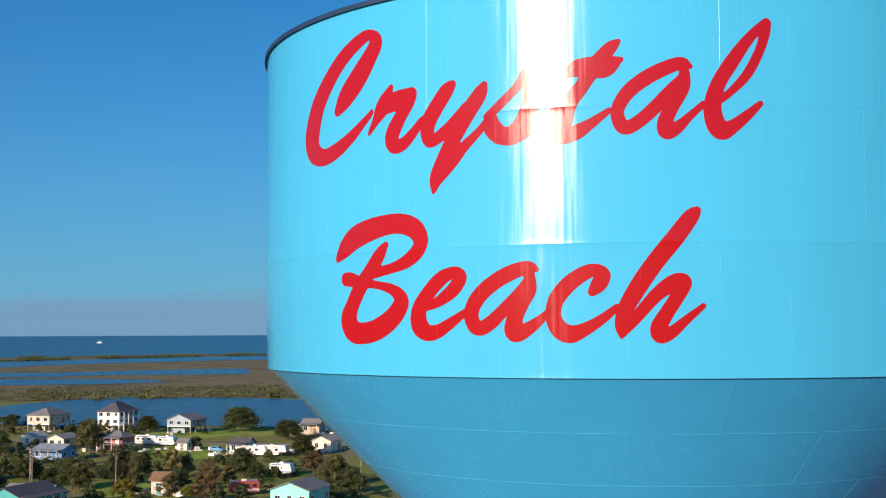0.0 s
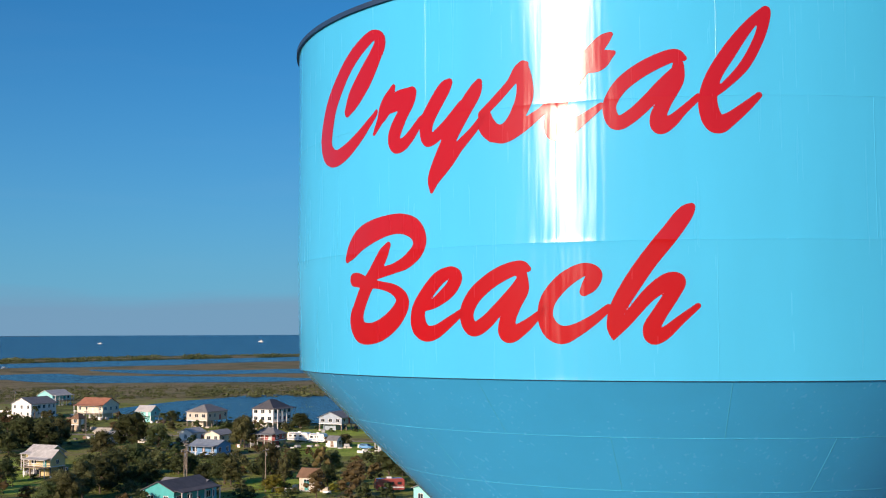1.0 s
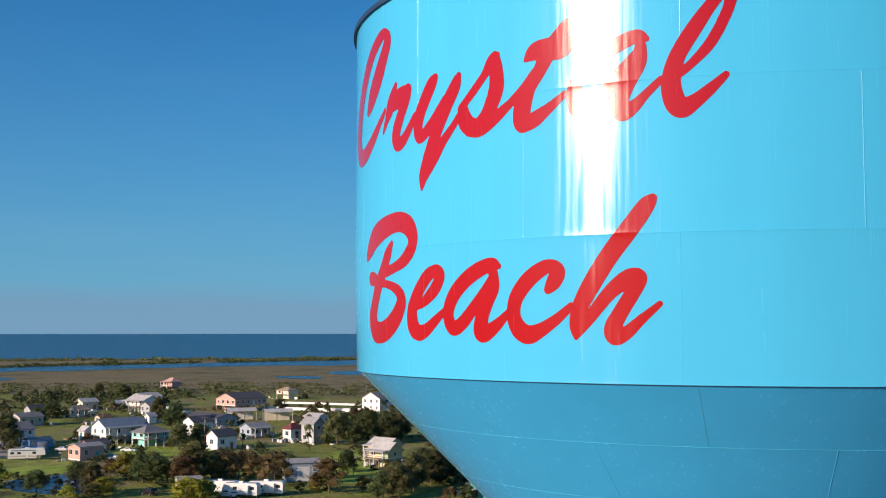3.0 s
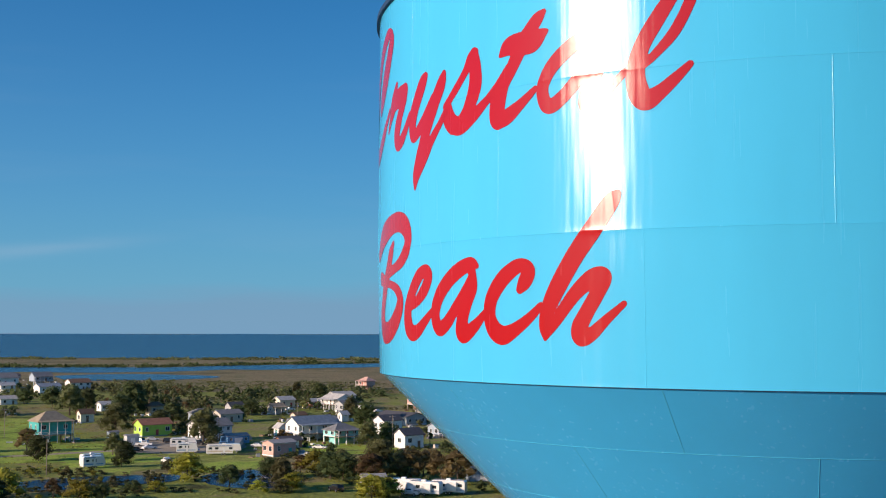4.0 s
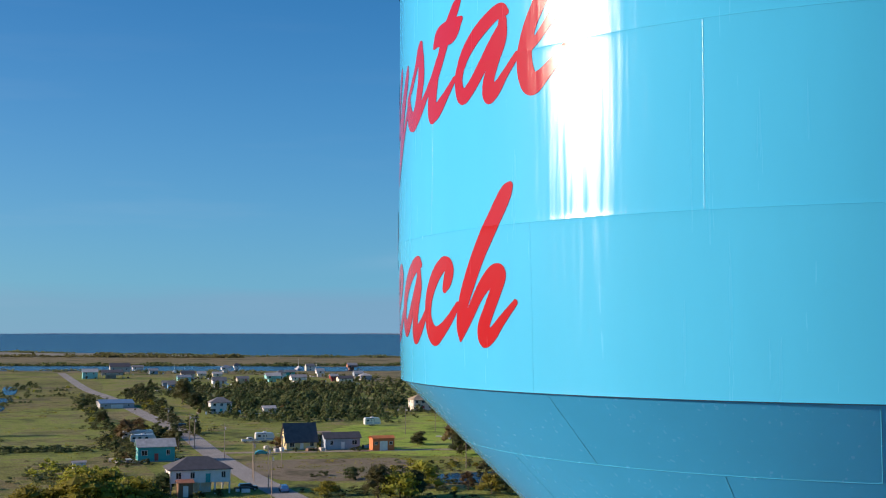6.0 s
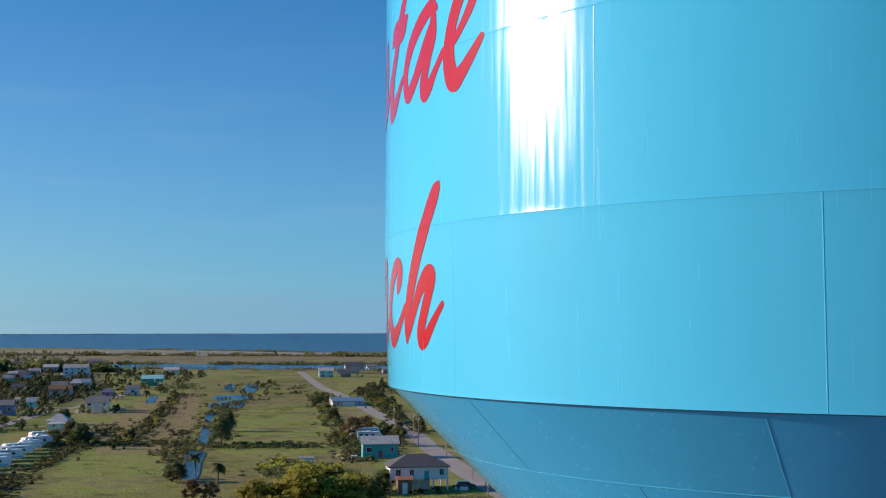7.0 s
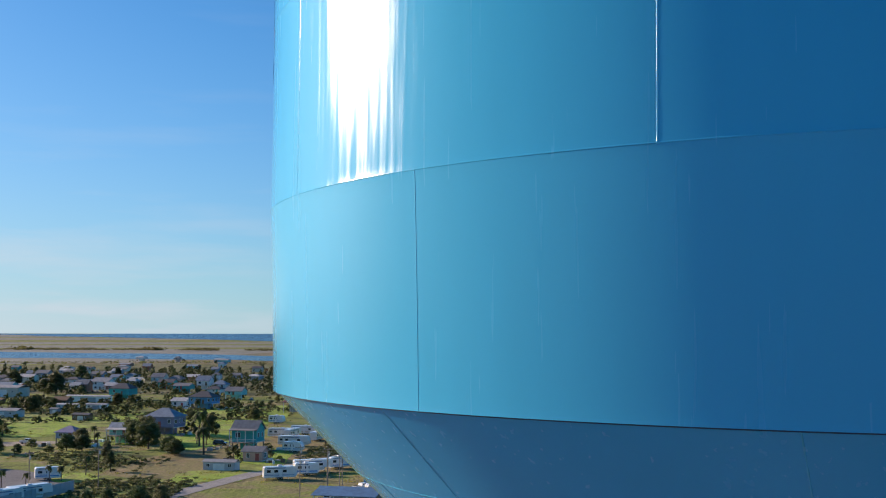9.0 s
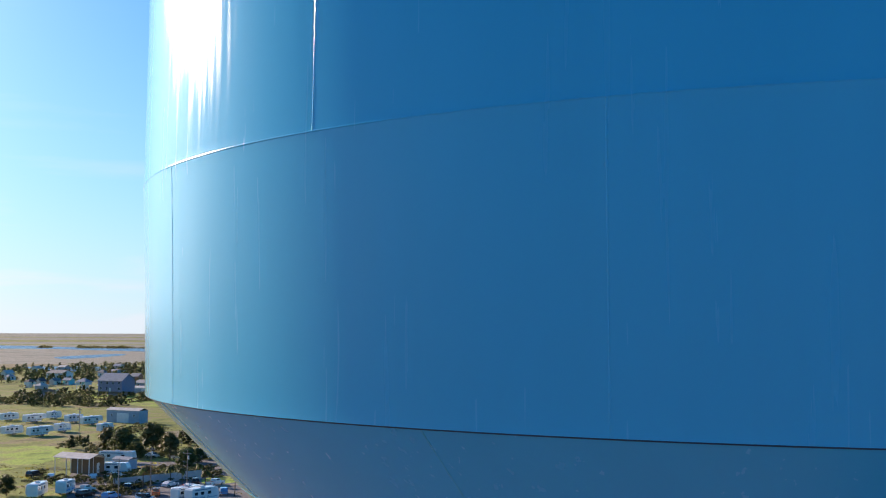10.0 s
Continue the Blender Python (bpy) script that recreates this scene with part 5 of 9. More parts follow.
def shed(x, y, turn, w, d, h, wall, roof, label, open_side=False):
    """A shed, container or carport with a shallow roof."""
    root = tagged(new("carport" if open_side else "shed"), label, "shed")
    root.matrix_basis = pose(x, y, 0, 0, 0, turn)
    KEEP_CLEAR.append((x, y, 0.6 * max(w, d)))
    if open_side:
        for i in range(max(2, int(w / 4) + 1)):
            for s in (-1, 1):
                n = max(1, int(w / 4))
                px = -w / 2 + 0.2 + (w - 0.4) * i / n
                part("post", box(bmesh.new(), px - 0.08, px + 0.08, s * (d / 2 - 0.2) - 0.08, s * (d / 2 - 0.2) + 0.08, -0.1, h), TRIM, root)
        part("back_wall", box(bmesh.new(), -w / 2 + 0.3, w / 2 - 0.3, d / 2 - 0.14, d / 2 - 0.05, 0, h - 0.1), SIDING[wall], root)
    else:
        part("wall", box(bmesh.new(), -w / 2, w / 2, -d / 2, d / 2, -0.05, h), SIDING[wall], root)
        bm = bmesh.new()
        box(bm, -w * 0.18, w * 0.18, -d / 2 - 0.05, -d / 2 + 0.02, 0.05, h * 0.78)
        part("door", bm, TRIM if wall != "white" else SIDING["grey"], root)
        for s in (-1, 1):
            if w > 5:
                window(root, s * w * 0.34, -d / 2, h * 0.6, 0.9, 0.8, 0)
    part("roof", roof_mesh(w, d, h, min(0.16 * d, 1.2), "gable", 0.3, 0.1), SHINGLE[roof], root)
    return root


def boat(x, y, turn, size, label, z=0.3, mast=False):
    """A boat: flared hull, cabin, windows, mast."""
    root = tagged(new("boat"), label, "boat")
    root.matrix_basis = pose(x, y, z, 0, 0, turn)
    bm = bmesh.new()
    rows = []
    for k in range(8):
        f = k / 7
        w = 0.17 * size * (1 - max(0, f - 0.45) ** 2 * 3.2)
        zz = 0.10 * size * (1 + 0.5 * f * f)
        xx = size * (f - 0.5)
        rows.append([bm.verts.new(c) for c in ((xx, -w, zz), (xx - 0.02 * size, -w * 0.6, -0.02 * size), (xx - 0.02 * size, w * 0.6, -0.02 * size), (xx, w, zz))])
    for a, b in zip(rows, rows[1:]):
        for k in range(4):
            bm.faces.new((a[k], b[k], b[(k + 1) % 4], a[(k + 1) % 4]))
    bm.faces.new(rows[0])
    bm.faces.new(rows[-1][::-1])
    bmesh.ops.recalc_face_normals(bm, faces=bm.faces)
    part("hull", bm, GLOSS["white"], root)
    part("cabin", box_bevel(-0.28 * size, 0.08 * size, -0.10 * size, 0.10 * size, 0.11 * size, 0.24 * size, 0.01 * size), GLOSS["white"], root)
    part("cabin_window", box(bmesh.new(), -0.2 * size, 0.082 * size, -0.102 * size, 0.102 * size, 0.17 * size, 0.21 * size), PANE, root)
    bm = bmesh.new()
    add_tube(bm, (-0.1 * size, 0, 0.2 * size), (-0.1 * size, 0, (0.9 if mast else 0.42) * size), 0.012 * size, 0.006 * size)
    part("mast", bm, TRIM, root)
    return root


def fence(x0, y0, x1, y1, h, label):
    """A board fence: posts, and a panel between each two."""
    board = SIDING["grey"] if "dark" in label else TRIM
    root = tagged(new("fence"), label, "fence")
    root.matrix_basis = pose(x0, y0, 0, 0, 0, math.degrees(math.atan2(y1 - y0, x1 - x0)))
    run = math.hypot(x1 - x0, y1 - y0)
    n = max(2, int(run / 6))
    panel, post = None, None
    for k in range(n + 1):
        u = run * k / n
        if post is None:
            post = part("post", box(bmesh.new(), -0.08, 0.08, -0.08, 0.08, -0.1, h + 0.12), board, root)
            panel = part("panel", box_bevel(0.1, run / n - 0.1, -0.03, 0.03, 0.08, h, 0.02, 1), board, root)
            continue
        part("post", post.data, board, root).matrix_basis = Matrix.Translation((u, 0, 0))
        if k < n:
            part("panel", panel.data, board, root).matrix_basis = Matrix.Translation((u, 0, 0))
    return root


# ---- village: the things in their places ----
TRAILER_A = trailer_kind(8.5, False, "white", "blue-grey", "white travel trailer with grey stripes, parked on grass")
TRAILER_B = trailer_kind(10.5, True, "white", "tan", "long white fifth-wheel trailer with tan stripes")
TRAILER_C = trailer_kind(6.5, False, "white", "blue", "short white camper with a blue stripe", False)
TRAILERS = (TRAILER_A, TRAILER_B, TRAILER_C)
PICKUP_WHITE = car_kind("pickup", "white", "white pickup truck parked on the grass")
PICKUP_BLUE = car_kind("pickup", "blue", "blue pickup truck parked beside a shed")
TRUCK_RED = car_kind("pickup", "orange", "orange-red pickup truck parked in a yard")
SUV_BLACK = car_kind("suv", "black", "black sport utility car parked outside")
SUV_BLUE = car_kind("suv", "blue", "metallic blue sport utility car at the kerb")
CAR_WHITE = car_kind("sedan", "white", "white saloon car parked in a yard")
CAR_TEAL = car_kind("sedan", "teal", "teal saloon car beside the street")
BUS = trailer_kind(7.0, False, "red", "white", "red and white trailer parked under trees", False)
POLE = pole_kind(10.5)
# houses along the lagoon
house(-225.9, 430.5, 80, 13.5, 10.1, 2.70, 3.50, 2.47, "hip", "beige", "grey", "beige stilt house with grey hipped roof")
house(-196.5, 427.9, 80, 12.8, 9.6, 2.70, 5.28, 3.16, "hip", "white", "dark grey", "white stilt house with dark grey hipped roof and railed deck", True)
house(-167.5, 424.4, 80, 11.5, 10.0, 2.70, 2.40, 2.05, "gable", "blue-grey", "grey", "blue-grey stilt house with grey gabled roof and white lower floor")
house(-117.3, 420.9, 350, 7.2, 5.4, 0.35, 3.70, 1.65, "gable", "tan", "grey", "tan wooden house with grey gabled roof and railed deck", True)
house(-198.9, 364.9, 80, 7.4, 5.5, 0.35, 2.98, 1.34, "gable", "white", "white", "white wooden house with white gabled roof")
house(-187.5, 362.4, 80, 8.3, 6.2, 0.35, 2.80, 1.26, "gable", "cream", "silver", "cream wooden house with silver gabled roof")
house(-171.3, 323.2, 350, 9.6, 7.2, 0.35, 2.97, 1.34, "gable", "blue", "blue-grey", "blue wooden house with blue-grey gabled roof and railed deck", True)
house(-164.8, 353.2, 350, 8.4, 6.3, 2.44, 2.10, 1.62, "hip", "red", "grey", "red stilt house with grey hipped roof and railed deck", True)
house(-143.0, 356.1, 350, 3.5, 3.5, 0.35, 2.29, 1.04, "gable", "white", "grey", "white wooden house with grey gabled roof")
house(-120.1, 344.6, 350, 6.3, 4.7, 0.35, 3.34, 1.50, "gable", "white", "dark grey", "white wooden house with dark grey gabled roof and railed deck", True)
house(-109.0, 249.7, 350, 4.1, 3.5, 0.35, 3.45, 1.49, "gable", "beige", "brown", "beige wooden house with brown gabled roof")
house(-71.1, 231.7, 80, 10.5, 9.0, 0.35, 4.20, 1.60, "gable", "mint", "grey", "mint wooden house with grey gabled roof")
house(-96.8, 358.9, 80, 8.7, 6.5, 0.35, 3.16, 1.42, "gable", "cream", "beige", "cream wooden house with beige gabled roof")
house(-128.3, 224.1, 350, 11.2, 6.7, 0.35, 3.38, 1.51, "gable", "aqua", "grey", "aqua wooden house with grey gabled roof and railed deck", True)
house(-370.1, 544.5, 80, 13.6, 10.2, 2.70, 2.78, 2.41, "gable", "aqua", "white", "aqua stilt house with white gabled roof and railed deck", True)
house(-325.1, 459.4, 80, 15.3, 11.5, 0.35, 6.07, 2.66, "gable", "white", "grey", "white wooden house with grey gabled roof")
house(-293.5, 460.5, 350, 14.3, 10.7, 2.70, 3.54, 2.74, "gable", "cream", "brick", "cream stilt house with brick gabled roof and railed deck", True)
house(-261.9, 394.4, 80, 4.1, 3.5, 2.70, 2.62, 1.49, "hip", "tan", "brown", "tan stilt house with brown hipped roof")
house(-261.0, 445.9, 350, 7.7, 5.8, 2.70, 2.10, 2.06, "gable", "aqua", "white", "aqua stilt house with white gabled roof")
house(-233.6, 366.2, 350, 6.0, 4.5, 0.35, 2.44, 1.11, "gable", "cream", "cream", "cream wooden house with cream gabled roof")
house(-199.3, 277.3, 350, 8.1, 6.1, 2.54, 2.10, 1.81, "gable", "yellow", "white", "yellow stilt house with white gabled roof and railed deck", True)
house(-126.5, 216.8, 80, 13.6, 8.1, 0.35, 4.03, 1.79, "gable", "teal", "dark grey", "teal wooden house with dark grey gabled roof and railed deck", True)
house(-250.5, 309.1, 350, 6.1, 4.6, 0.35, 6.55, 1.86, "gable", "grey", "silver", "grey wooden house with silver gabled roof")
put(TRAILER_B, -207.2, 350.7, 350)
put(TRAILER_A, -162.0, 372.4, 350)
put(TRAILER_C, -153.8, 369.1, 350)
put(TRAILER_A, -114.4, 339.4, 350)
put(TRAILER_B, -109.2, 340.0, 350)
put(TRAILER_C, -92.0, 291.0, 350)
put(TRAILER_C, -147.6, 444.6, 350)
put(CAR_WHITE, -105.1, 349.3, 350)
put(TRUCK_RED, -106.2, 343.8, 350)
put(SUV_BLACK, -197.3, 342.7, 350)
put(SUV_BLUE, -130.7, 352.0, 350)
put(BUS, -90.2, 252.3, 210)
fence(-344.7, 440.7, -318.5, 455.6, 1.8, "long white board fence beside a grey house")
# houses of the middle village
house(-553.4, 557.3, 350, 9.3, 7.0, 2.70, 3.04, 2.29, "hip", "pink", "pink", "pink stilt house with pink hipped roof and railed deck", True)
house(-421.8, 401.3, 350, 13.3, 10.0, 2.70, 2.49, 2.29, "gable", "white", "white", "white stilt house with white gabled roof and railed deck", True)
house(-386.8, 430.7, 80, 19.0, 14.2, 2.70, 3.16, 2.58, "gable", "pink", "dark grey", "pink stilt house with dark grey gabled roof")
house(-431.4, 521.0, 350, 9.9, 7.4, 2.60, 2.10, 1.74, "hip", "cream", "tan", "cream stilt house with tan hipped roof")
fence(-379.7, 440.5, -326.1, 445.4, 1.5, "long low white boundary fence")
fence(-407.0, 482.4, -356.4, 487.0, 1.1, "long low white paddock fence")
shed(-343.5, 380.3, 53, 12.0, 7.2, 4.0, "white", "white", "white metal carport over parked trailers", True)
shed(-327.4, 385.0, 51, 11.6, 7.0, 3.9, "cream", "white", "open cream metal carport beside a house", True)
house(-305.1, 382.5, 350, 8.3, 6.2, 0.35, 2.58, 1.17, "gable", "white", "white", "white wooden house with white gabled roof")
house(-335.1, 352.5, 350, 20.4, 10.2, 0.35, 3.15, 1.41, "gable", "grey", "dark grey", "grey wooden house with dark grey gabled roof")
house(-284.3, 319.4, 80, 8.6, 6.4, 0.35, 3.19, 1.43, "gable", "blue-grey", "silver", "blue-grey wooden house with silver gabled roof and railed deck", True)
house(-264.4, 316.1, 80, 5.7, 4.3, 0.35, 3.84, 1.55, "hip", "white", "dark red", "white wooden house with dark red hipped roof")
house(-262.7, 277.4, 80, 7.6, 5.7, 0.35, 4.17, 1.85, "gable", "white", "dark grey", "white wooden house with dark grey gabled roof")
house(-308.0, 276.6, 80, 15.4, 8.5, 2.70, 3.07, 2.54, "gable", "white", "blue-grey", "white stilt house with blue-grey gabled roof and railed deck", True)
house(-290.6, 274.0, 80, 9.5, 7.1, 2.70, 2.10, 1.85, "hip", "aqua", "grey", "aqua stilt house with grey hipped roof and railed deck", True)
house(-324.2, 277.1, 350, 3.5, 3.5, 0.35, 3.18, 1.43, "gable", "white", "white", "white wooden house with white gabled roof")
shed(-189.4, 225.2, 50, 8.6, 5.2, 4.7, "blue-grey", "silver", "grey metal workshop with pale roof")
shed(-193.4, 188.5, 55, 5.4, 3.2, 3.9, "silver", "silver", "corrugated grey metal shed")
house(-188.7, 262.0, 350, 7.3, 5.5, 2.70, 2.10, 2.08, "gable", "yellow", "white", "yellow stilt house with white gabled roof and railed deck", True)
house(-407.9, 393.9, 80, 9.0, 6.8, 0.35, 3.33, 1.49, "gable", "grey", "grey", "grey wooden house with grey gabled roof")
shed(-222.8, 353.2, 43, 6.4, 3.9, 3.4, "white", "white", "small white garden shed")
house(-291.0, 250.4, 80, 7.4, 5.5, 0.35, 2.37, 1.08, "gable", "brick", "dark grey", "brick wooden house with dark grey gabled roof")
put(TRAILER_A, -188.1, 193.4, 202)
put(TRAILER_A, -181.2, 192.7, 200)
put(TRAILER_A, -178.6, 198.4, 205)
put(PICKUP_WHITE, -183.4, 190.5, 190)
put(SUV_BLACK, -188.2, 184.8, 80)
put(TRAILER_C, -397.6, 395.6, 80)
put(CAR_WHITE, -391.9, 398.5, 80)
put(PICKUP_WHITE, -430.5, 378.5, 80)
house(-275.5, 232.7, 80, 7.9, 6.3, 0.35, 3.71, 0.75, "gable", "pink", "silver", "salmon pink wooden house with flat-pitched silver roof")
house(-363.7, 251.0, 80, 11.6, 7.0, 0.35, 3.96, 1.76, "gable", "lime", "brick", "lime wooden house with brick gabled roof")
house(-369.2, 212.7, 80, 11.5, 8.6, 2.70, 4.60, 2.90, "hip", "teal", "tan", "teal stilt house with tan hipped roof and railed deck", True)
house(-403.7, 303.9, 80, 7.6, 5.7, 0.35, 3.70, 1.50, "hip", "blue-grey", "grey", "blue-grey wooden house with grey hipped roof")
house(-396.3, 312.2, 80, 10.3, 7.7, 0.35, 3.27, 1.47, "gable", "beige", "grey", "beige wooden house with grey gabled roof")
house(-333.1, 252.5, 80, 12.2, 9.1, 0.35, 4.91, 2.17, "gable", "white", "grey", "white wooden house with grey gabled roof")
put(TRAILER_B, -288.8, 222.3, 48)
shed(-318.3, 251.2, 80, 8.4, 5.0, 2.5, "blue", "silver", "long shed under blue tarpaulin")
house(-764.3, 451.4, 80, 12.9, 9.7, 2.70, 3.57, 2.75, "gable", "blue-grey", "grey", "blue-grey stilt house with grey gabled roof and railed deck", True)
house(-741.5, 406.6, 80, 20.6, 15.4, 2.70, 4.27, 3.05, "gable", "white", "grey", "white stilt house with grey gabled roof")
house(-664.8, 394.8, 80, 13.6, 10.2, -0.05, 4.06, 1.80, "gable", "white", "blue-grey", "white wooden house with blue-grey gabled roof")
house(-416.9, 357.8, 80, 6.4, 4.8, 0.35, 3.23, 1.45, "gable", "beige", "tan", "beige wooden house with tan gabled roof and railed deck", True)
house(-449.3, 431.1, 80, 12.0, 9.0, 2.63, 2.10, 1.88, "gable", "white", "white", "white stilt house with white gabled roof")
house(-361.9, 345.8, 80, 3.5, 3.5, 0.35, 2.80, 1.26, "gable", "white", "white", "white wooden house with white gabled roof")
house(-309.9, 281.1, 80, 15.2, 6.1, 0.35, 5.07, 2.24, "gable", "white", "silver", "white wooden house with silver gabled roof and railed deck", True)
house(-427.8, 342.6, 80, 6.9, 5.2, 0.35, 3.73, 1.66, "gable", "grey", "dark grey", "grey wooden house with dark grey gabled roof")
house(-493.1, 319.3, 80, 6.9, 5.2, 0.35, 2.91, 1.31, "gable", "white", "white", "white wooden house with white gabled roof")
house(-437.4, 271.5, 80, 5.7, 4.3, 0.35, 3.50, 1.56, "gable", "cream", "brown", "cream wooden house with brown gabled roof")
house(-453.8, 318.4, 80, 7.1, 5.3, 0.35, 3.88, 1.57, "hip", "tan", "brown", "tan wooden house with brown hipped roof")
house(-452.1, 394.4, 80, 8.6, 6.4, 0.35, 3.53, 1.58, "gable", "cream", "white", "cream wooden house with white gabled roof")
house(-441.1, 404.2, 80, 7.5, 5.7, 0.35, 2.79, 1.26, "gable", "brick", "white", "brick wooden house with white gabled roof")
house(-380.5, 337.8, 80, 5.5, 4.1, 0.35, 2.21, 1.01, "gable", "beige", "brown", "beige wooden house with brown gabled roof")
house(-313.4, 321.4, 80, 8.7, 6.5, 0.35, 4.04, 1.80, "gable", "white", "dark grey", "white wooden house with dark grey gabled roof")
house(-575.9, 316.4, 80, 8.6, 6.5, -0.05, 3.05, 1.37, "gable", "white", "white", "white wooden house with white gabled roof")
house(-689.1, 431.8, 80, 13.4, 10.0, -0.05, 4.76, 2.11, "gable", "white", "brown", "white wooden house with brown gabled roof")
put(TRAILER_A, -316.4, 228.3, 50)
put(TRAILER_C, -301.0, 217.8, 52)
for x, y, turn, kind in ((-334.3, 236.5, 40, SUV_BLACK), (-345.5, 237.5, 60, CAR_WHITE), (-340.5, 229.0, 15, PICKUP_BLUE), (-329.0, 244.5, 70, CAR_WHITE), (-322.0, 238.5, 30, SUV_BLACK), (-331.5, 224.0, 45, PICKUP_WHITE), (-309.5, 240.0, 50, SUV_BLUE), (-300.5, 246.0, 35, CAR_WHITE), (-252.0, 232.0, 60, SUV_BLACK), (-281.0, 255.0, 30, CAR_WHITE)):
    put(kind, x, y, turn)
fence(-318.0, 255.0, -290.5, 228.5, 1.9, "tall dark plank fence behind parked trailers")
put(TRAILER_C, -293.9, 179.1, 80)
put(PICKUP_WHITE, -282.1, 196.0, 160)
put(SUV_BLACK, -201.5, 184.3, 165)
put(SUV_BLACK, -316.5, 209.8, 80)
put(CAR_WHITE, -321.0, 218.4, 80)
put(PICKUP_BLUE, -303.9, 221.4, 80)
shed(-336.8, 222.7, 80, 4.2, 2.5, 3.3, "silver", "silver", "small grey metal shed")
shed(-355.7, 228.5, 80, 3.5, 2.1, 3.1, "blue-grey", "grey", "small weathered grey plank shed")
# along the road
house(-343.6, 88.6, 80, 10.4, 6.3, 0.35, 4.15, 1.84, "gable", "teal", "white", "teal wooden house with white gabled roof")
house(-270.1, 76.9, 80, 13.9, 9.7, 2.70, 3.14, 2.33, "hip", "white", "dark grey", "white stilt house with dark grey hipped roof")
house(-357.2, 139.5, 80, 9.9, 7.9, 0.35, 2.41, 5.43, "gable", "yellow", "dark grey", "yellow wooden house with dark grey gabled roof")
house(-533.0, 174.8, 80, 9.4, 7.1, 0.35, 4.95, 1.98, "hip", "white", "grey", "white wooden house with grey hipped roof")
house(-523.1, 194.7, 80, 5.5, 4.1, 0.35, 2.10, 0.95, "gable", "cream", "white", "cream wooden house with white gabled roof")
shed(-604.9, 145.7, 80, 16.0, 27.2, 2.5, "grey", "blue", "long low barn with bright blue metal roof")
shed(-340.9, 161.0, 80, 7.1, 4.2, 3.9, "orange", "orange", "rusty orange storage shed")
house(-350.6, 151.1, 80, 11.4, 5.7, 0.35, 3.42, 1.53, "gable", "blue-grey", "dark grey", "blue-grey wooden house with dark grey gabled roof")
house(-508.1, 265.8, 80, 10.0, 7.5, 0.35, 5.08, 2.03, "hip", "cream", "tan", "cream wooden house with tan hipped roof and railed deck", True)
shed(-378.7, 157.5, 80, 4.4, 2.6, 3.0, "cream", "tan", "small cream painted garden shed")
shed(-263.4, 71.7, 80, 3.3, 3.3, 3.3, "brown", "brick", "round-topped brown garden shed")
put(TRAILER_A, -398.0, 100.6, 80)
put(TRAILER_B, -413.6, 103.2, 80)
put(TRAILER_C, -385.6, 138.9, 80)
put(PICKUP_WHITE, -386.4, 133.8, 80)
put(SUV_BLUE, -260.1, 94.6, 165)
put(CAR_TEAL, -344.9, 122.1, 80)
put(SUV_BLACK, -460.6, 133.2, 250)
put(SUV_BLACK, -266.7, 88.2, 80)
put(TRAILER_C, -432.8, 202.9, 80)
put(TRAILER_C, -287.7, 175.2, 80)
house(-780.4, 261.0, 80, 8.8, 6.6, 2.70, 2.10, 2.08, "gable", "white", "grey", "white stilt house with grey gabled roof")
house(-820.1, 292.1, 80, 8.0, 6.0, 2.13, 2.10, 1.52, "gable", "beige", "grey", "beige stilt house with grey gabled roof")
house(-844.9, 324.8, 80, 10.8, 8.1, 2.70, 2.10, 2.02, "gable", "aqua", "white", "aqua stilt house with white gabled roof")
house(-817.4, 333.2, 80, 10.9, 8.2, 2.39, 2.10, 1.71, "gable", "white", "silver", "white stilt house with silver gabled roof")
house(-837.9, 370.5, 80, 5.7, 4.3, 1.99, 2.10, 1.42, "gable", "red", "white", "red stilt house with white gabled roof")
house(-782.8, 353.8, 80, 10.0, 7.5, 2.33, 2.10, 1.67, "gable", "cream", "dark grey", "cream stilt house with dark grey gabled roof")
house(-782.5, 227.4, 80, 7.7, 5.8, 1.77, 2.10, 1.26, "gable", "blue-grey", "grey", "blue-grey stilt house with grey gabled roof")
house(-840.2, 449.4, 80, 7.5, 5.7, 2.07, 2.10, 1.48, "gable", "blue-grey", "dark grey", "blue-grey stilt house with dark grey gabled roof")
house(-849.5, 479.6, 80, 9.7, 7.3, 1.85, 2.10, 1.32, "gable", "grey", "dark grey", "grey stilt house with dark grey gabled roof")
house(-782.1, 463.4, 80, 9.0, 6.7, 2.47, 2.10, 1.76, "gable", "white", "grey", "white stilt house with grey gabled roof")
house(-687.6, 380.8, 80, 8.8, 6.6, 2.36, 2.10, 1.68, "gable", "white", "white", "white stilt house with white gabled roof")
house(-931.6, 299.7, 80, 6.4, 4.8, 2.12, 2.10, 1.51, "gable", "cream", "white", "cream stilt house with white gabled roof")
house(-972.2, 240.0, 80, 15.8, 11.8, 2.70, 2.10, 1.93, "gable", "grey", "dark grey", "grey stilt house with dark grey gabled roof")
house(-925.9, 398.2, 80, 6.3, 4.7, 2.70, 2.10, 1.91, "gable", "white", "white", "white stilt house with white gabled roof")
house(-1113.0, 300.4, 80, 9.6, 7.2, 2.33, 2.10, 1.66, "gable", "white", "grey", "white stilt house with grey gabled roof")
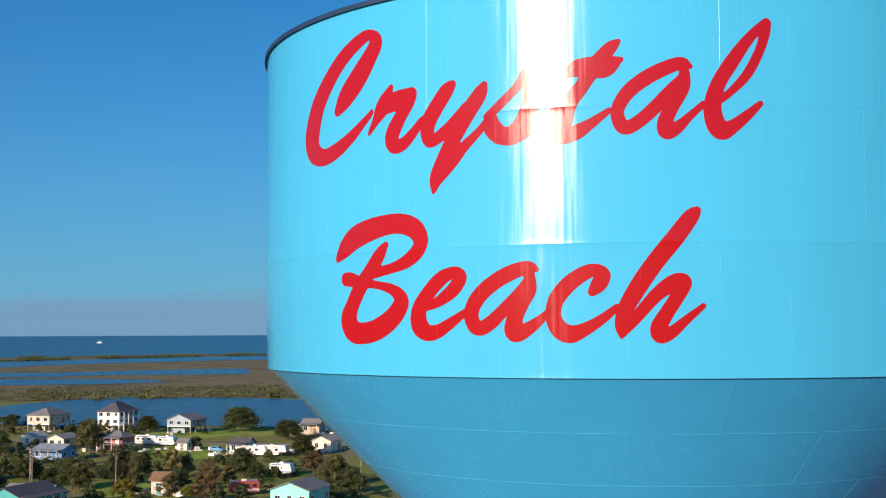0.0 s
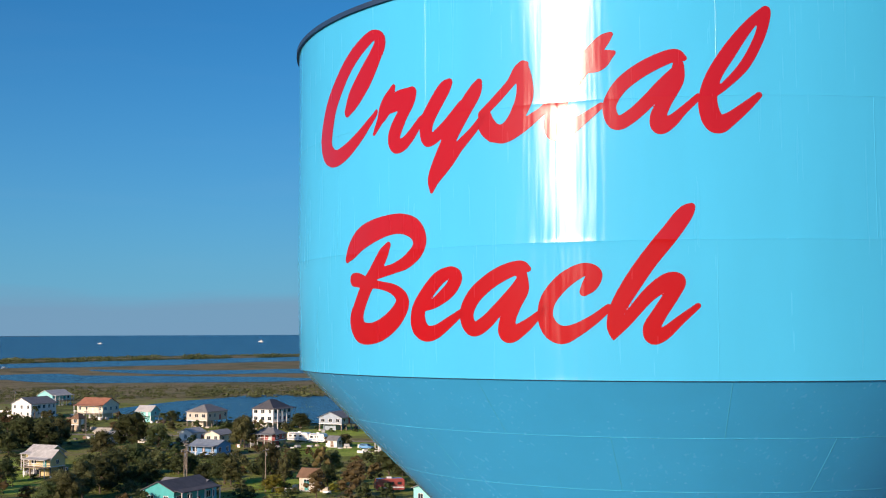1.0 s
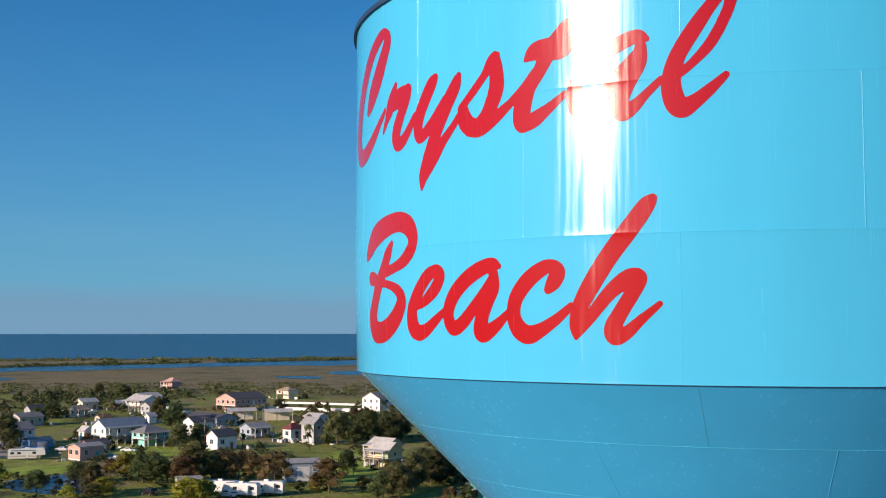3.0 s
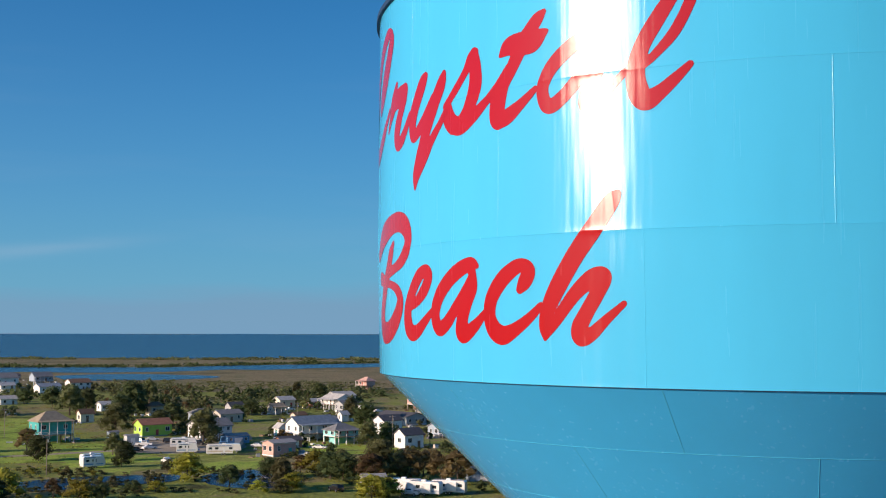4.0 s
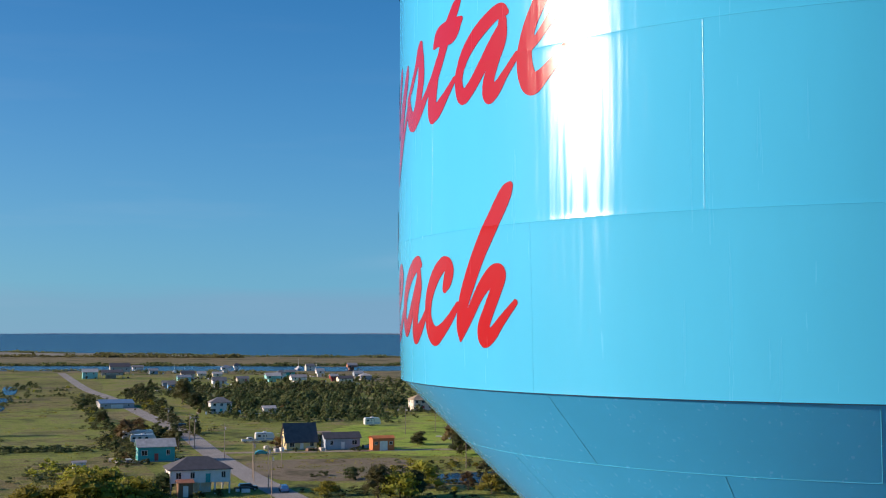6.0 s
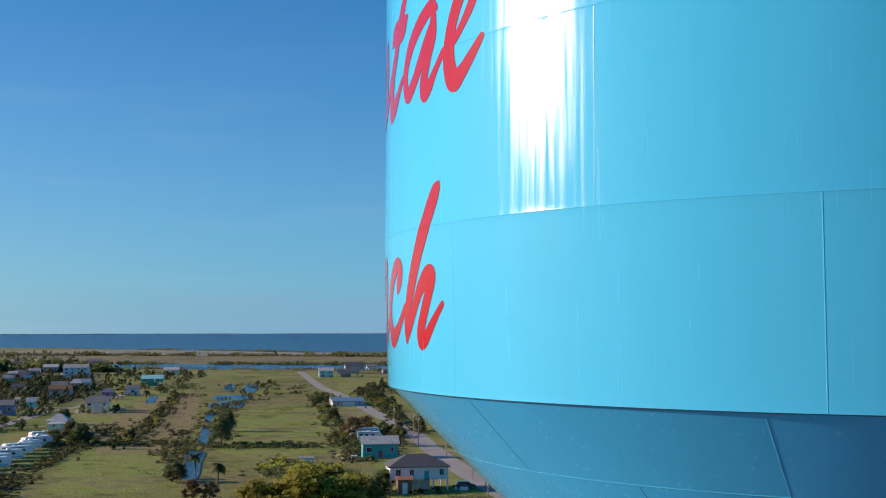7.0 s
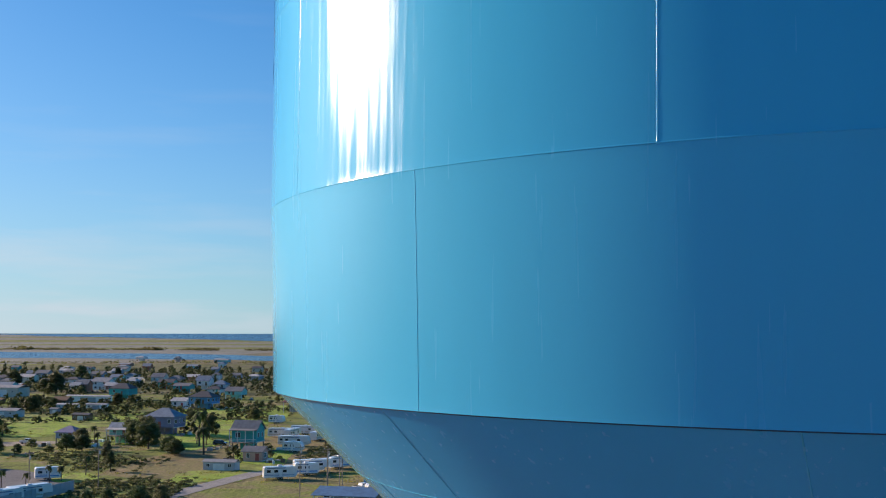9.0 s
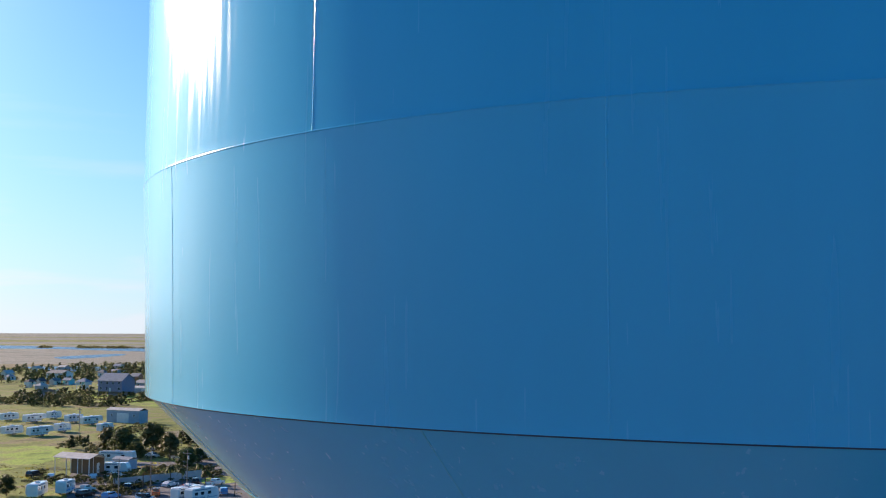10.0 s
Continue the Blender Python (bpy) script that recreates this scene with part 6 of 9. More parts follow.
# pasture and street beyond
shed(-323.6, 62.0, 80, 3.3, 2.0, 2.8, "white", "silver", "small white horse shelter")
house(-472.8, 1.1, 80, 7.3, 6.5, 2.70, 2.20, 1.96, "hip", "blue-grey", "white", "blue-grey stilt house with white hipped roof and railed deck", True)
house(-586.0, 21.7, 80, 10.1, 7.6, 2.70, 2.10, 1.98, "gable", "white", "grey", "white stilt house with grey gabled roof")
house(-699.4, 33.7, 80, 5.9, 4.5, 2.29, 2.10, 1.52, "hip", "purple", "purple", "purple stilt house with purple hipped roof")
house(-864.0, 74.7, 80, 14.1, 10.6, 2.70, 2.35, 2.23, "gable", "teal", "aqua", "teal stilt house with aqua gabled roof")
house(-744.0, 51.2, 80, 7.3, 5.5, -0.05, 3.90, 1.74, "gable", "white", "grey", "white wooden house with grey gabled roof")
house(-1113.6, 35.1, 80, 20.5, 15.4, -0.05, 6.16, 2.70, "gable", "white", "silver", "white wooden house with silver gabled roof")
house(-1197.6, 54.6, 80, 14.5, 10.9, 2.70, 5.02, 3.37, "gable", "blue-grey", "grey", "blue-grey stilt house with grey gabled roof")
house(-1179.7, 15.9, 80, 12.7, 9.5, -0.05, 5.13, 2.26, "gable", "grey", "white", "grey wooden house with white gabled roof")
house(-1047.1, 266.2, 80, 16.3, 12.2, 2.70, 4.26, 3.05, "gable", "grey", "dark grey", "grey stilt house with dark grey gabled roof")
house(-977.9, 224.3, 80, 11.4, 8.5, -0.05, 5.27, 2.32, "gable", "aqua", "white", "aqua wooden house with white gabled roof")
house(-1079.0, 112.3, 80, 12.3, 9.2, -0.05, 4.39, 1.95, "gable", "cream", "white", "cream wooden house with white gabled roof")
house(-729.3, 9.9, 80, 11.9, 8.9, -0.05, 4.90, 2.16, "gable", "grey", "brown", "grey wooden house with brown gabled roof")
house(-751.3, 221.7, 80, 8.4, 6.3, -0.05, 4.11, 1.83, "gable", "blue", "grey", "blue wooden house with grey gabled roof")
house(-625.7, -7.1, 80, 4.1, 3.5, -0.05, 3.78, 1.49, "gable", "aqua", "white", "aqua wooden house with white gabled roof")
# round the trailer park
shed(-548.7, -114.1, 80, 27.7, 8.3, 5.1, "grey", "dark red", "long open barn with dark red roof", True)
house(-581.6, -20.2, 80, 10.5, 7.8, 0.35, 4.44, 1.97, "gable", "purple", "grey", "purple wooden house with grey gabled roof")
shed(-650.8, -9.0, 80, 11.4, 3.4, 3.6, "white", "white", "white box trailer on a lawn")
house(-502.2, -63.4, 80, 12.2, 7.3, 0.35, 3.65, 1.48, "hip", "pink", "grey", "pink wooden house with grey hipped roof")
house(-487.5, -75.1, 80, 6.9, 4.2, 0.35, 2.56, 1.16, "gable", "brown", "dark grey", "brown wooden house with dark grey gabled roof")
house(-482.9, -44.9, 80, 3.5, 3.5, 0.35, 2.67, 1.21, "gable", "beige", "grey", "beige wooden house with grey gabled roof")
house(-489.6, -40.1, 80, 13.1, 6.5, 0.35, 3.89, 1.73, "gable", "white", "grey", "white wooden house with grey gabled roof and railed deck", True)
shed(-691.9, -63.9, 80, 25.2, 15.1, 4.9, "blue-grey", "blue-grey", "large pale blue metal hall")
house(-715.9, -155.6, 80, 13.3, 10.0, -0.05, 4.47, 1.98, "gable", "tan", "silver", "tan wooden house with silver gabled roof")
shed(-636.7, -119.8, 80, 17.4, 5.2, 4.1, "white", "white", "long open white metal carport", True)
house(-570.3, -94.8, 80, 5.5, 4.2, 0.35, 3.01, 1.35, "gable", "white", "grey", "white wooden house with grey gabled roof")
house(-600.9, 23.2, 80, 9.2, 6.9, 2.63, 2.10, 1.88, "gable", "blue", "grey", "blue stilt house with grey gabled roof and railed deck", True)
house(-456.3, 1.3, 80, 7.6, 6.9, 2.70, 2.32, 2.01, "hip", "aqua", "white", "aqua stilt house with white hipped roof and railed deck", True)
house(-990.8, -192.3, 80, 14.0, 10.5, -0.05, 3.64, 1.48, "hip", "white", "grey", "white wooden house with grey hipped roof")
house(-856.0, -150.2, 80, 10.6, 7.9, 2.59, 2.10, 1.85, "gable", "cream", "white", "cream stilt house with white gabled roof")
house(-812.9, -127.3, 80, 12.9, 9.7, -0.05, 5.18, 2.28, "gable", "blue-grey", "silver", "blue-grey wooden house with silver gabled roof")
house(-850.9, -115.9, 80, 10.6, 8.0, 2.70, 2.87, 2.23, "hip", "white", "blue-grey", "white stilt house with blue-grey hipped roof")
house(-892.8, -103.4, 80, 8.0, 6.0, -0.05, 5.29, 2.33, "gable", "beige", "dark grey", "beige wooden house with dark grey gabled roof")
house(-974.5, -93.5, 80, 10.6, 7.9, 2.70, 2.10, 1.99, "gable", "teal", "grey", "teal stilt house with grey gabled roof")
house(-1018.9, -74.6, 80, 11.2, 8.4, -0.05, 4.38, 1.76, "hip", "grey", "white", "grey wooden house with white hipped roof")
house(-946.6, -50.0, 80, 12.2, 9.1, 2.70, 2.10, 1.93, "gable", "brick", "silver", "brick stilt house with silver gabled roof")
house(-1012.6, -33.5, 80, 11.3, 8.5, -0.05, 4.22, 1.87, "gable", "aqua", "blue-grey", "aqua wooden house with blue-grey gabled roof")
house(-1048.5, -11.9, 80, 13.8, 10.3, 2.70, 2.10, 1.81, "hip", "white", "dark grey", "white stilt house with dark grey hipped roof")
house(-791.0, 11.2, 80, 9.0, 6.7, -0.05, 4.65, 2.06, "gable", "cream", "grey", "cream wooden house with grey gabled roof")
house(-1306.4, -108.6, 80, 7.4, 5.5, 2.54, 2.10, 1.81, "gable", "blue-grey", "white", "blue-grey stilt house with white gabled roof")
house(-1283.2, -192.6, 80, 13.9, 10.4, -0.05, 5.58, 2.23, "hip", "white", "silver", "white wooden house with silver hipped roof")
house(-1361.1, -178.4, 80, 12.4, 9.3, 2.47, 2.10, 1.77, "gable", "beige", "blue-grey", "beige stilt house with blue-grey gabled roof")
house(-1376.1, -265.1, 80, 14.8, 11.1, -0.05, 4.05, 1.80, "gable", "teal", "dark grey", "teal wooden house with dark grey gabled roof")
house(-1413.9, -97.8, 80, 8.1, 6.0, 2.70, 2.47, 2.07, "hip", "grey", "grey", "grey stilt house with grey hipped roof")
house(-1295.8, -37.1, 80, 9.9, 7.4, -0.05, 3.75, 1.67, "gable", "brick", "white", "brick wooden house with white gabled roof")
house(-1333.6, -13.9, 80, 10.2, 7.7, 2.70, 2.10, 1.97, "gable", "aqua", "silver", "aqua stilt house with silver gabled roof")
house(-1250.0, 10.3, 80, 12.0, 9.0, -0.05, 3.17, 1.29, "hip", "white", "blue-grey", "white wooden house with blue-grey hipped roof")
house(-1244.4, 39.9, 80, 9.8, 7.3, 2.70, 2.51, 2.30, "gable", "cream", "dark grey", "cream stilt house with dark grey gabled roof")
house(-1043.9, -228.9, 80, 14.7, 11.1, -0.05, 3.98, 1.77, "gable", "blue-grey", "grey", "blue-grey wooden house with grey gabled roof")
house(-1147.9, -198.5, 80, 12.3, 9.2, 2.25, 2.10, 1.50, "hip", "white", "white", "white stilt house with white hipped roof")
house(-1337.7, -286.8, 80, 14.3, 10.8, -0.05, 3.37, 1.51, "gable", "beige", "silver", "beige wooden house with silver gabled roof")
house(-1218.6, -130.2, 80, 13.3, 10.0, 2.37, 2.10, 1.69, "gable", "teal", "blue-grey", "teal stilt house with blue-grey gabled roof")
house(-1353.6, 7.8, 80, 7.7, 5.8, -0.05, 5.03, 2.01, "hip", "grey", "dark grey", "grey wooden house with dark grey hipped roof")
house(-1092.8, -69.2, 80, 10.2, 7.7, 2.59, 2.10, 1.85, "gable", "brick", "grey", "brick stilt house with grey gabled roof")
house(-1301.6, -228.6, 80, 6.9, 5.1, -0.05, 4.79, 2.05, "gable", "aqua", "white", "aqua wooden house with white gabled roof")
house(-1155.3, -210.3, 80, 10.6, 8.0, 2.38, 2.10, 1.58, "hip", "white", "silver", "white stilt house with silver hipped roof")
house(-1173.4, -172.2, 80, 9.5, 7.1, -0.05, 4.39, 1.94, "gable", "cream", "blue-grey", "cream wooden house with blue-grey gabled roof")
house(-1021.0, -159.6, 80, 7.8, 5.9, 2.34, 2.10, 1.67, "gable", "blue-grey", "dark grey", "blue-grey stilt house with dark grey gabled roof")
house(-1269.3, -237.2, 80, 7.3, 5.5, -0.05, 5.38, 2.15, "hip", "white", "grey", "white wooden house with grey hipped roof")
house(-815.8, -146.2, 80, 6.6, 5.0, 2.30, 2.10, 1.64, "gable", "beige", "white", "beige stilt house with white gabled roof")
house(-933.6, -19.7, 80, 6.8, 5.1, -0.05, 4.27, 1.89, "gable", "teal", "silver", "teal wooden house with silver gabled roof")
house(-1738.7, -152.4, 80, 9.5, 7.1, 2.70, 2.54, 2.10, "hip", "grey", "blue-grey", "grey stilt house with blue-grey hipped roof")
house(-1312.4, -14.9, 80, 10.9, 8.2, -0.05, 4.91, 2.17, "gable", "brick", "dark grey", "brick wooden house with dark grey gabled roof")
house(-1741.6, -172.8, 80, 11.1, 8.3, 2.46, 2.10, 1.76, "gable", "aqua", "grey", "aqua stilt house with grey gabled roof")
house(-877.8, -71.6, 80, 10.3, 7.7, -0.05, 4.26, 1.71, "hip", "white", "white", "white wooden house with white hipped roof")
house(-1716.0, -343.5, 80, 7.0, 5.2, 2.36, 2.10, 1.68, "gable", "cream", "silver", "cream stilt house with silver gabled roof")
house(-800.5, -47.3, 80, 10.6, 7.9, -0.05, 4.28, 1.90, "gable", "blue-grey", "blue-grey", "blue-grey wooden house with blue-grey gabled roof")
house(-974.9, -9.1, 80, 11.2, 8.4, 2.70, 2.36, 2.02, "hip", "white", "dark grey", "white stilt house with dark grey hipped roof")
house(-887.2, -179.0, 80, 8.2, 6.2, -0.05, 3.35, 1.50, "gable", "beige", "grey", "beige wooden house with grey gabled roof")
house(-1037.6, -16.5, 80, 6.9, 5.2, 2.19, 2.10, 1.56, "gable", "teal", "white", "teal stilt house with white gabled roof")
house(-1224.4, -195.4, 80, 10.2, 7.7, -0.05, 4.06, 1.64, "hip", "grey", "silver", "grey wooden house with silver hipped roof")
house(-984.9, -94.3, 80, 9.3, 7.0, 2.70, 2.35, 2.23, "gable", "brick", "blue-grey", "brick stilt house with blue-grey gabled roof")
house(-827.2, -162.3, 80, 10.5, 7.9, -0.05, 3.99, 1.77, "gable", "aqua", "dark grey", "aqua wooden house with dark grey gabled roof")
house(-1563.2, -192.2, 80, 8.9, 6.7, 2.70, 2.55, 2.10, "hip", "white", "grey", "white stilt house with grey hipped roof")
house(-1230.3, -269.8, 80, 10.6, 7.9, -0.05, 3.52, 1.57, "gable", "cream", "white", "cream wooden house with white gabled roof")
house(-1089.9, 0.2, 80, 9.2, 6.9, 2.48, 2.10, 1.77, "gable", "blue-grey", "silver", "blue-grey stilt house with silver gabled roof")
house(-903.6, -198.8, 80, 9.2, 6.9, -0.05, 4.28, 1.72, "hip", "white", "blue-grey", "white wooden house with blue-grey hipped roof")
house(-785.1, -12.6, 80, 7.0, 5.2, 2.20, 2.10, 1.57, "gable", "beige", "dark grey", "beige stilt house with dark grey gabled roof")
house(-1118.7, -44.7, 80, 8.2, 6.2, -0.05, 3.84, 1.71, "gable", "teal", "grey", "teal wooden house with grey gabled roof")
house(-809.5, 21.9, 80, 8.9, 6.6, 2.70, 2.32, 2.01, "hip", "grey", "white", "grey stilt house with white hipped roof")
house(-1270.1, -256.4, 80, 9.0, 6.7, -0.05, 4.63, 2.05, "gable", "brick", "silver", "brick wooden house with silver gabled roof")
house(-823.1, 26.0, 80, 10.7, 8.0, 2.70, 2.10, 2.03, "gable", "aqua", "blue-grey", "aqua stilt house with blue-grey gabled roof")
house(-931.4, -37.1, 80, 10.3, 7.8, -0.05, 5.21, 2.08, "hip", "white", "dark grey", "white wooden house with dark grey hipped roof")
house(-1223.6, -248.0, 80, 7.6, 5.7, 2.33, 2.10, 1.66, "gable", "cream", "grey", "cream stilt house with grey gabled roof")
put(TRAILER_C, -367.3, -85.8, 80)
# beyond the car park
house(-382.1, -163.4, 80, 7.0, 6.3, 2.51, 2.10, 1.67, "hip", "blue-grey", "purple", "blue-grey stilt house with purple hipped roof")
house(-393.1, -149.7, 80, 7.3, 4.4, 2.70, 2.15, 1.80, "gable", "mint", "white", "mint stilt house with white gabled roof and railed deck", True)
house(-430.2, -146.6, 80, 11.5, 9.2, 2.70, 3.96, 2.65, "hip", "purple", "blue-grey", "purple stilt house with blue-grey hipped roof")
house(-373.9, -101.8, 80, 8.3, 6.6, 2.70, 3.94, 2.56, "gable", "teal", "grey", "teal stilt house with grey gabled roof and railed deck", True)
shed(-316.6, -95.0, 80, 9.3, 3.3, 2.3, "silver", "silver", "long pale storage container")
house(-339.9, -91.2, 80, 6.0, 4.5, 0.35, 2.68, 1.21, "gable", "pink", "grey", "pink wooden house with grey gabled roof")
house(-851.6, -380.8, 80, 11.8, 8.8, -0.05, 4.31, 1.91, "gable", "cream", "white", "cream wooden house with white gabled roof")
shed(-622.1, -248.4, 80, 25.4, 3.0, 3.2, "white", "white", "long low white shed")
house(-649.4, -239.7, 80, 12.2, 9.1, 2.70, 3.57, 2.50, "hip", "teal", "dark grey", "teal stilt house with dark grey hipped roof")
house(-574.2, -173.0, 80, 12.0, 9.0, 2.70, 3.29, 2.39, "hip", "blue", "dark grey", "blue stilt house with dark grey hipped roof")
house(-656.7, -178.6, 80, 9.8, 7.4, 2.70, 2.10, 2.02, "gable", "aqua", "grey", "aqua stilt house with grey gabled roof")
house(-722.6, -290.3, 80, 8.5, 6.4, -0.05, 5.23, 2.30, "gable", "brick", "grey", "brick wooden house with grey gabled roof")
house(-760.3, -291.8, 80, 11.6, 8.7, -0.05, 5.22, 2.30, "gable", "white", "silver", "white wooden house with silver gabled roof")
house(-585.5, -248.2, 80, 7.9, 5.9, -0.05, 3.30, 1.48, "gable", "brown", "brown", "brown wooden house with brown gabled roof")
house(-828.4, -276.7, 80, 9.7, 7.2, 2.70, 2.91, 2.47, "gable", "cream", "grey", "cream stilt house with grey gabled roof")
house(-584.1, -187.4, 80, 7.7, 5.8, 0.35, 3.00, 1.35, "gable", "white", "white", "white wooden house with white gabled roof")
house(-768.3, -227.6, 80, 8.9, 6.7, 2.70, 3.18, 2.57, "gable", "white", "blue-grey", "white stilt house with blue-grey gabled roof")
shed(-243.6, -47.3, 80, 13.6, 10.9, 3.8, "blue-grey", "blue", "broad pavilion with pale blue metal roof", True)
house(-912.1, -394.7, 80, 10.9, 8.2, -0.05, 4.90, 2.16, "gable", "blue-grey", "grey", "blue-grey wooden house with grey gabled roof")
shed(-265.1, -190.4, 80, 12.2, 6.1, 4.8, "brown", "white", "tall open shelter with flat white roof", True)
shed(-433.0, -281.7, 80, 17.4, 5.2, 5.1, "blue-grey", "white", "white and blue metal warehouse")
shed(-277.1, -184.5, 80, 5.5, 3.3, 3.4, "blue-grey", "blue-grey", "small pale blue kiosk")
house(-610.9, -400.4, 80, 17.9, 10.7, 2.70, 6.33, 3.93, "gable", "purple", "blue-grey", "purple stilt house with blue-grey gabled roof")
house(-578.7, -425.0, 170, 9.0, 6.8, -0.05, 3.08, 1.38, "gable", "grey", "brown", "grey wooden house with brown gabled roof")
house(-806.8, -575.4, 80, 15.9, 11.9, -0.05, 4.87, 2.15, "gable", "white", "grey", "white wooden house with grey gabled roof")
house(-788.0, -608.7, 170, 7.7, 5.8, -0.05, 4.90, 2.17, "gable", "cream", "white", "cream wooden house with white gabled roof")
put(TRAILER_A, -225.8, -174.9, 200)
put(TRAILER_C, -232.2, -171.9, 195)
put(BUS, -233.1, -140.9, 195)
put(CAR_WHITE, -252.4, -156.4, 170)
put(SUV_BLACK, -258.4, -152.8, 210)
put(PICKUP_WHITE, -258.1, -147.2, 170)
put(SUV_BLACK, -243.3, -162.4, 210)
put(CAR_WHITE, -239.9, -141.8, 170)
put(SUV_BLUE, -243.7, -137.3, 210)
put(SUV_BLACK, -257.9, -199.0, 170)
put(CAR_WHITE, -256.3, -192.8, 210)
put(PICKUP_WHITE, -236.3, -169.4, 170)
put(CAR_WHITE, -260.0, -182.8, 210)
put(SUV_BLACK, -229.5, -164.8, 170)
put(CAR_WHITE, -228.7, -150.4, 210)
put(PICKUP_WHITE, -261.9, -177.4, 170)
put(TRUCK_RED, -236.7, -150.9, 210)
put(SUV_BLUE, -228.2, -157.3, 170)
put(TRAILER_A, -423.6, -331.9, 168)
put(TRAILER_B, -419.3, -316.4, 168)
put(TRAILER_C, -438.8, -320.8, 168)
put(TRAILER_A, -425.1, -301.6, 168)
put(TRAILER_B, -417.1, -288.2, 168)
put(TRAILER_C, -387.9, -262.7, 168)
put(TRAILER_A, -365.1, -286.5, 168)
put(TRAILER_B, -364.6, -274.3, 168)
put(TRAILER_C, -382.2, -277.2, 168)
# the trailer park: two rows aslant to the street
park = random.Random(77)
for count, x0, y0, dx, dy, lean in ((12, -298.2, -74.1, -89.2, 34.6, 118), (17, -260.6, -36.7, -175.5, 31.7, 116), (11, -253.4, -46.5, -115.6, 22.8, 120)):
    for k in range(count):
        x, y = x0 + dx * k / (count - 1) + park.uniform(-1.2, 1.2), y0 + dy * k / (count - 1) + park.uniform(-1.5, 1.5)
        put(TRAILERS[park.randrange(3)], x, y, lean + park.uniform(-9, 9))
        if park.random() < 0.4:
            put(park.choice((PICKUP_WHITE, SUV_BLACK, CAR_WHITE, PICKUP_BLUE)), x - 1.5, y - 8.5, lean + park.uniform(-60, 60))
put(PICKUP_WHITE, -302.0, -52.0, 160)
put(SUV_BLACK, -444.5, -30.5, 160)
put(PICKUP_WHITE, -425.6, -30.6, 165)
put(TRAILER_B, -419.0, -100.5, 80)
put(TRAILER_B, -431.7, -94.9, 80)
put(TRAILER_B, -387.5, -89.8, 80)
house(-914.6, -259.9, 80, 6.4, 4.8, -0.05, 4.14, 1.67, "hip", "white", "grey", "white wooden house with grey hipped roof")
house(-721.1, -294.1, 80, 6.4, 4.8, 2.31, 2.10, 1.65, "gable", "cream", "white", "cream stilt house with white gabled roof")
house(-1079.6, -306.2, 80, 6.8, 5.1, -0.05, 3.51, 1.57, "gable", "blue-grey", "silver", "blue-grey wooden house with silver gabled roof")
house(-733.4, -207.8, 80, 8.7, 6.6, 2.70, 2.41, 2.04, "hip", "white", "blue-grey", "white stilt house with blue-grey hipped roof")
house(-1104.3, -273.8, 80, 8.6, 6.5, -0.05, 3.71, 1.66, "gable", "beige", "dark grey", "beige wooden house with dark grey gabled roof")
house(-727.4, -229.2, 80, 10.5, 7.9, 2.12, 2.10, 1.51, "gable", "teal", "grey", "teal stilt house with grey gabled roof")
house(-809.6, -289.6, 80, 9.0, 6.7, -0.05, 3.77, 1.52, "hip", "grey", "white", "grey wooden house with white hipped roof")
house(-1108.9, -378.4, 80, 7.7, 5.7, 2.70, 2.22, 2.17, "gable", "brick", "silver", "brick stilt house with silver gabled roof")
house(-859.4, -317.6, 80, 8.9, 6.7, -0.05, 4.23, 1.88, "gable", "aqua", "blue-grey", "aqua wooden house with blue-grey gabled roof")
house(-688.0, -198.6, 80, 8.3, 6.3, 2.23, 2.10, 1.49, "hip", "white", "dark grey", "white stilt house with dark grey hipped roof")
house(-807.5, -239.0, 80, 9.5, 7.1, -0.05, 5.12, 2.26, "gable", "cream", "grey", "cream wooden house with grey gabled roof")
house(-982.0, -361.5, 80, 7.9, 6.0, 2.37, 2.10, 1.70, "gable", "blue-grey", "white", "blue-grey stilt house with white gabled roof")
house(-905.1, -322.6, 80, 8.5, 6.4, -0.05, 3.81, 1.54, "hip", "white", "silver", "white wooden house with silver hipped roof")
house(-1028.7, -407.8, 80, 6.7, 5.0, 2.38, 2.10, 1.70, "gable", "beige", "blue-grey", "beige stilt house with blue-grey gabled roof")
house(-776.1, -254.4, 80, 10.5, 7.9, -0.05, 4.28, 1.90, "gable", "teal", "dark grey", "teal wooden house with dark grey gabled roof")
house(-827.1, -264.3, 80, 9.3, 7.0, 2.70, 2.10, 1.81, "hip", "grey", "grey", "grey stilt house with grey hipped roof")
house(-899.1, 353.1, 80, 7.3, 5.4, -0.05, 4.83, 1.94, "hip", "white", "grey", "white wooden house with grey hipped roof")
house(-919.4, 308.3, 80, 7.1, 5.3, 2.09, 2.10, 1.49, "gable", "cream", "white", "cream stilt house with white gabled roof")
house(-1050.9, 296.6, 80, 7.0, 5.3, -0.05, 3.34, 1.49, "gable", "blue-grey", "silver", "blue-grey wooden house with silver gabled roof")
house(-1050.3, 362.1, 80, 8.4, 6.3, 2.70, 2.15, 1.94, "hip", "white", "blue-grey", "white stilt house with blue-grey hipped roof")
house(-925.4, 286.3, 80, 9.9, 7.5, -0.05, 4.67, 2.07, "gable", "beige", "dark grey", "beige wooden house with dark grey gabled roof")
house(-929.0, 372.8, 80, 7.8, 5.9, 2.18, 2.10, 1.55, "gable", "teal", "grey", "teal stilt house with grey gabled roof")
house(-847.2, 401.1, 80, 8.6, 6.4, -0.05, 3.58, 1.45, "hip", "grey", "white", "grey wooden house with white hipped roof")
house(-1068.1, 494.3, 80, 9.1, 6.9, 2.70, 2.10, 2.03, "gable", "brick", "silver", "brick stilt house with silver gabled roof")
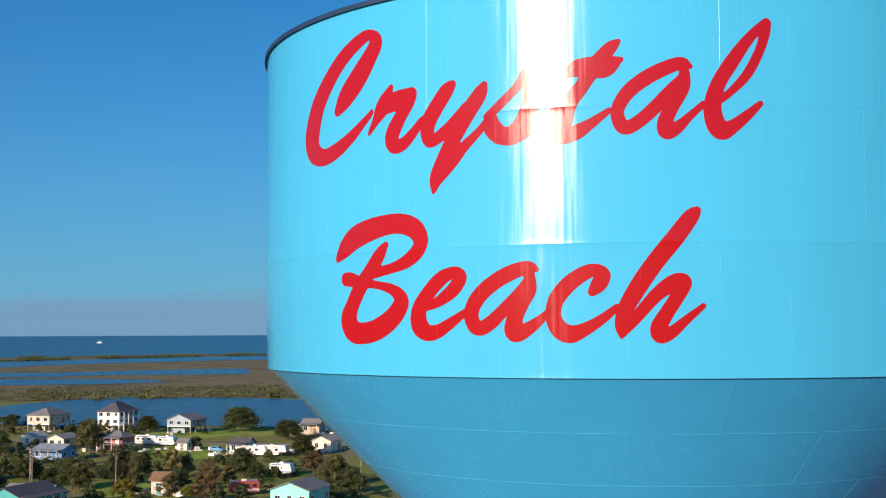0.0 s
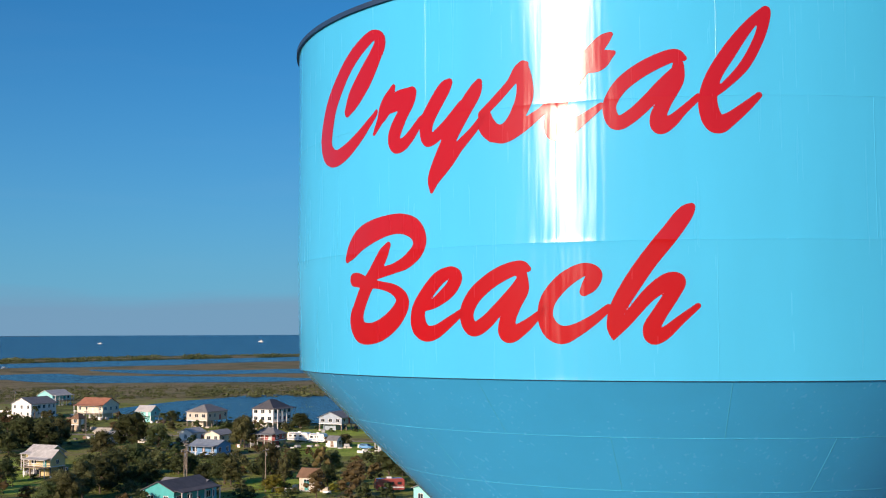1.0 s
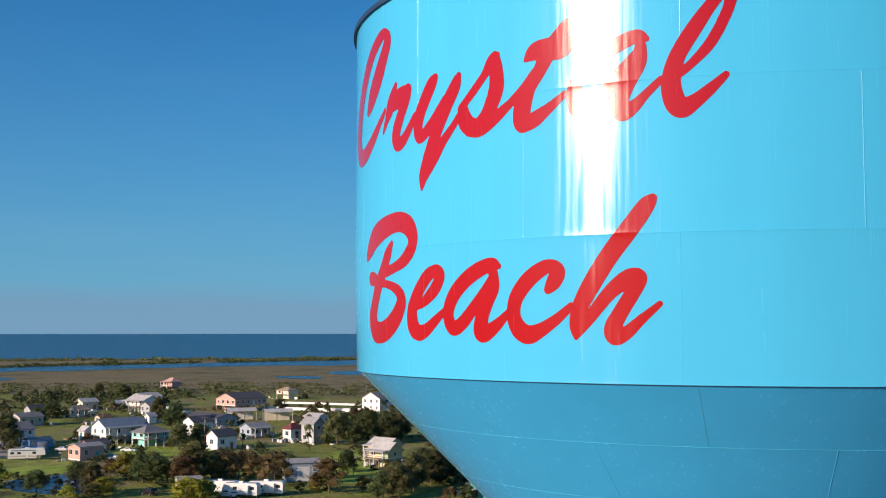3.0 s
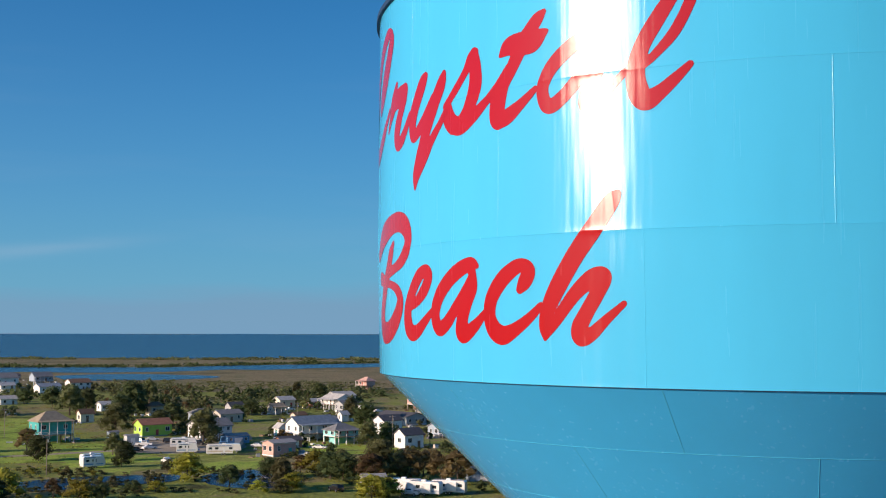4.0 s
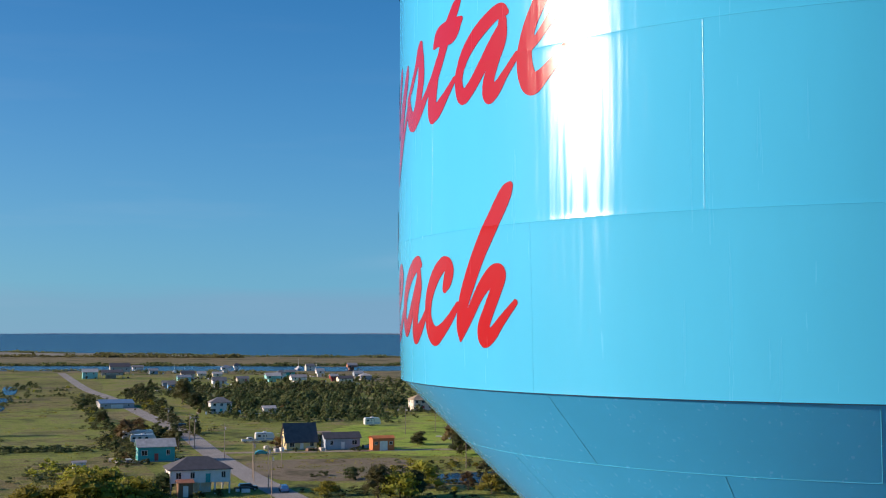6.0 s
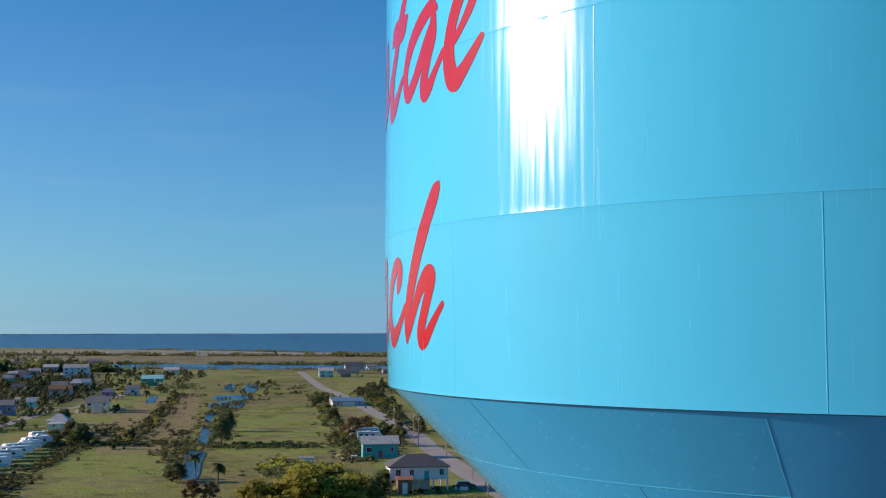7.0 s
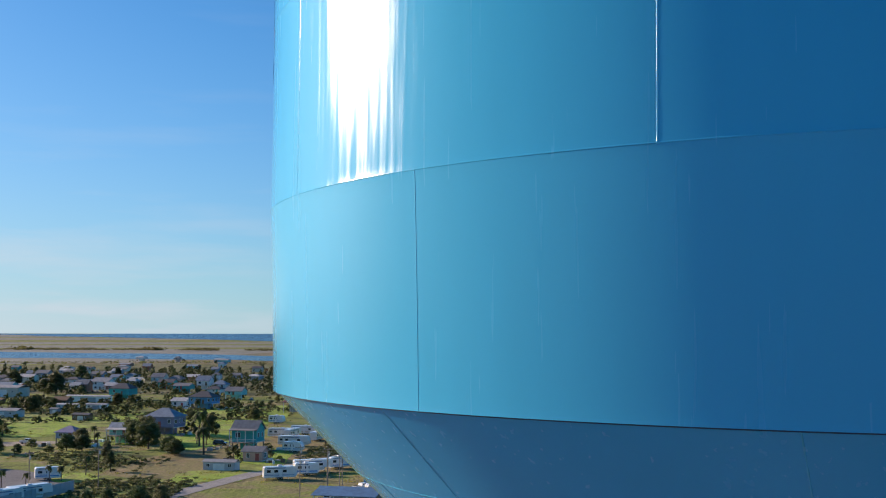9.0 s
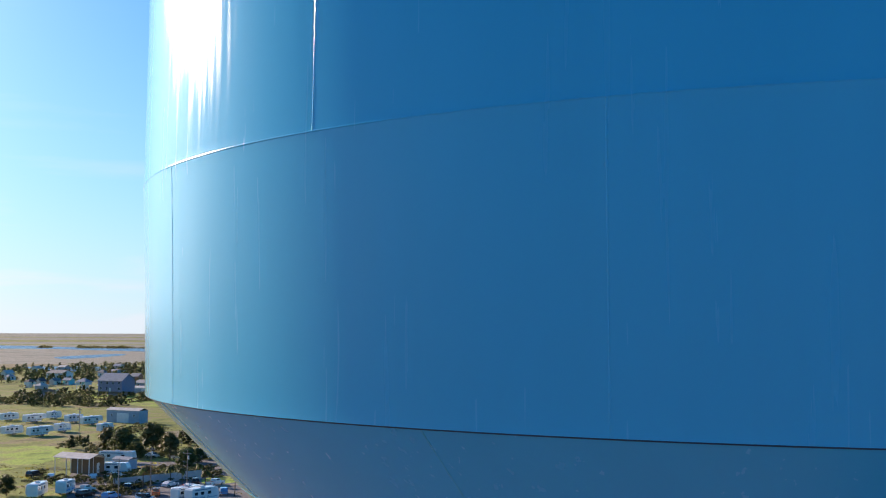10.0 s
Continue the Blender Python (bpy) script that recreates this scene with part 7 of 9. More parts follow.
house(-880.4, 269.1, 80, 9.6, 7.2, -0.05, 3.59, 1.60, "gable", "aqua", "blue-grey", "aqua wooden house with blue-grey gabled roof")
house(-1105.4, 392.4, 80, 6.0, 4.5, 2.70, 2.46, 1.82, "hip", "white", "dark grey", "white stilt house with dark grey hipped roof")
house(-1067.3, 450.3, 80, 8.0, 6.0, -0.05, 4.64, 2.05, "gable", "cream", "grey", "cream wooden house with grey gabled roof")
house(-863.4, 402.8, 80, 7.1, 5.3, 2.55, 2.10, 1.82, "gable", "blue-grey", "white", "blue-grey stilt house with white gabled roof")
house(-851.6, -566.6, 80, 6.4, 4.8, -0.05, 4.23, 1.70, "hip", "white", "grey", "white wooden house with grey hipped roof")
house(-944.2, -695.9, 170, 7.0, 5.2, 1.76, 2.10, 1.25, "gable", "cream", "white", "cream stilt house with white gabled roof")
house(-915.8, -596.0, 80, 6.7, 5.0, -0.05, 2.94, 1.32, "gable", "blue-grey", "silver", "blue-grey wooden house with silver gabled roof")
house(-679.0, -467.9, 80, 7.7, 5.8, 2.68, 2.10, 1.79, "hip", "white", "blue-grey", "white stilt house with blue-grey hipped roof")
house(-703.6, -518.1, 170, 5.4, 4.1, -0.05, 3.65, 1.63, "gable", "beige", "dark grey", "beige wooden house with dark grey gabled roof")
house(-724.7, -476.7, 80, 6.0, 4.5, 2.36, 2.10, 1.69, "gable", "teal", "grey", "teal stilt house with grey gabled roof")
house(-644.7, -475.2, 170, 6.5, 4.9, -0.05, 3.51, 1.42, "hip", "grey", "white", "grey wooden house with white hipped roof")
house(-775.6, -488.8, 80, 7.5, 5.6, 2.66, 2.10, 1.90, "gable", "brick", "silver", "brick stilt house with silver gabled roof")
house(-728.6, -513.5, 80, 6.5, 4.9, -0.05, 3.24, 1.45, "gable", "aqua", "blue-grey", "aqua wooden house with blue-grey gabled roof")
house(-683.2, -511.7, 170, 5.9, 4.5, 1.88, 2.10, 1.25, "hip", "white", "dark grey", "white stilt house with dark grey hipped roof")
house(-720.9, -519.0, 170, 6.2, 4.6, -0.05, 3.20, 1.44, "gable", "cream", "grey", "cream wooden house with grey gabled roof")
house(-957.3, -676.5, 80, 8.4, 6.3, 2.13, 2.10, 1.52, "gable", "blue-grey", "white", "blue-grey stilt house with white gabled roof")
house(-780.4, -600.6, 170, 6.5, 4.8, -0.05, 2.78, 1.14, "hip", "white", "silver", "white wooden house with silver hipped roof")
house(-997.2, -644.6, 80, 7.9, 5.9, 2.58, 2.10, 1.84, "gable", "beige", "blue-grey", "beige stilt house with blue-grey gabled roof")
# sports field, camp site and lots beyond the car park
mast(-510.3, -264.3, 28.5)
shed(-439.9, -231.0, 80, 6.4, 5.1, 3.8, "grey", "dark grey", "weathered grey equipment building")
shed(-521.6, -266.7, 80, 10.3, 6.2, 4.4, "brown", "dark grey", "low brown wooden clubhouse")
shed(-510.1, -245.4, 80, 19.4, 5.8, 2.9, "silver", "silver", "long low silver metal shed")
shed(-517.3, -289.0, 80, 6.9, 2.8, 2.1, "white", "silver", "long white box shed")
shed(-507.9, -276.3, 80, 7.5, 3.0, 2.3, "blue-grey", "white", "pale blue metal box shed")
house(-688.3, -340.6, 80, 9.3, 6.5, -0.05, 6.88, 2.52, "gable", "pink", "blue-grey", "pink wooden house with blue-grey gabled roof")
shed(-670.2, -315.4, 80, 22.6, 11.3, 5.3, "beige", "silver", "big pale metal warehouse")
shed(-561.7, -235.8, 80, 10.7, 3.2, 2.4, "white", "white", "long white mobile home")
shed(-564.4, -222.4, 80, 10.6, 3.2, 2.4, "white", "silver", "long white mobile home")
shed(-604.8, -290.1, 80, 6.5, 3.2, 2.1, "brown", "brown", "low brown field shelter")
shed(-529.0, -228.6, 80, 4.2, 2.5, 2.5, "grey", "grey", "small grey plank shed")
shed(-493.0, -202.1, 80, 7.6, 3.8, 2.5, "brown", "dark grey", "low dark barn in a garden")
shed(-391.4, -228.9, 80, 4.2, 2.9, 4.0, "white", "blue-grey", "white and blue open shelter", True)
shed(-647.8, -409.0, 80, 28.9, 5.8, 3.3, "white", "white", "long white metal warehouse")
shed(-508.9, -279.3, 80, 11.0, 4.4, 3.0, "blue-grey", "white", "row of pale box sheds")
put(TRAILER_B, -315.7, -179.2, 172)
put(TRAILER_B, -310.5, -162.1, 172)
put(TRAILER_A, -328.6, -181.5, 172)
put(TRAILER_C, -324.4, -171.1, 172)
put(PICKUP_WHITE, -310.5, -187.1, 120)
put(PICKUP_WHITE, -385.2, -179.1, 80)
put(TRAILER_B, -295.2, -198.3, 100)
put(TRAILER_A, -269.1, -182.7, 100)
put(TRAILER_C, -289.5, -132.4, 120)
put(TRAILER_B, -244.0, -124.3, 145)
put(TRAILER_B, -252.7, -121.4, 145)
put(TRAILER_A, -231.7, -139.8, 165)
put(TRAILER_A, -230.9, -135.9, 165)
put(SUV_BLACK, -227.8, -148.3, 80)
put(CAR_WHITE, -312.7, -197.4, 80)
fence(-245.4, -167.6, -269.4, -157.3, 2.3, "tall dark fence round the camp site")
fence(-238.9, -121.9, -268.8, -117.5, 2.6, "tall dark screen beside parked trailers")
tree("palm", -241.9, -165.1, 0.67)
tree("palm", -247.1, -160.6, 0.67)
tree("palm", -258.2, -159.7, 0.69)
tree("palm", -246.7, -149.8, 0.66)
tree("palm", -256.5, -149.1, 0.68)
tree("palm", -241.8, -133.5, 0.63)
tree("palm", -251.9, -133.0, 0.65)
tree("palm", -264.8, -133.4, 0.68)
tree("palm", -272.4, -130.8, 0.69)
tree("palm", -280.3, -128.2, 0.70)
tree("palm", -286.7, -127.8, 0.71)
tree("palm", -299.1, -126.2, 0.74)
tree("palm", -272.4, -159.6, 0.72)
tree("oak", -731.0, -365.3, 1.19)
tree("oak", -562.0, -257.6, 1.05)
tree("oak", -563.1, -251.7, 0.91)
tree("oak", -536.8, -252.1, 0.87)
tree("oak", -692.9, -302.7, 1.45)
tree("oak", -694.2, -296.1, 1.36)
tree("oak", -901.9, -361.0, 1.42)
tree("oak", -582.0, -251.4, 0.72)
tree("oak", -588.1, -220.9, 0.78)
tree("oak", -804.9, -422.9, 1.12)
tree("oak", -815.2, -375.2, 1.41)
tree("tall", -916.0, -402.8, 0.96)
tree("tall", -907.7, -334.9, 1.01)
tree("oak", -357.4, -181.0, 0.74)
tree("oak", -351.1, -174.3, 0.68)
tree("oak", -352.2, -168.2, 0.58)
tree("oak", -396.7, -210.2, 0.90)
tree("oak", -364.6, -206.0, 0.84)
tree("oak", -375.1, -205.5, 0.93)
tree("oak", -420.7, -215.5, 0.81)
tree("oak", -414.5, -207.0, 0.74)
tree("oak", -386.9, -141.6, 1.00)
tree("oak", -392.5, -146.6, 0.92)
tree("oak", -398.0, -141.4, 0.97)
tree("oak", -363.7, -157.2, 0.78)
tree("oak", -368.1, -154.2, 0.83)
tree("tall", -332.6, -133.0, 0.55)
tree("palm", -390.4, -158.3, 0.65)
tree("oak", -360.4, -123.4, 0.66)
tree("bush", -370.9, -171.7, 1.03)
tree("bush", -357.4, -160.2, 0.99)
tree("oak", -484.4, -152.4, 0.87)
tree("palm", -391.8, -123.6, 1.12)
tree("palm", -387.9, -119.4, 1.15)
tree("oak", -391.7, -141.1, 1.00)
tree("oak", -387.7, -143.5, 0.90)
tree("oak", -352.3, -119.0, 0.73)
tree("oak", -497.0, -129.8, 0.59)
tree("palm", -396.2, -81.0, 1.15)
tree("palm", -400.4, -80.2, 1.11)
tree("palm", -402.5, -76.4, 0.97)
tree("oak", -581.7, -98.1, 0.87)
tree("oak", -595.0, -79.3, 0.96)
tree("oak", -642.4, -132.6, 1.04)
tree("oak", -413.3, -64.6, 0.53)
tree("bush", -417.8, -67.2, 1.20)
wood([(-416, -242), (-452, -243), (-438, -228), (-363, -192), (-347, -195), (-349, -205)], 31, ['oak', 'scrub', 'scrub'], (0.5, 0.85), 101)
wood([(-454, -236), (-468, -226), (-411, -199), (-397, -207)], 35, ['oak', 'scrub', 'scrub'], (0.4, 0.75), 102)
wood([(-353, -166), (-357, -143), (-335, -118), (-305, -124), (-334, -155)], 43, ['scrub'], (0.3, 0.5), 103)
wood([(-274, -124), (-292, -119), (-289, -104), (-249, -89), (-237, -105)], 32, ['scrub'], (0.3, 0.6), 104)
wood([(-1085, -612), (-1192, -565), (-1055, -389), (-716, -260), (-686, -302), (-883, -445), (-721, -411)], 121, ['oak', 'tall', 'oak'], (0.6, 1.0), 105)
wood([(-635, -306), (-660, -240), (-521, -190), (-514, -226), (-560, -268)], 94, ['oak', 'bush'], (0.45, 0.75), 106)
wood([(-1042, -684), (-1189, -665), (-1100, -503), (-924, -429), (-704, -418), (-631, -419)], 108, ['oak', 'tall'], (0.6, 1.0), 107)
wood([(-411, -275), (-428, -268), (-336, -210), (-338, -203), (-314, -191), (-317, -215)], 26, ['oak', 'scrub', 'scrub'], (0.5, 0.85), 108)
wood([(-408, -235), (-430, -227), (-357, -189), (-348, -200)], 44, ['oak', 'scrub', 'scrub'], (0.45, 0.8), 109)
wood([(-267, -183), (-289, -170), (-275, -160), (-251, -172)], 54, ['bush'], (0.4, 0.7), 110)
wood([(-1093, -402), (-1175, -296), (-1502, -183), (-712, -90), (-664, -117), (-710, -200), (-679, -255)], 229, ['oak', 'tall', 'oak'], (0.55, 0.95), 111)
wood([(-679, -255), (-710, -200), (-682, -86), (-542, -64), (-524, -92), (-541, -155), (-560, -212)], 94, ['oak', 'bush', 'oak'], (0.4, 0.7), 112)
wood([(-373, -84), (-402, -76), (-396, -66), (-363, -66), (-348, -77)], 38, ['scrub'], (0.35, 0.6), 113)
wood([(-2192, -489), (-2449, -229), (-2086, 82), (-1514, 57), (-1417, -137), (-1583, -357)], 324, ['oak', 'tall', 'oak'], (0.6, 0.95), 114)
wood([(-797, -54), (-951, 33), (-685, 23), (-603, -16), (-553, -40)], 121, ['oak', 'oak', 'tall'], (0.6, 0.95), 115)
shed(-750.7, -163.0, 80, 18.6, 9.3, 4.2, "beige", "silver", "long hall with silver roof")
shed(-711.1, -135.2, 80, 19.4, 7.8, 4.9, "brown", "brown", "long brown timber hall")
shed(-653.1, -122.6, 80, 14.4, 5.8, 2.6, "white", "silver", "open white metal carport", True)
shed(-507.2, -77.2, 80, 4.3, 2.6, 2.7, "brown", "dark grey", "small dark shed by a barn")
put(TRAILER_B, -417.5, -96.6, 170)
put(TRAILER_A, -388.2, -88.7, 80)
put(TRAILER_A, -408.8, -86.1, 170)
put(TRAILER_C, -484.8, -117.3, 80)
put(TRAILER_C, -431.6, -78.2, 80)
put(SUV_BLACK, -388.0, -114.7, 80)
put(TRAILER_B, -530.8, -107.6, 80)
house(-1040.3, -500.8, 80, 12.2, 9.1, -0.05, 3.49, 1.42, "hip", "white", "grey", "white wooden house with grey hipped roof")
house(-730.5, -275.7, 80, 6.8, 5.1, 2.10, 2.10, 1.50, "gable", "cream", "white", "cream stilt house with white gabled roof")
house(-827.1, -403.4, 80, 9.1, 6.8, -0.05, 3.25, 1.46, "gable", "blue-grey", "silver", "blue-grey wooden house with silver gabled roof")
house(-972.4, -531.1, 80, 11.3, 8.5, 2.70, 2.10, 1.89, "hip", "white", "blue-grey", "white stilt house with blue-grey hipped roof")
house(-1119.5, -438.7, 80, 9.9, 7.4, -0.05, 2.52, 1.15, "gable", "beige", "dark grey", "beige wooden house with dark grey gabled roof")
house(-1083.8, -492.8, 80, 7.4, 5.5, 1.95, 2.10, 1.39, "gable", "teal", "grey", "teal stilt house with grey gabled roof")
house(-984.3, -366.4, 80, 9.5, 7.1, -0.05, 3.14, 1.28, "hip", "grey", "white", "grey wooden house with white hipped roof")
house(-729.1, -271.5, 80, 11.0, 8.3, 1.75, 2.10, 1.25, "gable", "brick", "silver", "brick stilt house with silver gabled roof")
house(-729.6, -342.0, 80, 11.5, 8.6, -0.05, 3.99, 1.77, "gable", "aqua", "blue-grey", "aqua wooden house with blue-grey gabled roof")
house(-815.2, -332.7, 80, 11.6, 8.7, 2.14, 2.10, 1.43, "hip", "white", "dark grey", "white stilt house with dark grey hipped roof")
house(-857.6, -458.8, 80, 9.1, 6.8, -0.05, 4.36, 1.93, "gable", "cream", "grey", "cream wooden house with grey gabled roof")
house(-1005.8, -413.5, 80, 11.5, 8.6, 1.82, 2.10, 1.30, "gable", "blue-grey", "white", "blue-grey stilt house with white gabled roof")
house(-774.5, -331.1, 80, 12.5, 9.4, -0.05, 3.39, 1.38, "hip", "white", "silver", "white wooden house with silver hipped roof")
house(-780.6, -309.4, 80, 9.0, 6.8, 1.86, 2.10, 1.33, "gable", "beige", "blue-grey", "beige stilt house with blue-grey gabled roof")
house(-926.3, -399.5, 80, 8.3, 6.2, -0.05, 4.22, 1.87, "gable", "teal", "dark grey", "teal wooden house with dark grey gabled roof")
house(-965.8, -396.4, 80, 8.6, 6.5, 2.19, 2.10, 1.46, "hip", "grey", "grey", "grey stilt house with grey hipped roof")
house(-734.9, -339.1, 80, 10.5, 7.9, -0.05, 3.22, 1.44, "gable", "brick", "white", "brick wooden house with white gabled roof")
house(-863.4, -467.1, 80, 10.0, 7.5, 2.18, 2.10, 1.55, "gable", "aqua", "silver", "aqua stilt house with silver gabled roof")
house(-942.5, -490.4, 80, 8.9, 6.7, -0.05, 3.24, 1.32, "hip", "white", "blue-grey", "white wooden house with blue-grey hipped roof")
house(-936.3, -374.4, 80, 12.0, 9.0, 2.68, 2.10, 1.91, "gable", "cream", "dark grey", "cream stilt house with dark grey gabled roof")
house(-911.4, -350.9, 80, 10.2, 7.7, -0.05, 4.47, 1.98, "gable", "blue-grey", "grey", "blue-grey wooden house with grey gabled roof")
house(-1060.5, -435.3, 80, 10.2, 7.6, 2.20, 2.10, 1.47, "hip", "white", "white", "white stilt house with white hipped roof")
house(-781.1, -309.3, 80, 11.7, 8.8, -0.05, 3.19, 1.43, "gable", "beige", "silver", "beige wooden house with silver gabled roof")
house(-918.0, -406.6, 80, 7.0, 5.3, 2.57, 2.10, 1.84, "gable", "teal", "blue-grey", "teal stilt house with blue-grey gabled roof")
house(-829.6, -388.9, 80, 10.6, 7.9, -0.05, 4.58, 1.84, "hip", "grey", "dark grey", "grey wooden house with dark grey hipped roof")
house(-759.6, -328.1, 80, 8.0, 6.0, 2.70, 2.10, 1.98, "gable", "brick", "grey", "brick stilt house with grey gabled roof")
house(-1111.9, -152.6, 80, 10.1, 7.6, -0.05, 3.87, 1.56, "hip", "white", "grey", "white wooden house with grey hipped roof")
house(-825.9, -292.3, 80, 8.8, 6.6, 1.85, 2.10, 1.32, "gable", "cream", "white", "cream stilt house with white gabled roof")
house(-1439.0, -399.3, 80, 12.3, 9.2, -0.05, 2.99, 1.35, "gable", "blue-grey", "silver", "blue-grey wooden house with silver gabled roof")
house(-1365.1, -174.3, 80, 10.0, 7.5, 2.10, 2.10, 1.40, "hip", "white", "blue-grey", "white stilt house with blue-grey hipped roof")
house(-922.3, -148.6, 80, 8.4, 6.3, -0.05, 2.86, 1.29, "gable", "beige", "dark grey", "beige wooden house with dark grey gabled roof")
house(-1085.0, -163.0, 80, 12.6, 9.5, 1.78, 2.10, 1.27, "gable", "teal", "grey", "teal stilt house with grey gabled roof")
house(-921.2, -232.5, 80, 12.2, 9.2, -0.05, 3.18, 1.30, "hip", "grey", "white", "grey wooden house with white hipped roof")
house(-1201.4, -431.0, 80, 12.2, 9.2, 1.83, 2.10, 1.30, "gable", "brick", "silver", "brick stilt house with silver gabled roof")
house(-1196.0, -361.1, 80, 12.4, 9.3, -0.05, 2.68, 1.21, "gable", "aqua", "blue-grey", "aqua wooden house with blue-grey gabled roof")
house(-1148.8, -224.1, 80, 7.9, 5.9, 2.25, 2.10, 1.50, "hip", "white", "dark grey", "white stilt house with dark grey hipped roof")
house(-1078.9, -390.9, 80, 10.7, 8.0, -0.05, 3.27, 1.47, "gable", "cream", "grey", "cream wooden house with grey gabled roof")
house(-1263.2, -149.4, 80, 12.2, 9.1, 2.07, 2.10, 1.48, "gable", "blue-grey", "white", "blue-grey stilt house with white gabled roof")
house(-1157.8, -418.4, 80, 11.4, 8.5, -0.05, 3.20, 1.30, "hip", "white", "silver", "white wooden house with silver hipped roof")
house(-1024.2, -212.0, 80, 11.5, 8.6, 1.76, 2.10, 1.26, "gable", "beige", "blue-grey", "beige stilt house with blue-grey gabled roof")
house(-1387.3, -237.4, 80, 7.2, 5.4, -0.05, 3.24, 1.45, "gable", "teal", "dark grey", "teal wooden house with dark grey gabled roof")
house(-1449.2, -453.9, 80, 8.0, 6.0, 2.60, 2.10, 1.74, "hip", "grey", "grey", "grey stilt house with grey hipped roof")
house(-892.7, -272.0, 80, 10.5, 7.9, -0.05, 3.53, 1.58, "gable", "brick", "white", "brick wooden house with white gabled roof")
house(-1384.9, -379.5, 80, 11.4, 8.5, 1.74, 2.10, 1.24, "gable", "aqua", "silver", "aqua stilt house with silver gabled roof")
house(-1229.3, -340.6, 80, 6.9, 5.2, -0.05, 4.16, 1.68, "hip", "white", "blue-grey", "white wooden house with blue-grey hipped roof")
house(-1104.2, -225.8, 80, 10.1, 7.6, 2.49, 2.10, 1.78, "gable", "cream", "dark grey", "cream stilt house with dark grey gabled roof")
house(-935.4, -250.2, 80, 7.7, 5.8, -0.05, 3.36, 1.50, "gable", "blue-grey", "grey", "blue-grey wooden house with grey gabled roof")
house(-1489.4, -512.4, 80, 11.9, 8.9, 2.23, 2.10, 1.49, "hip", "white", "white", "white stilt house with white hipped roof")
house(-872.7, -156.9, 80, 10.2, 7.7, -0.05, 3.90, 1.74, "gable", "beige", "silver", "beige wooden house with silver gabled roof")
house(-806.0, -103.3, 80, 8.7, 6.5, 2.63, 2.10, 1.88, "gable", "teal", "blue-grey", "teal stilt house with blue-grey gabled roof")
house(-928.7, -601.0, 80, 9.4, 7.1, -0.05, 2.93, 1.20, "hip", "white", "grey", "white wooden house with grey hipped roof")
house(-798.4, -507.5, 80, 9.1, 6.8, -0.05, 3.36, 1.51, "gable", "cream", "white", "cream wooden house with white gabled roof")
house(-701.6, -435.9, 80, 11.6, 8.7, -0.05, 3.79, 1.69, "gable", "blue-grey", "silver", "blue-grey wooden house with silver gabled roof")
house(-838.1, -511.0, 80, 9.8, 7.4, -0.05, 3.75, 1.52, "hip", "white", "blue-grey", "white wooden house with blue-grey hipped roof")
house(-731.2, -437.3, 80, 9.7, 7.2, -0.05, 2.68, 1.21, "gable", "beige", "dark grey", "beige wooden house with dark grey gabled roof")
house(-880.7, -515.4, 80, 9.1, 6.8, -0.05, 3.48, 1.56, "gable", "teal", "grey", "teal wooden house with grey gabled roof")
house(-764.8, -437.4, 80, 10.8, 8.1, -0.05, 3.55, 1.44, "hip", "grey", "white", "grey wooden house with white hipped roof")
house(-926.5, -520.9, 80, 6.8, 5.1, -0.05, 3.44, 1.54, "gable", "brick", "silver", "brick wooden house with silver gabled roof")
house(-801.1, -437.6, 80, 11.9, 8.9, -0.05, 2.81, 1.27, "gable", "aqua", "blue-grey", "aqua wooden house with blue-grey gabled roof")
house(-703.5, -377.0, 80, 10.5, 7.9, -0.05, 2.88, 1.18, "hip", "white", "dark grey", "white wooden house with dark grey hipped roof")
house(-839.3, -438.9, 80, 10.7, 8.0, -0.05, 3.76, 1.68, "gable", "cream", "grey", "cream wooden house with grey gabled roof")
house(-732.4, -376.6, 80, 7.9, 5.9, -0.05, 3.62, 1.62, "gable", "blue-grey", "white", "blue-grey wooden house with white gabled roof")
house(-880.2, -440.9, 80, 8.3, 6.2, -0.05, 3.79, 1.53, "hip", "white", "silver", "white wooden house with silver hipped roof")
house(-764.5, -375.3, 80, 6.9, 5.2, -0.05, 3.51, 1.57, "gable", "beige", "blue-grey", "beige wooden house with blue-grey gabled roof")
house(-926.1, -442.1, 80, 7.8, 5.9, -0.05, 2.98, 1.34, "gable", "teal", "dark grey", "teal wooden house with dark grey gabled roof")
house(-800.1, -373.2, 80, 7.5, 5.7, -0.05, 3.67, 1.49, "hip", "grey", "grey", "grey wooden house with grey hipped roof")
put(SUV_BLACK, -516.9, -103.9, 80)
put(PICKUP_WHITE, -517.0, -90.6, 80)
put(SUV_BLACK, -462.3, -75.5, 80)
put(PICKUP_WHITE, -497.6, -72.5, 80)
# trees and shrubs
tree("broad", -183.1, 424.6, 1.05)
tree("broad", -148.1, 430.1, 1.30)
tree("broad", -120.7, 398.6, 1.15)
tree("oak", -198.3, 390.7, 0.85)
tree("palm", -201.0, 372.5, 0.79)
tree("oak", -171.3, 347.6, 1.15)
tree("oak", -100.1, 341.0, 0.78)
tree("oak", -250.1, 446.4, 0.81)
tree("tall", -127.0, 262.8, 0.78)
tree("oak", -132.5, 255.6, 0.77)
tree("tall", -118.0, 255.2, 0.73)
tree("oak", -101.3, 286.1, 0.93)
tree("rust", -101.2, 259.3, 0.96)
tree("oak", -96.5, 282.9, 0.75)
tree("rust", -99.2, 268.4, 0.98)
tree("rust", -83.8, 292.0, 0.94)
tree("oak", -72.3, 269.3, 0.94)
tree("oak", -65.8, 259.3, 0.83)
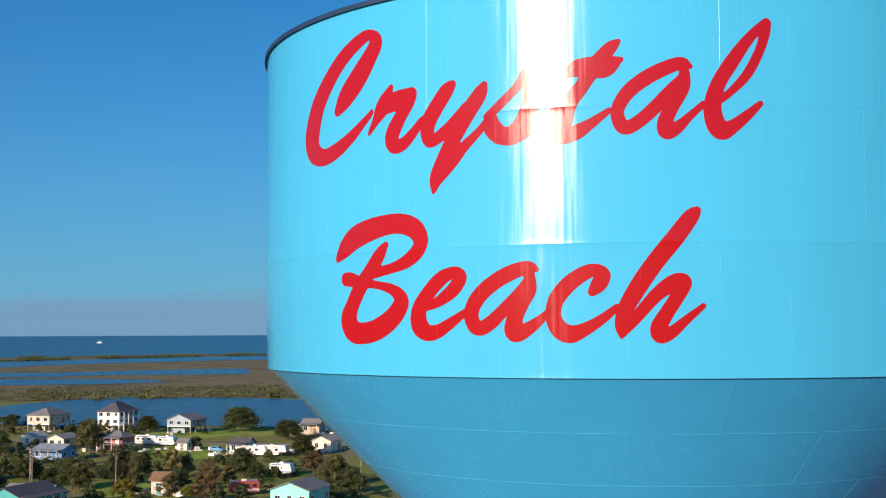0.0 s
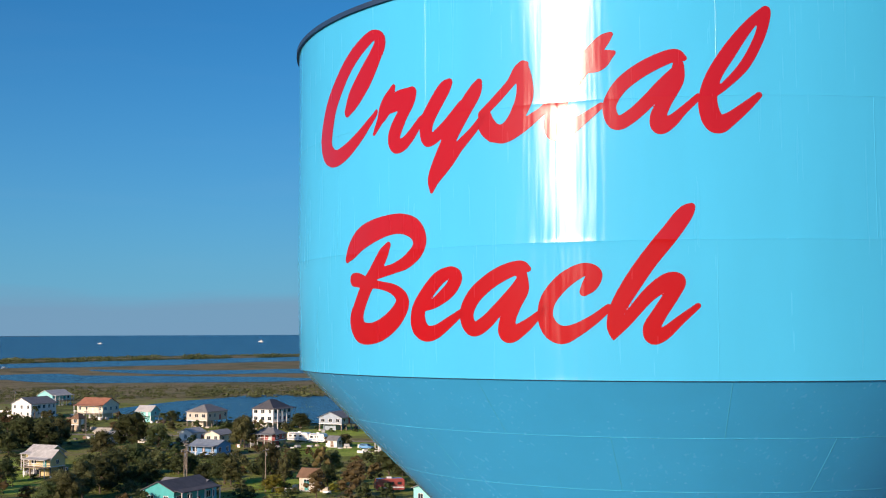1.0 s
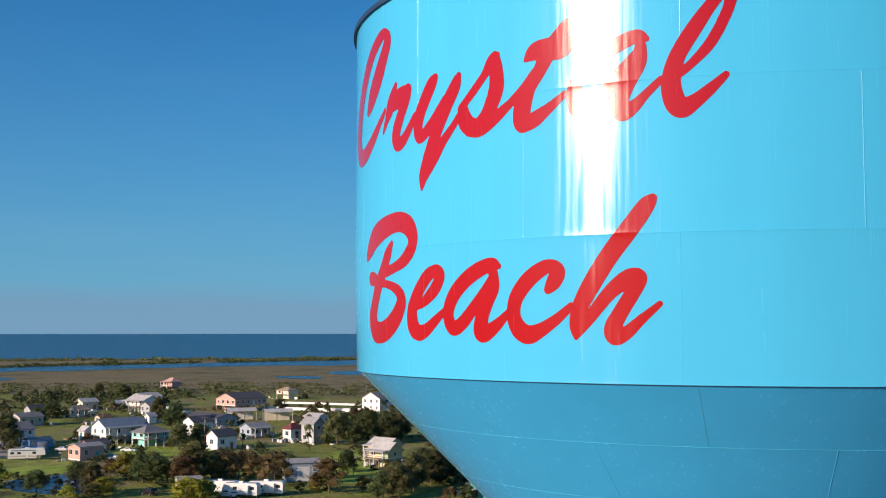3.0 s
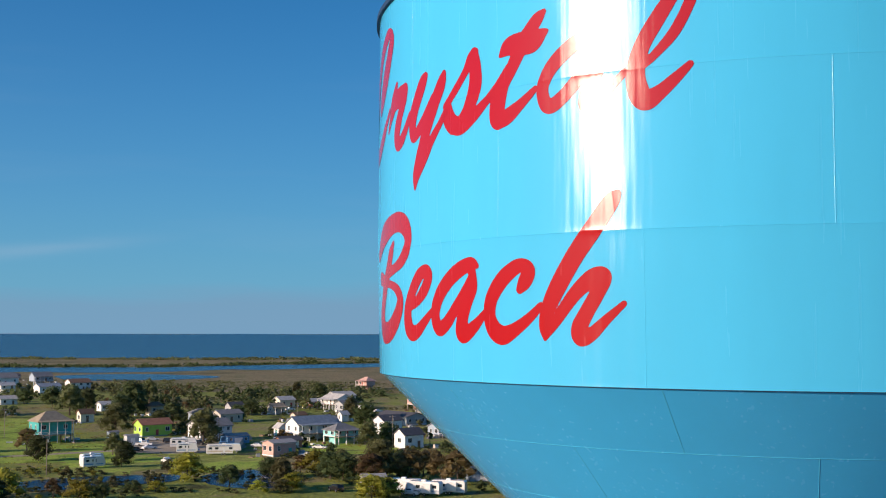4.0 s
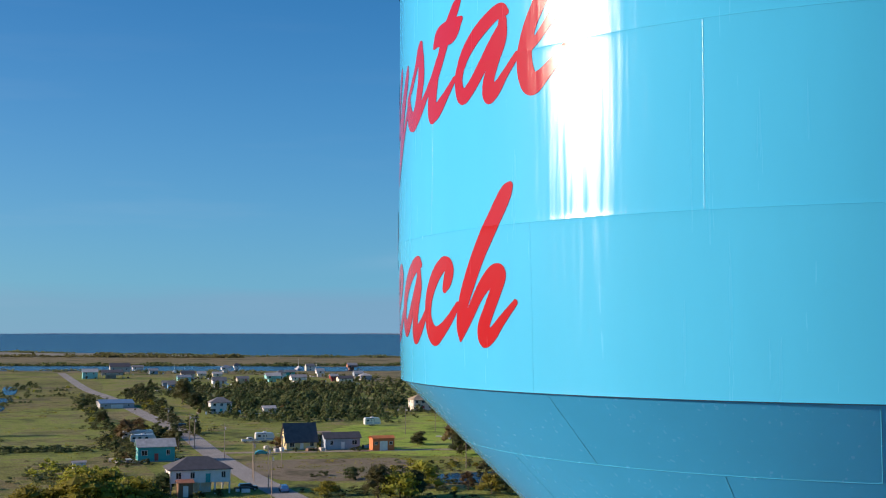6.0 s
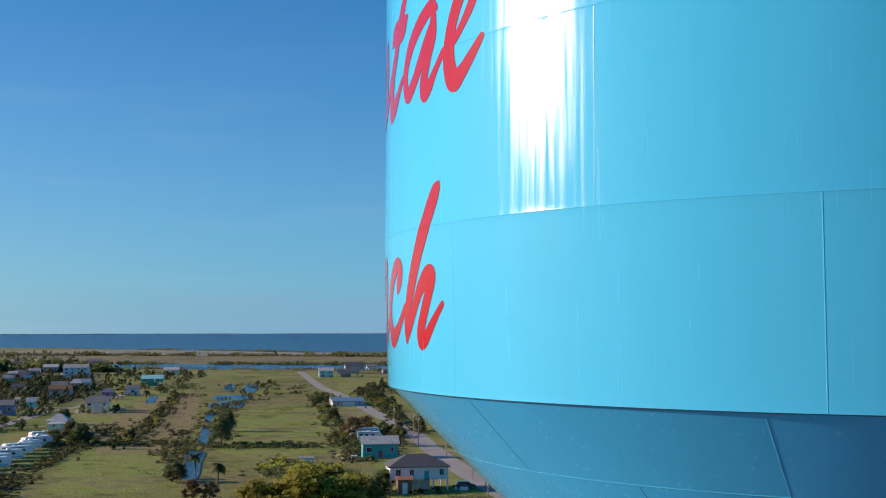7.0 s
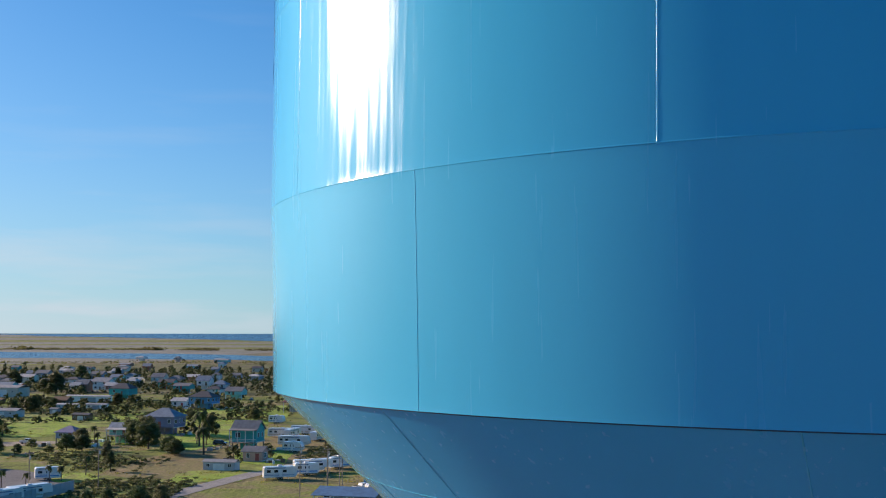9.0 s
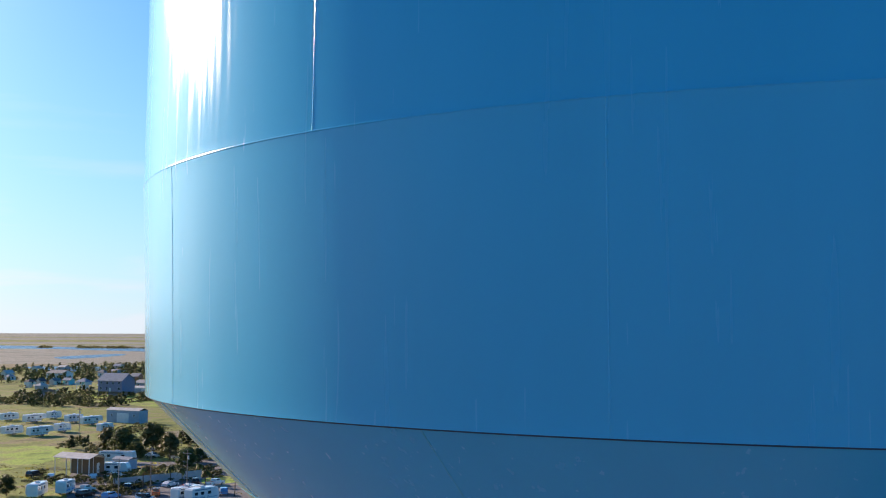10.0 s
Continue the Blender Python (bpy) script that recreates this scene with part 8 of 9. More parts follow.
tree("oak", -70.4, 250.7, 0.66)
tree("bush", -140.6, 358.5, 1.26)
tree("bare", -117.5, 278.0, 1.06)
tree("oak", -116.8, 284.3, 0.82)
tree("yellow", -116.6, 245.1, 0.86)
tree("oak", -156.2, 273.5, 0.69)
tree("oak", -142.4, 261.0, 0.74)
tree("oak", -162.1, 272.8, 0.70)
tree("tall", -62.1, 251.7, 0.57)
tree("palm", -317.4, 448.4, 0.89)
tree("palm", -226.0, 394.6, 1.00)
tree("palm", -248.7, 449.9, 0.84)
tree("palm", -213.7, 398.2, 0.70)
tree("oak", -242.3, 329.6, 1.32)
tree("oak", -229.3, 323.0, 1.60)
tree("oak", -230.5, 333.0, 1.31)
tree("rust", -234.3, 373.7, 1.17)
tree("oak", -207.8, 339.7, 1.33)
tree("oak", -194.8, 333.1, 1.15)
tree("oak", -177.9, 359.2, 0.91)
tree("palm", -249.8, 307.1, 1.20)
tree("palm", -246.8, 328.2, 1.02)
tree("oak", -170.9, 252.4, 1.01)
tree("oak", -158.5, 243.9, 1.13)
tree("oak", -169.0, 268.9, 0.79)
tree("palm", -146.6, 272.8, 0.88)
tree("oak", -134.9, 257.0, 0.89)
tree("oak", -154.8, 277.3, 0.79)
tree("oak", -131.5, 277.3, 0.93)
tree("oak", -131.0, 291.7, 0.71)
tree("bare", -124.3, 266.4, 0.69)
tree("oak", -155.6, 222.9, 0.91)
tree("oak", -154.0, 213.5, 0.81)
tree("rust", -168.5, 209.1, 1.10)
tree("oak", -190.4, 246.5, 0.68)
tree("rust", -103.2, 238.7, 1.08)
tree("oak", -108.3, 259.0, 0.71)
tree("palm", -233.2, 332.2, 0.67)
tree("rust", -95.8, 241.0, 0.90)
tree("rust", -193.9, 213.8, 1.38)
tree("rust", -186.7, 211.4, 1.35)
tree("rust", -206.0, 220.5, 1.27)
tree("oak", -208.1, 206.4, 1.13)
tree("oak", -212.3, 217.2, 0.92)
tree("oak", -364.8, 354.9, 1.21)
tree("oak", -272.8, 268.9, 0.93)
tree("oak", -242.8, 342.7, 1.24)
tree("oak", -234.4, 310.6, 1.26)
tree("oak", -239.4, 308.0, 1.26)
tree("oak", -242.4, 330.1, 1.21)
tree("rust", -241.0, 343.7, 1.33)
tree("palm", -260.9, 285.7, 0.86)
tree("palm", -235.8, 288.3, 0.83)
tree("oak", -155.9, 233.8, 1.17)
tree("oak", -153.8, 222.8, 1.06)
tree("oak", -158.9, 245.3, 1.13)
tree("oak", -167.6, 270.0, 1.14)
tree("oak", -199.7, 307.2, 0.90)
tree("yellow", -185.8, 184.0, 1.10)
tree("yellow", -232.1, 206.8, 1.29)
tree("rust", -235.9, 204.8, 0.95)
tree("oak", -219.7, 200.2, 0.90)
tree("oak", -151.9, 207.1, 0.86)
tree("oak", -148.6, 208.9, 1.01)
tree("palm", -183.4, 239.3, 0.48)
tree("yellow", -173.9, 212.2, 1.01)
tree("oak", -230.8, 194.4, 0.66)
tree("oak", -151.9, 249.0, 0.97)
tree("oak", -230.2, 214.7, 0.69)
tree("oak", -571.3, 323.3, 1.13)
tree("oak", -539.7, 320.1, 1.44)
tree("oak", -479.3, 291.0, 1.45)
tree("oak", -508.3, 318.9, 1.38)
tree("oak", -447.5, 295.8, 1.55)
tree("oak", -374.7, 242.7, 1.43)
tree("oak", -459.0, 309.9, 1.76)
tree("oak", -404.6, 290.6, 1.44)
tree("tall", -505.1, 352.7, 1.24)
tree("oak", -324.3, 242.7, 1.24)
tree("oak", -373.1, 261.6, 1.19)
tree("oak", -315.8, 175.7, 1.30)
tree("palm", -316.4, 175.2, 0.88)
tree("oak", -314.1, 199.9, 0.88)
tree("oak", -297.6, 192.4, 0.80)
tree("bush", -350.1, 178.9, 1.26)
tree("oak", -397.7, 319.0, 1.18)
tree("oak", -532.6, 477.1, 1.02)
tree("oak", -500.7, 465.0, 0.98)
tree("oak", -336.7, 333.1, 1.38)
tree("oak", -362.9, 351.4, 1.17)
tree("oak", -271.8, 277.1, 1.15)
tree("oak", -216.2, 201.2, 0.98)
tree("oak", -209.9, 207.0, 1.07)
tree("rust", -206.8, 201.8, 0.97)
tree("yellow", -245.3, 174.6, 1.37)
tree("oak", -228.4, 174.4, 0.78)
tree("oak", -234.6, 192.7, 0.77)
tree("oak", -215.1, 179.1, 0.85)
tree("yellow", -209.2, 177.3, 1.33)
tree("yellow", -185.0, 179.3, 1.35)
tree("yellow", -185.5, 185.3, 1.22)
tree("bare", -214.1, 203.1, 0.75)
tree("rust", -207.5, 226.2, 1.14)
tree("rust", -203.5, 212.8, 1.21)
tree("bush", -213.5, 170.6, 1.14)
tree("bush", -208.1, 172.8, 1.13)
tree("yellow", -250.2, 126.4, 1.28)
tree("rust", -241.6, 134.1, 0.92)
tree("yellow", -233.2, 135.4, 1.24)
tree("oak", -229.5, 138.8, 0.57)
tree("oak", -420.3, 346.2, 1.26)
tree("bush", -236.7, 152.2, 1.16)
tree("bush", -231.1, 154.5, 1.01)
tree("palm", -324.1, 180.3, 1.01)
tree("palm", -372.7, 104.7, 0.81)
tree("oak", -623.6, 186.3, 1.41)
tree("oak", -574.6, 177.4, 1.20)
tree("rust", -342.1, 187.7, 1.13)
tree("oak", -283.5, 181.7, 0.80)
tree("yellow", -272.1, 56.6, 1.41)
tree("yellow", -265.4, 58.5, 1.54)
tree("yellow", -270.8, 50.1, 1.55)
tree("oak", -238.4, 108.5, 0.79)
tree("yellow", -235.6, 112.7, 1.44)
tree("oak", -238.1, 117.6, 0.80)
tree("bush", -351.7, 180.3, 1.27)
tree("bush", -275.5, 119.3, 1.23)
tree("bush", -248.9, 100.9, 1.24)
tree("palm", -444.3, 133.9, 0.99)
tree("palm", -295.1, 27.8, 1.12)
tree("palm", -287.6, 32.1, 1.15)
tree("oak", -302.6, 23.9, 0.72)
tree("oak", -398.2, 50.0, 1.12)
tree("oak", -454.8, 60.9, 0.93)
tree("oak", -308.8, 24.0, 0.64)
tree("yellow", -247.0, 33.6, 1.56)
tree("yellow", -245.4, 38.1, 1.84)
tree("yellow", -243.3, 43.7, 1.84)
tree("yellow", -241.2, 49.2, 1.75)
tree("yellow", -243.6, 54.8, 1.57)
tree("yellow", -242.1, 58.7, 1.20)
tree("rust", -263.4, 26.6, 0.78)
tree("rust", -264.8, 23.1, 0.68)
tree("oak", -426.9, 3.3, 0.86)
tree("oak", -414.8, 6.4, 0.84)
tree("palm", -614.0, 18.5, 1.08)
tree("palm", -651.2, 49.9, 1.07)
tree("oak", -497.3, 112.5, 0.82)
tree("rust", -435.9, 110.3, 1.12)
tree("oak", -377.3, 104.7, 0.80)
tree("palm", -386.9, 108.2, 0.96)
tree("rust", -414.0, 99.1, 1.07)
tree("oak", -268.4, 68.3, 0.66)
tree("palm", -387.2, -78.2, 1.17)
tree("palm", -377.6, -73.9, 1.14)
tree("palm", -516.2, -30.9, 1.28)
tree("palm", -532.4, -24.8, 1.25)
tree("oak", -561.0, -97.1, 1.04)
tree("oak", -404.3, -62.6, 0.59)
tree("oak", -631.3, -82.7, 1.01)
tree("oak", -620.7, -74.6, 0.89)
tree("oak", -350.6, -56.6, 0.45)
tree("palm", -396.2, -75.3, 1.08)
tree("oak", -511.3, 4.0, 0.88)
tree("oak", -416.1, 5.4, 0.84)
tree("bush", -428.5, -2.2, 1.49)
tree("rust", -463.4, -74.1, 0.80)
tree("bush", -435.5, -51.8, 1.38)
tree("bush", -446.7, -45.8, 1.27)
tree("palm", -512.9, -158.8, 1.19)
tree("palm", -356.9, -111.4, 1.56)
tree("palm", -384.0, -120.6, 1.31)
tree("oak", -499.2, -130.1, 0.77)
tree("oak", -372.7, -133.9, 1.14)
tree("oak", -355.9, -119.9, 0.65)
tree("oak", -416.0, -126.2, 0.95)
tree("tall", -309.4, -123.4, 0.60)
tree("palm", -380.2, -153.5, 0.73)
tree("oak", -539.9, -244.5, 1.01)
tree("oak", -685.4, -295.3, 1.18)
tree("oak", -248.5, -106.9, 0.41)
tree("oak", -252.5, -103.3, 0.39)
tree("oak", -247.1, -94.5, 0.59)
tree("oak", -249.4, -90.2, 0.47)
tree("oak", -361.3, -151.3, 0.68)
tree("oak", -316.6, -210.4, 1.20)
tree("oak", -322.7, -219.3, 1.01)
tree("oak", -327.6, -206.3, 1.07)
tree("oak", -307.8, -200.0, 0.85)
tree("oak", -307.0, -188.3, 0.94)
tree("palm", -313.4, -204.1, 0.66)
tree("oak", -326.7, -235.3, 0.42)
tree("oak", -225.1, -182.7, 0.76)
tree("oak", -218.2, -182.0, 0.66)
tree("palm", -335.0, -241.0, 0.68)
tree("rust", -257.4, -165.7, 0.77)
tree("oak", -288.9, -172.4, 0.78)
tree("oak", -303.0, -176.8, 0.71)
# woods, hedges and scrub
wood([(-640, 189), (-679, 257), (-575, 292), (-445, 223), (-450, 193), (-472, 170), (-521, 166)], 405, ['oak', 'oak', 'tall', 'oak', 'bush'], (0.45, 0.8), 116)
wood([(-793, 205), (-778, 289), (-699, 357), (-625, 318), (-661, 195)], 229, ['oak', 'tall', 'oak'], (0.45, 0.8), 117)
wood([(-546, 347), (-547, 463), (-451, 459), (-412, 403), (-429, 354), (-492, 353)], 102, ['oak', 'oak', 'tall'], (0.6, 0.95), 118)
wood([(-396, 456), (-365, 504), (-291, 451), (-253, 380), (-276, 362), (-317, 398)], 47, ['oak', 'oak', 'rust', 'tall'], (0.37, 0.72), 119)
wood([(-217, 298), (-202, 351), (-143, 254), (-150, 225), (-181, 263)], 14, ['oak', 'oak', 'rust', 'bush'], (0.5, 0.79), 120)
wood([(-224, 335), (-185, 357), (-149, 302), (-139, 262), (-168, 253)], 14, ['oak', 'oak', 'bush', 'rust'], (0.37, 0.68), 121)
wood([(-196, 336), (-146, 350), (-120, 290), (-126, 254), (-162, 273)], 19, ['oak', 'oak', 'bush', 'rust'], (0.37, 0.68), 122)
wood([(-131, 326), (-94, 347), (-62, 262), (-75, 260), (-111, 279)], 14, ['oak', 'bush', 'oak'], (0.37, 0.65), 123)
wood([(-298, 147), (-267, 186), (-242, 213), (-199, 184), (-204, 171), (-232, 154), (-237, 114)], 46, ['bush', 'yellow', 'bush', 'oak'], (0.3, 0.6), 124)
wood([(-289, 117), (-304, 164), (-233, 164), (-201, 141), (-233, 92)], 46, ['bush', 'yellow', 'bush'], (0.3, 0.6), 125)
wood([(-349, 54), (-314, 72), (-257, 63), (-263, 39)], 38, ['scrub', 'yellow'], (0.6, 1.1), 126)
wood([(-401, 14), (-527, 37), (-701, 69), (-730, 80), (-465, 35), (-390, 17)], 70, ['scrub', 'scrub', 'yellow', 'oak'], (0.4, 0.8), 127)
wood([(-613, 82), (-471, 57), (-379, 46), (-378, 50), (-530, 74), (-716, 116)], 43, ['scrub'], (0.35, 0.7), 128)
wood([(-532, 120), (-401, 103), (-366, 82), (-455, 98), (-703, 148), (-699, 159)], 82, ['scrub', 'scrub', 'yellow', 'oak'], (0.4, 0.8), 129)
wood([(-1017, -7), (-1140, 99), (-1089, 147), (-766, 79), (-678, 25), (-714, -9)], 153, ['oak', 'tall', 'bush', 'oak'], (0.5, 0.9), 130)
wood([(-818, -191), (-894, -130), (-1001, 17), (-785, 25), (-724, -37), (-704, -105), (-673, -159)], 297, ['oak', 'tall', 'oak'], (0.5, 0.85), 131)
wood([(-1335, -303), (-1493, -144), (-1514, 57), (-1077, 38), (-995, -100), (-991, -229)], 310, ['oak', 'tall', 'oak'], (0.5, 0.9), 132)
wood([(-273, -25), (-317, -19), (-427, 6), (-509, 23), (-477, 23), (-344, -7), (-263, -21)], 77, ['scrub'], (0.35, 0.75), 133)
wood([(-563, -111), (-606, -38), (-633, 7), (-495, 4), (-459, -46), (-439, -78)], 91, ['oak', 'bush'], (0.4, 0.75), 134)
wood([(-947, -446), (-1102, -355), (-980, -233), (-771, -185), (-663, -234), (-681, -324)], 229, ['oak', 'tall', 'oak'], (0.5, 0.9), 135)
wood([(-558, -268), (-625, -224), (-596, -145), (-500, -123), (-484, -176), (-466, -225)], 148, ['oak', 'bush', 'bush'], (0.4, 0.7), 136)
wood([(-276, -125), (-299, -104), (-280, -94), (-250, -91), (-238, -103)], 29, ['scrub'], (0.3, 0.6), 137)
wood([(-528, -437), (-596, -453), (-683, -428), (-606, -352), (-513, -346), (-509, -381)], 216, ['oak', 'oak', 'bush'], (0.4, 0.8), 138)
wood([(-315, -240), (-368, -246), (-387, -230), (-337, -182), (-313, -186), (-300, -207)], 26, ['oak', 'scrub', 'scrub'], (0.4, 0.7), 139)
wood([(-897, -733), (-1073, -765), (-1114, -685), (-878, -521), (-749, -537), (-708, -582)], 243, ['oak', 'tall'], (0.5, 0.9), 140)
wood([(-790, 211), (-542, 155), (-430, 132), (-409, 123), (-494, 135), (-725, 182)], 92, ['scrub', 'scrub', 'yellow', 'oak'], (0.4, 0.8), 141)
wood([(-472, 116), (-438, 120), (-373, 104), (-322, 83), (-335, 75), (-405, 90)], 92, ['scrub', 'scrub', 'yellow', 'oak'], (0.3, 0.7), 142)
wood([(-564, 448), (-548, 560), (-485, 505), (-481, 430), (-507, 405)], 76, ['bush', 'oak'], (0.5, 0.8), 143)
wood([(-548, 477), (-506, 532), (-439, 552), (-392, 496), (-429, 440), (-486, 420)], 32, ['bush', 'oak'], (0.31, 0.61), 144)
wood([(-343, 423), (-321, 440), (-270, 396), (-244, 329), (-266, 323)], 27, ['oak', 'bush'], (0.37, 0.72), 145)
wood([(-262, -200), (-293, -170), (-283, -157), (-273, -155), (-246, -187)], 60, ['bush', 'bush'], (0.5, 0.8), 146)
wood([(-241, -168), (-263, -169), (-255, -163), (-232, -159)], 54, ['bush', 'bush'], (0.4, 0.7), 147)
wood([(-896, 313), (-875, 415), (-778, 442), (-476, 268), (-460, 232), (-583, 271), (-626, 214)], 229, ['oak', 'oak', 'bush'], (0.42, 0.72), 148)
wood([(-687, 389), (-680, 511), (-443, 343), (-435, 280), (-514, 307)], 148, ['oak', 'oak', 'rust', 'bush'], (0.42, 0.72), 149)
wood([(-441, 284), (-443, 344), (-309, 237), (-357, 248)], 54, ['oak', 'bush'], (0.4, 0.7), 150)
wood([(-384, 29), (-473, 46), (-458, 47), (-333, 30), (-321, 23)], 30, ['scrub'], (0.35, 0.8), 151)
wood([(-426, -8), (-415, 43), (-404, 42), (-414, -9)], 65, ['scrub'], (0.25, 0.45), 152)
wood([(-402, 46), (-390, 80), (-380, 79), (-390, 45)], 54, ['scrub'], (0.25, 0.45), 153)
wood([(-172, 291), (-132, 315), (-89, 314), (-62, 250), (-99, 229), (-141, 233)], 43, ['oak', 'bush', 'rust', 'oak'], (0.37, 0.68), 154)
wood([(-298, 258), (-238, 289), (-179, 236), (-197, 310), (-136, 219), (-172, 188), (-208, 174)], 49, ['oak', 'bush', 'rust', 'oak'], (0.37, 0.68), 155)
wood([(-431, 383), (-389, 449), (-284, 436), (-209, 303), (-298, 258)], 49, ['bush', 'oak', 'bush'], (0.31, 0.61), 156)
wood([(-338, 453), (-273, 487), (-197, 451), (-150, 339), (-231, 301)], 49, ['bush', 'oak', 'bush'], (0.31, 0.61), 157)
wood([(-887, 89), (-850, 187), (-699, 152), (-643, 108), (-730, 71)], 65, ['scrub', 'scrub', 'yellow', 'oak'], (0.35, 0.65), 158)
wood([(-579, 67), (-688, 96), (-634, 89), (-470, 55), (-476, 53)], 18, ['scrub'], (0.35, 0.6), 159)
# poles
put(POLE, -142.8, 252.2, 80)
put(POLE, -118.5, 244.9, 80)
put(POLE, -62.1, 251.7, 80)
put(POLE, -146.9, 259.6, 80)
put(POLE, -240.3, 364.5, 80)
put(POLE, -361.6, 497.8, 80)
put(POLE, -268.2, 275.5, 80)
put(POLE, -136.2, 238.0, 80)
put(POLE, -282.4, 157.6, 80)
put(POLE, -345.9, 305.1, 80)
put(POLE, -389.6, 113.8, 80)
put(POLE, -340.0, 108.4, 80)
put(POLE, -289.3, 98.0, 80)
put(POLE, -425.6, 117.5, 80)
put(POLE, -266.0, 93.1, 80)
put(POLE, -303.2, 111.6, 80)
put(POLE, -390.0, 195.3, 80)
put(POLE, -395.2, 210.7, 80)
put(POLE, -375.0, 110.8, 80)
put(POLE, -281.9, 95.5, 80)
put(POLE, -250.5, 87.8, 80)
put(POLE, -258.4, -52.5, 80)
put(POLE, -267.8, -57.0, 80)
put(POLE, -278.4, -65.5, 80)
put(POLE, -261.1, -40.7, 80)
put(POLE, -271.2, -112.5, 80)
put(POLE, -255.2, -60.8, 80)
put(POLE, -274.9, -58.1, 80)
put(POLE, -277.4, -55.1, 80)
put(POLE, -257.9, -123.8, 80)
put(POLE, -216.4, -147.9, 80)
put(POLE, -237.3, -143.3, 80)
put(POLE, -243.3, -156.3, 80)
put(POLE, -363.5, -257.4, 80)
boat(-1521, 3388, 160, 22.0, "white cruiser far out on the bay", rise(3714) + 0.4)
boat(-1835, 3018, 170, 16.0, "white boat far out on the bay", rise(3532) + 0.4)
boat(-798, 1112, 60, 7.0, "small white work boat in the canal", 0.3)
boat(-1064, 319, 172, 9, "white fishing boat moored in the canal", 0.3, True)
boat(-1032, 318, 190, 8, "white fishing boat moored in the canal", 0.3, True)
boat(-1108, 457, 130, 12, "white fishing boat moored in the canal", 0.3, True)
boat(-1054, 451, 160, 10, "white fishing boat moored in the canal", 0.3, True)
boat(-1003, 315, 205, 7, "white fishing boat moored in the canal", 0.3, True)
# mown lawns
pool("lawn", "bright mown lawn between houses", [(-438.2, 194.4), (-435.1, 238.9), (-319.8, 187.0), (-324.7, 159.7), (-356.5, 157.9)], 0.0561, LAWN, "lawn", rough_edge=0.12)
pool("lawn", "bright mown lawn between houses", [(-477.4, 231.3), (-462.8, 262.7), (-347.3, 202.1), (-348.9, 167.9)], 0.0572, LAWN, "lawn", rough_edge=0.12)
pool("lawn", "bright mown lawn between houses", [(-351.6, 209.1), (-334.5, 219.3), (-276.1, 191.4), (-283.6, 165.5)], 0.0583, LAWN, "lawn", rough_edge=0.12)
pool("lawn", "green mown strip of pasture", [(-585.7, 91.2), (-585.2, 128.6), (-374.7, 84.1), (-384.5, 47.9)], 0.0594, GREEN_PASTURE, "lawn", rough_edge=0.12)
pool("lawn", "bright mown lawn between houses", [(-226.1, 281.3), (-218.5, 297.3), (-175.5, 239.3), (-183.5, 229.6)], 0.0605, LAWN, "lawn", rough_edge=0.12)
pool("lawn", "bright mown lawn between houses", [(-160.2, 364.3), (-131.9, 375.5), (-122.6, 352.9), (-136.4, 325.3)], 0.0616, LAWN, "lawn", rough_edge=0.12)
pool("lawn", "bright mown lawn between houses", [(-188.9, 432.2), (-142.1, 442.3), (-130.8, 411.9), (-172.8, 398.0)], 0.0627, LAWN, "lawn", rough_edge=0.12)
pool("lawn", "bright mown lawn between houses", [(-137.4, 268.9), (-125.4, 286.1), (-101.8, 249.7), (-111.2, 231.3)], 0.0638, LAWN, "lawn", rough_edge=0.12)
pool("lawn", "bright mown lawn between houses", [(-614.5, -95.8), (-638.9, -67.9), (-554.7, -53.0), (-540.8, -83.3)], 0.0649, LAWN, "lawn", rough_edge=0.12)
pool("lawn", "bright mown lawn between houses", [(-465.3, -87.8), (-521.0, -64.5), (-460.3, -52.1), (-395.6, -71.2)], 0.0660, LAWN, "lawn", rough_edge=0.12)
pool("lawn", "bright mown lawn between houses", [(-487.0, -230.3), (-525.9, -200.7), (-493.8, -174.5), (-461.8, -182.1), (-439.2, -206.7)], 0.0671, LAWN, "lawn", rough_edge=0.12)
pool("lawn", "bright mown lawn between houses", [(-426.0, -143.6), (-440.7, -126.6), (-395.3, -112.6), (-373.8, -123.6)], 0.0682, LAWN, "lawn", rough_edge=0.12)
pool("lawn", "bright mown lawn between houses", [(-298.7, -102.2), (-335.0, -87.0), (-313.8, -83.6), (-276.5, -92.6)], 0.0693, LAWN, "lawn", rough_edge=0.12)
pool("lawn", "bright mown lawn between houses", [(-307.5, -259.7), (-330.8, -252.0), (-327.0, -234.5), (-285.4, -215.3), (-262.6, -223.7)], 0.0704, LAWN, "lawn", rough_edge=0.12)
pool("lawn", "bright mown lawn between houses", [(-293.7, 257.0), (-287.3, 276.9), (-267.8, 254.7), (-271.6, 239.0)], 0.0715, LAWN, "lawn", rough_edge=0.12)
pool("lawn", "bright mown lawn between houses", [(-287.7, 261.1), (-277.0, 277.3), (-259.6, 256.2), (-272.1, 245.9)], 0.0726, LAWN, "lawn", rough_edge=0.12)
pool("lawn", "sunny green patch of pasture", [(-354.2, -2.6), (-377.4, 26.1), (-297.8, 20.6), (-285.2, -4.8)], 0.0737, GREEN_PASTURE, "lawn", rough_edge=0.12)
pool("lawn", "bright mown lawn between houses", [(-309.4, 216.4), (-279.1, 225.1), (-247.8, 198.2), (-265.7, 187.4)], 0.0748, LAWN, "lawn", rough_edge=0.12)
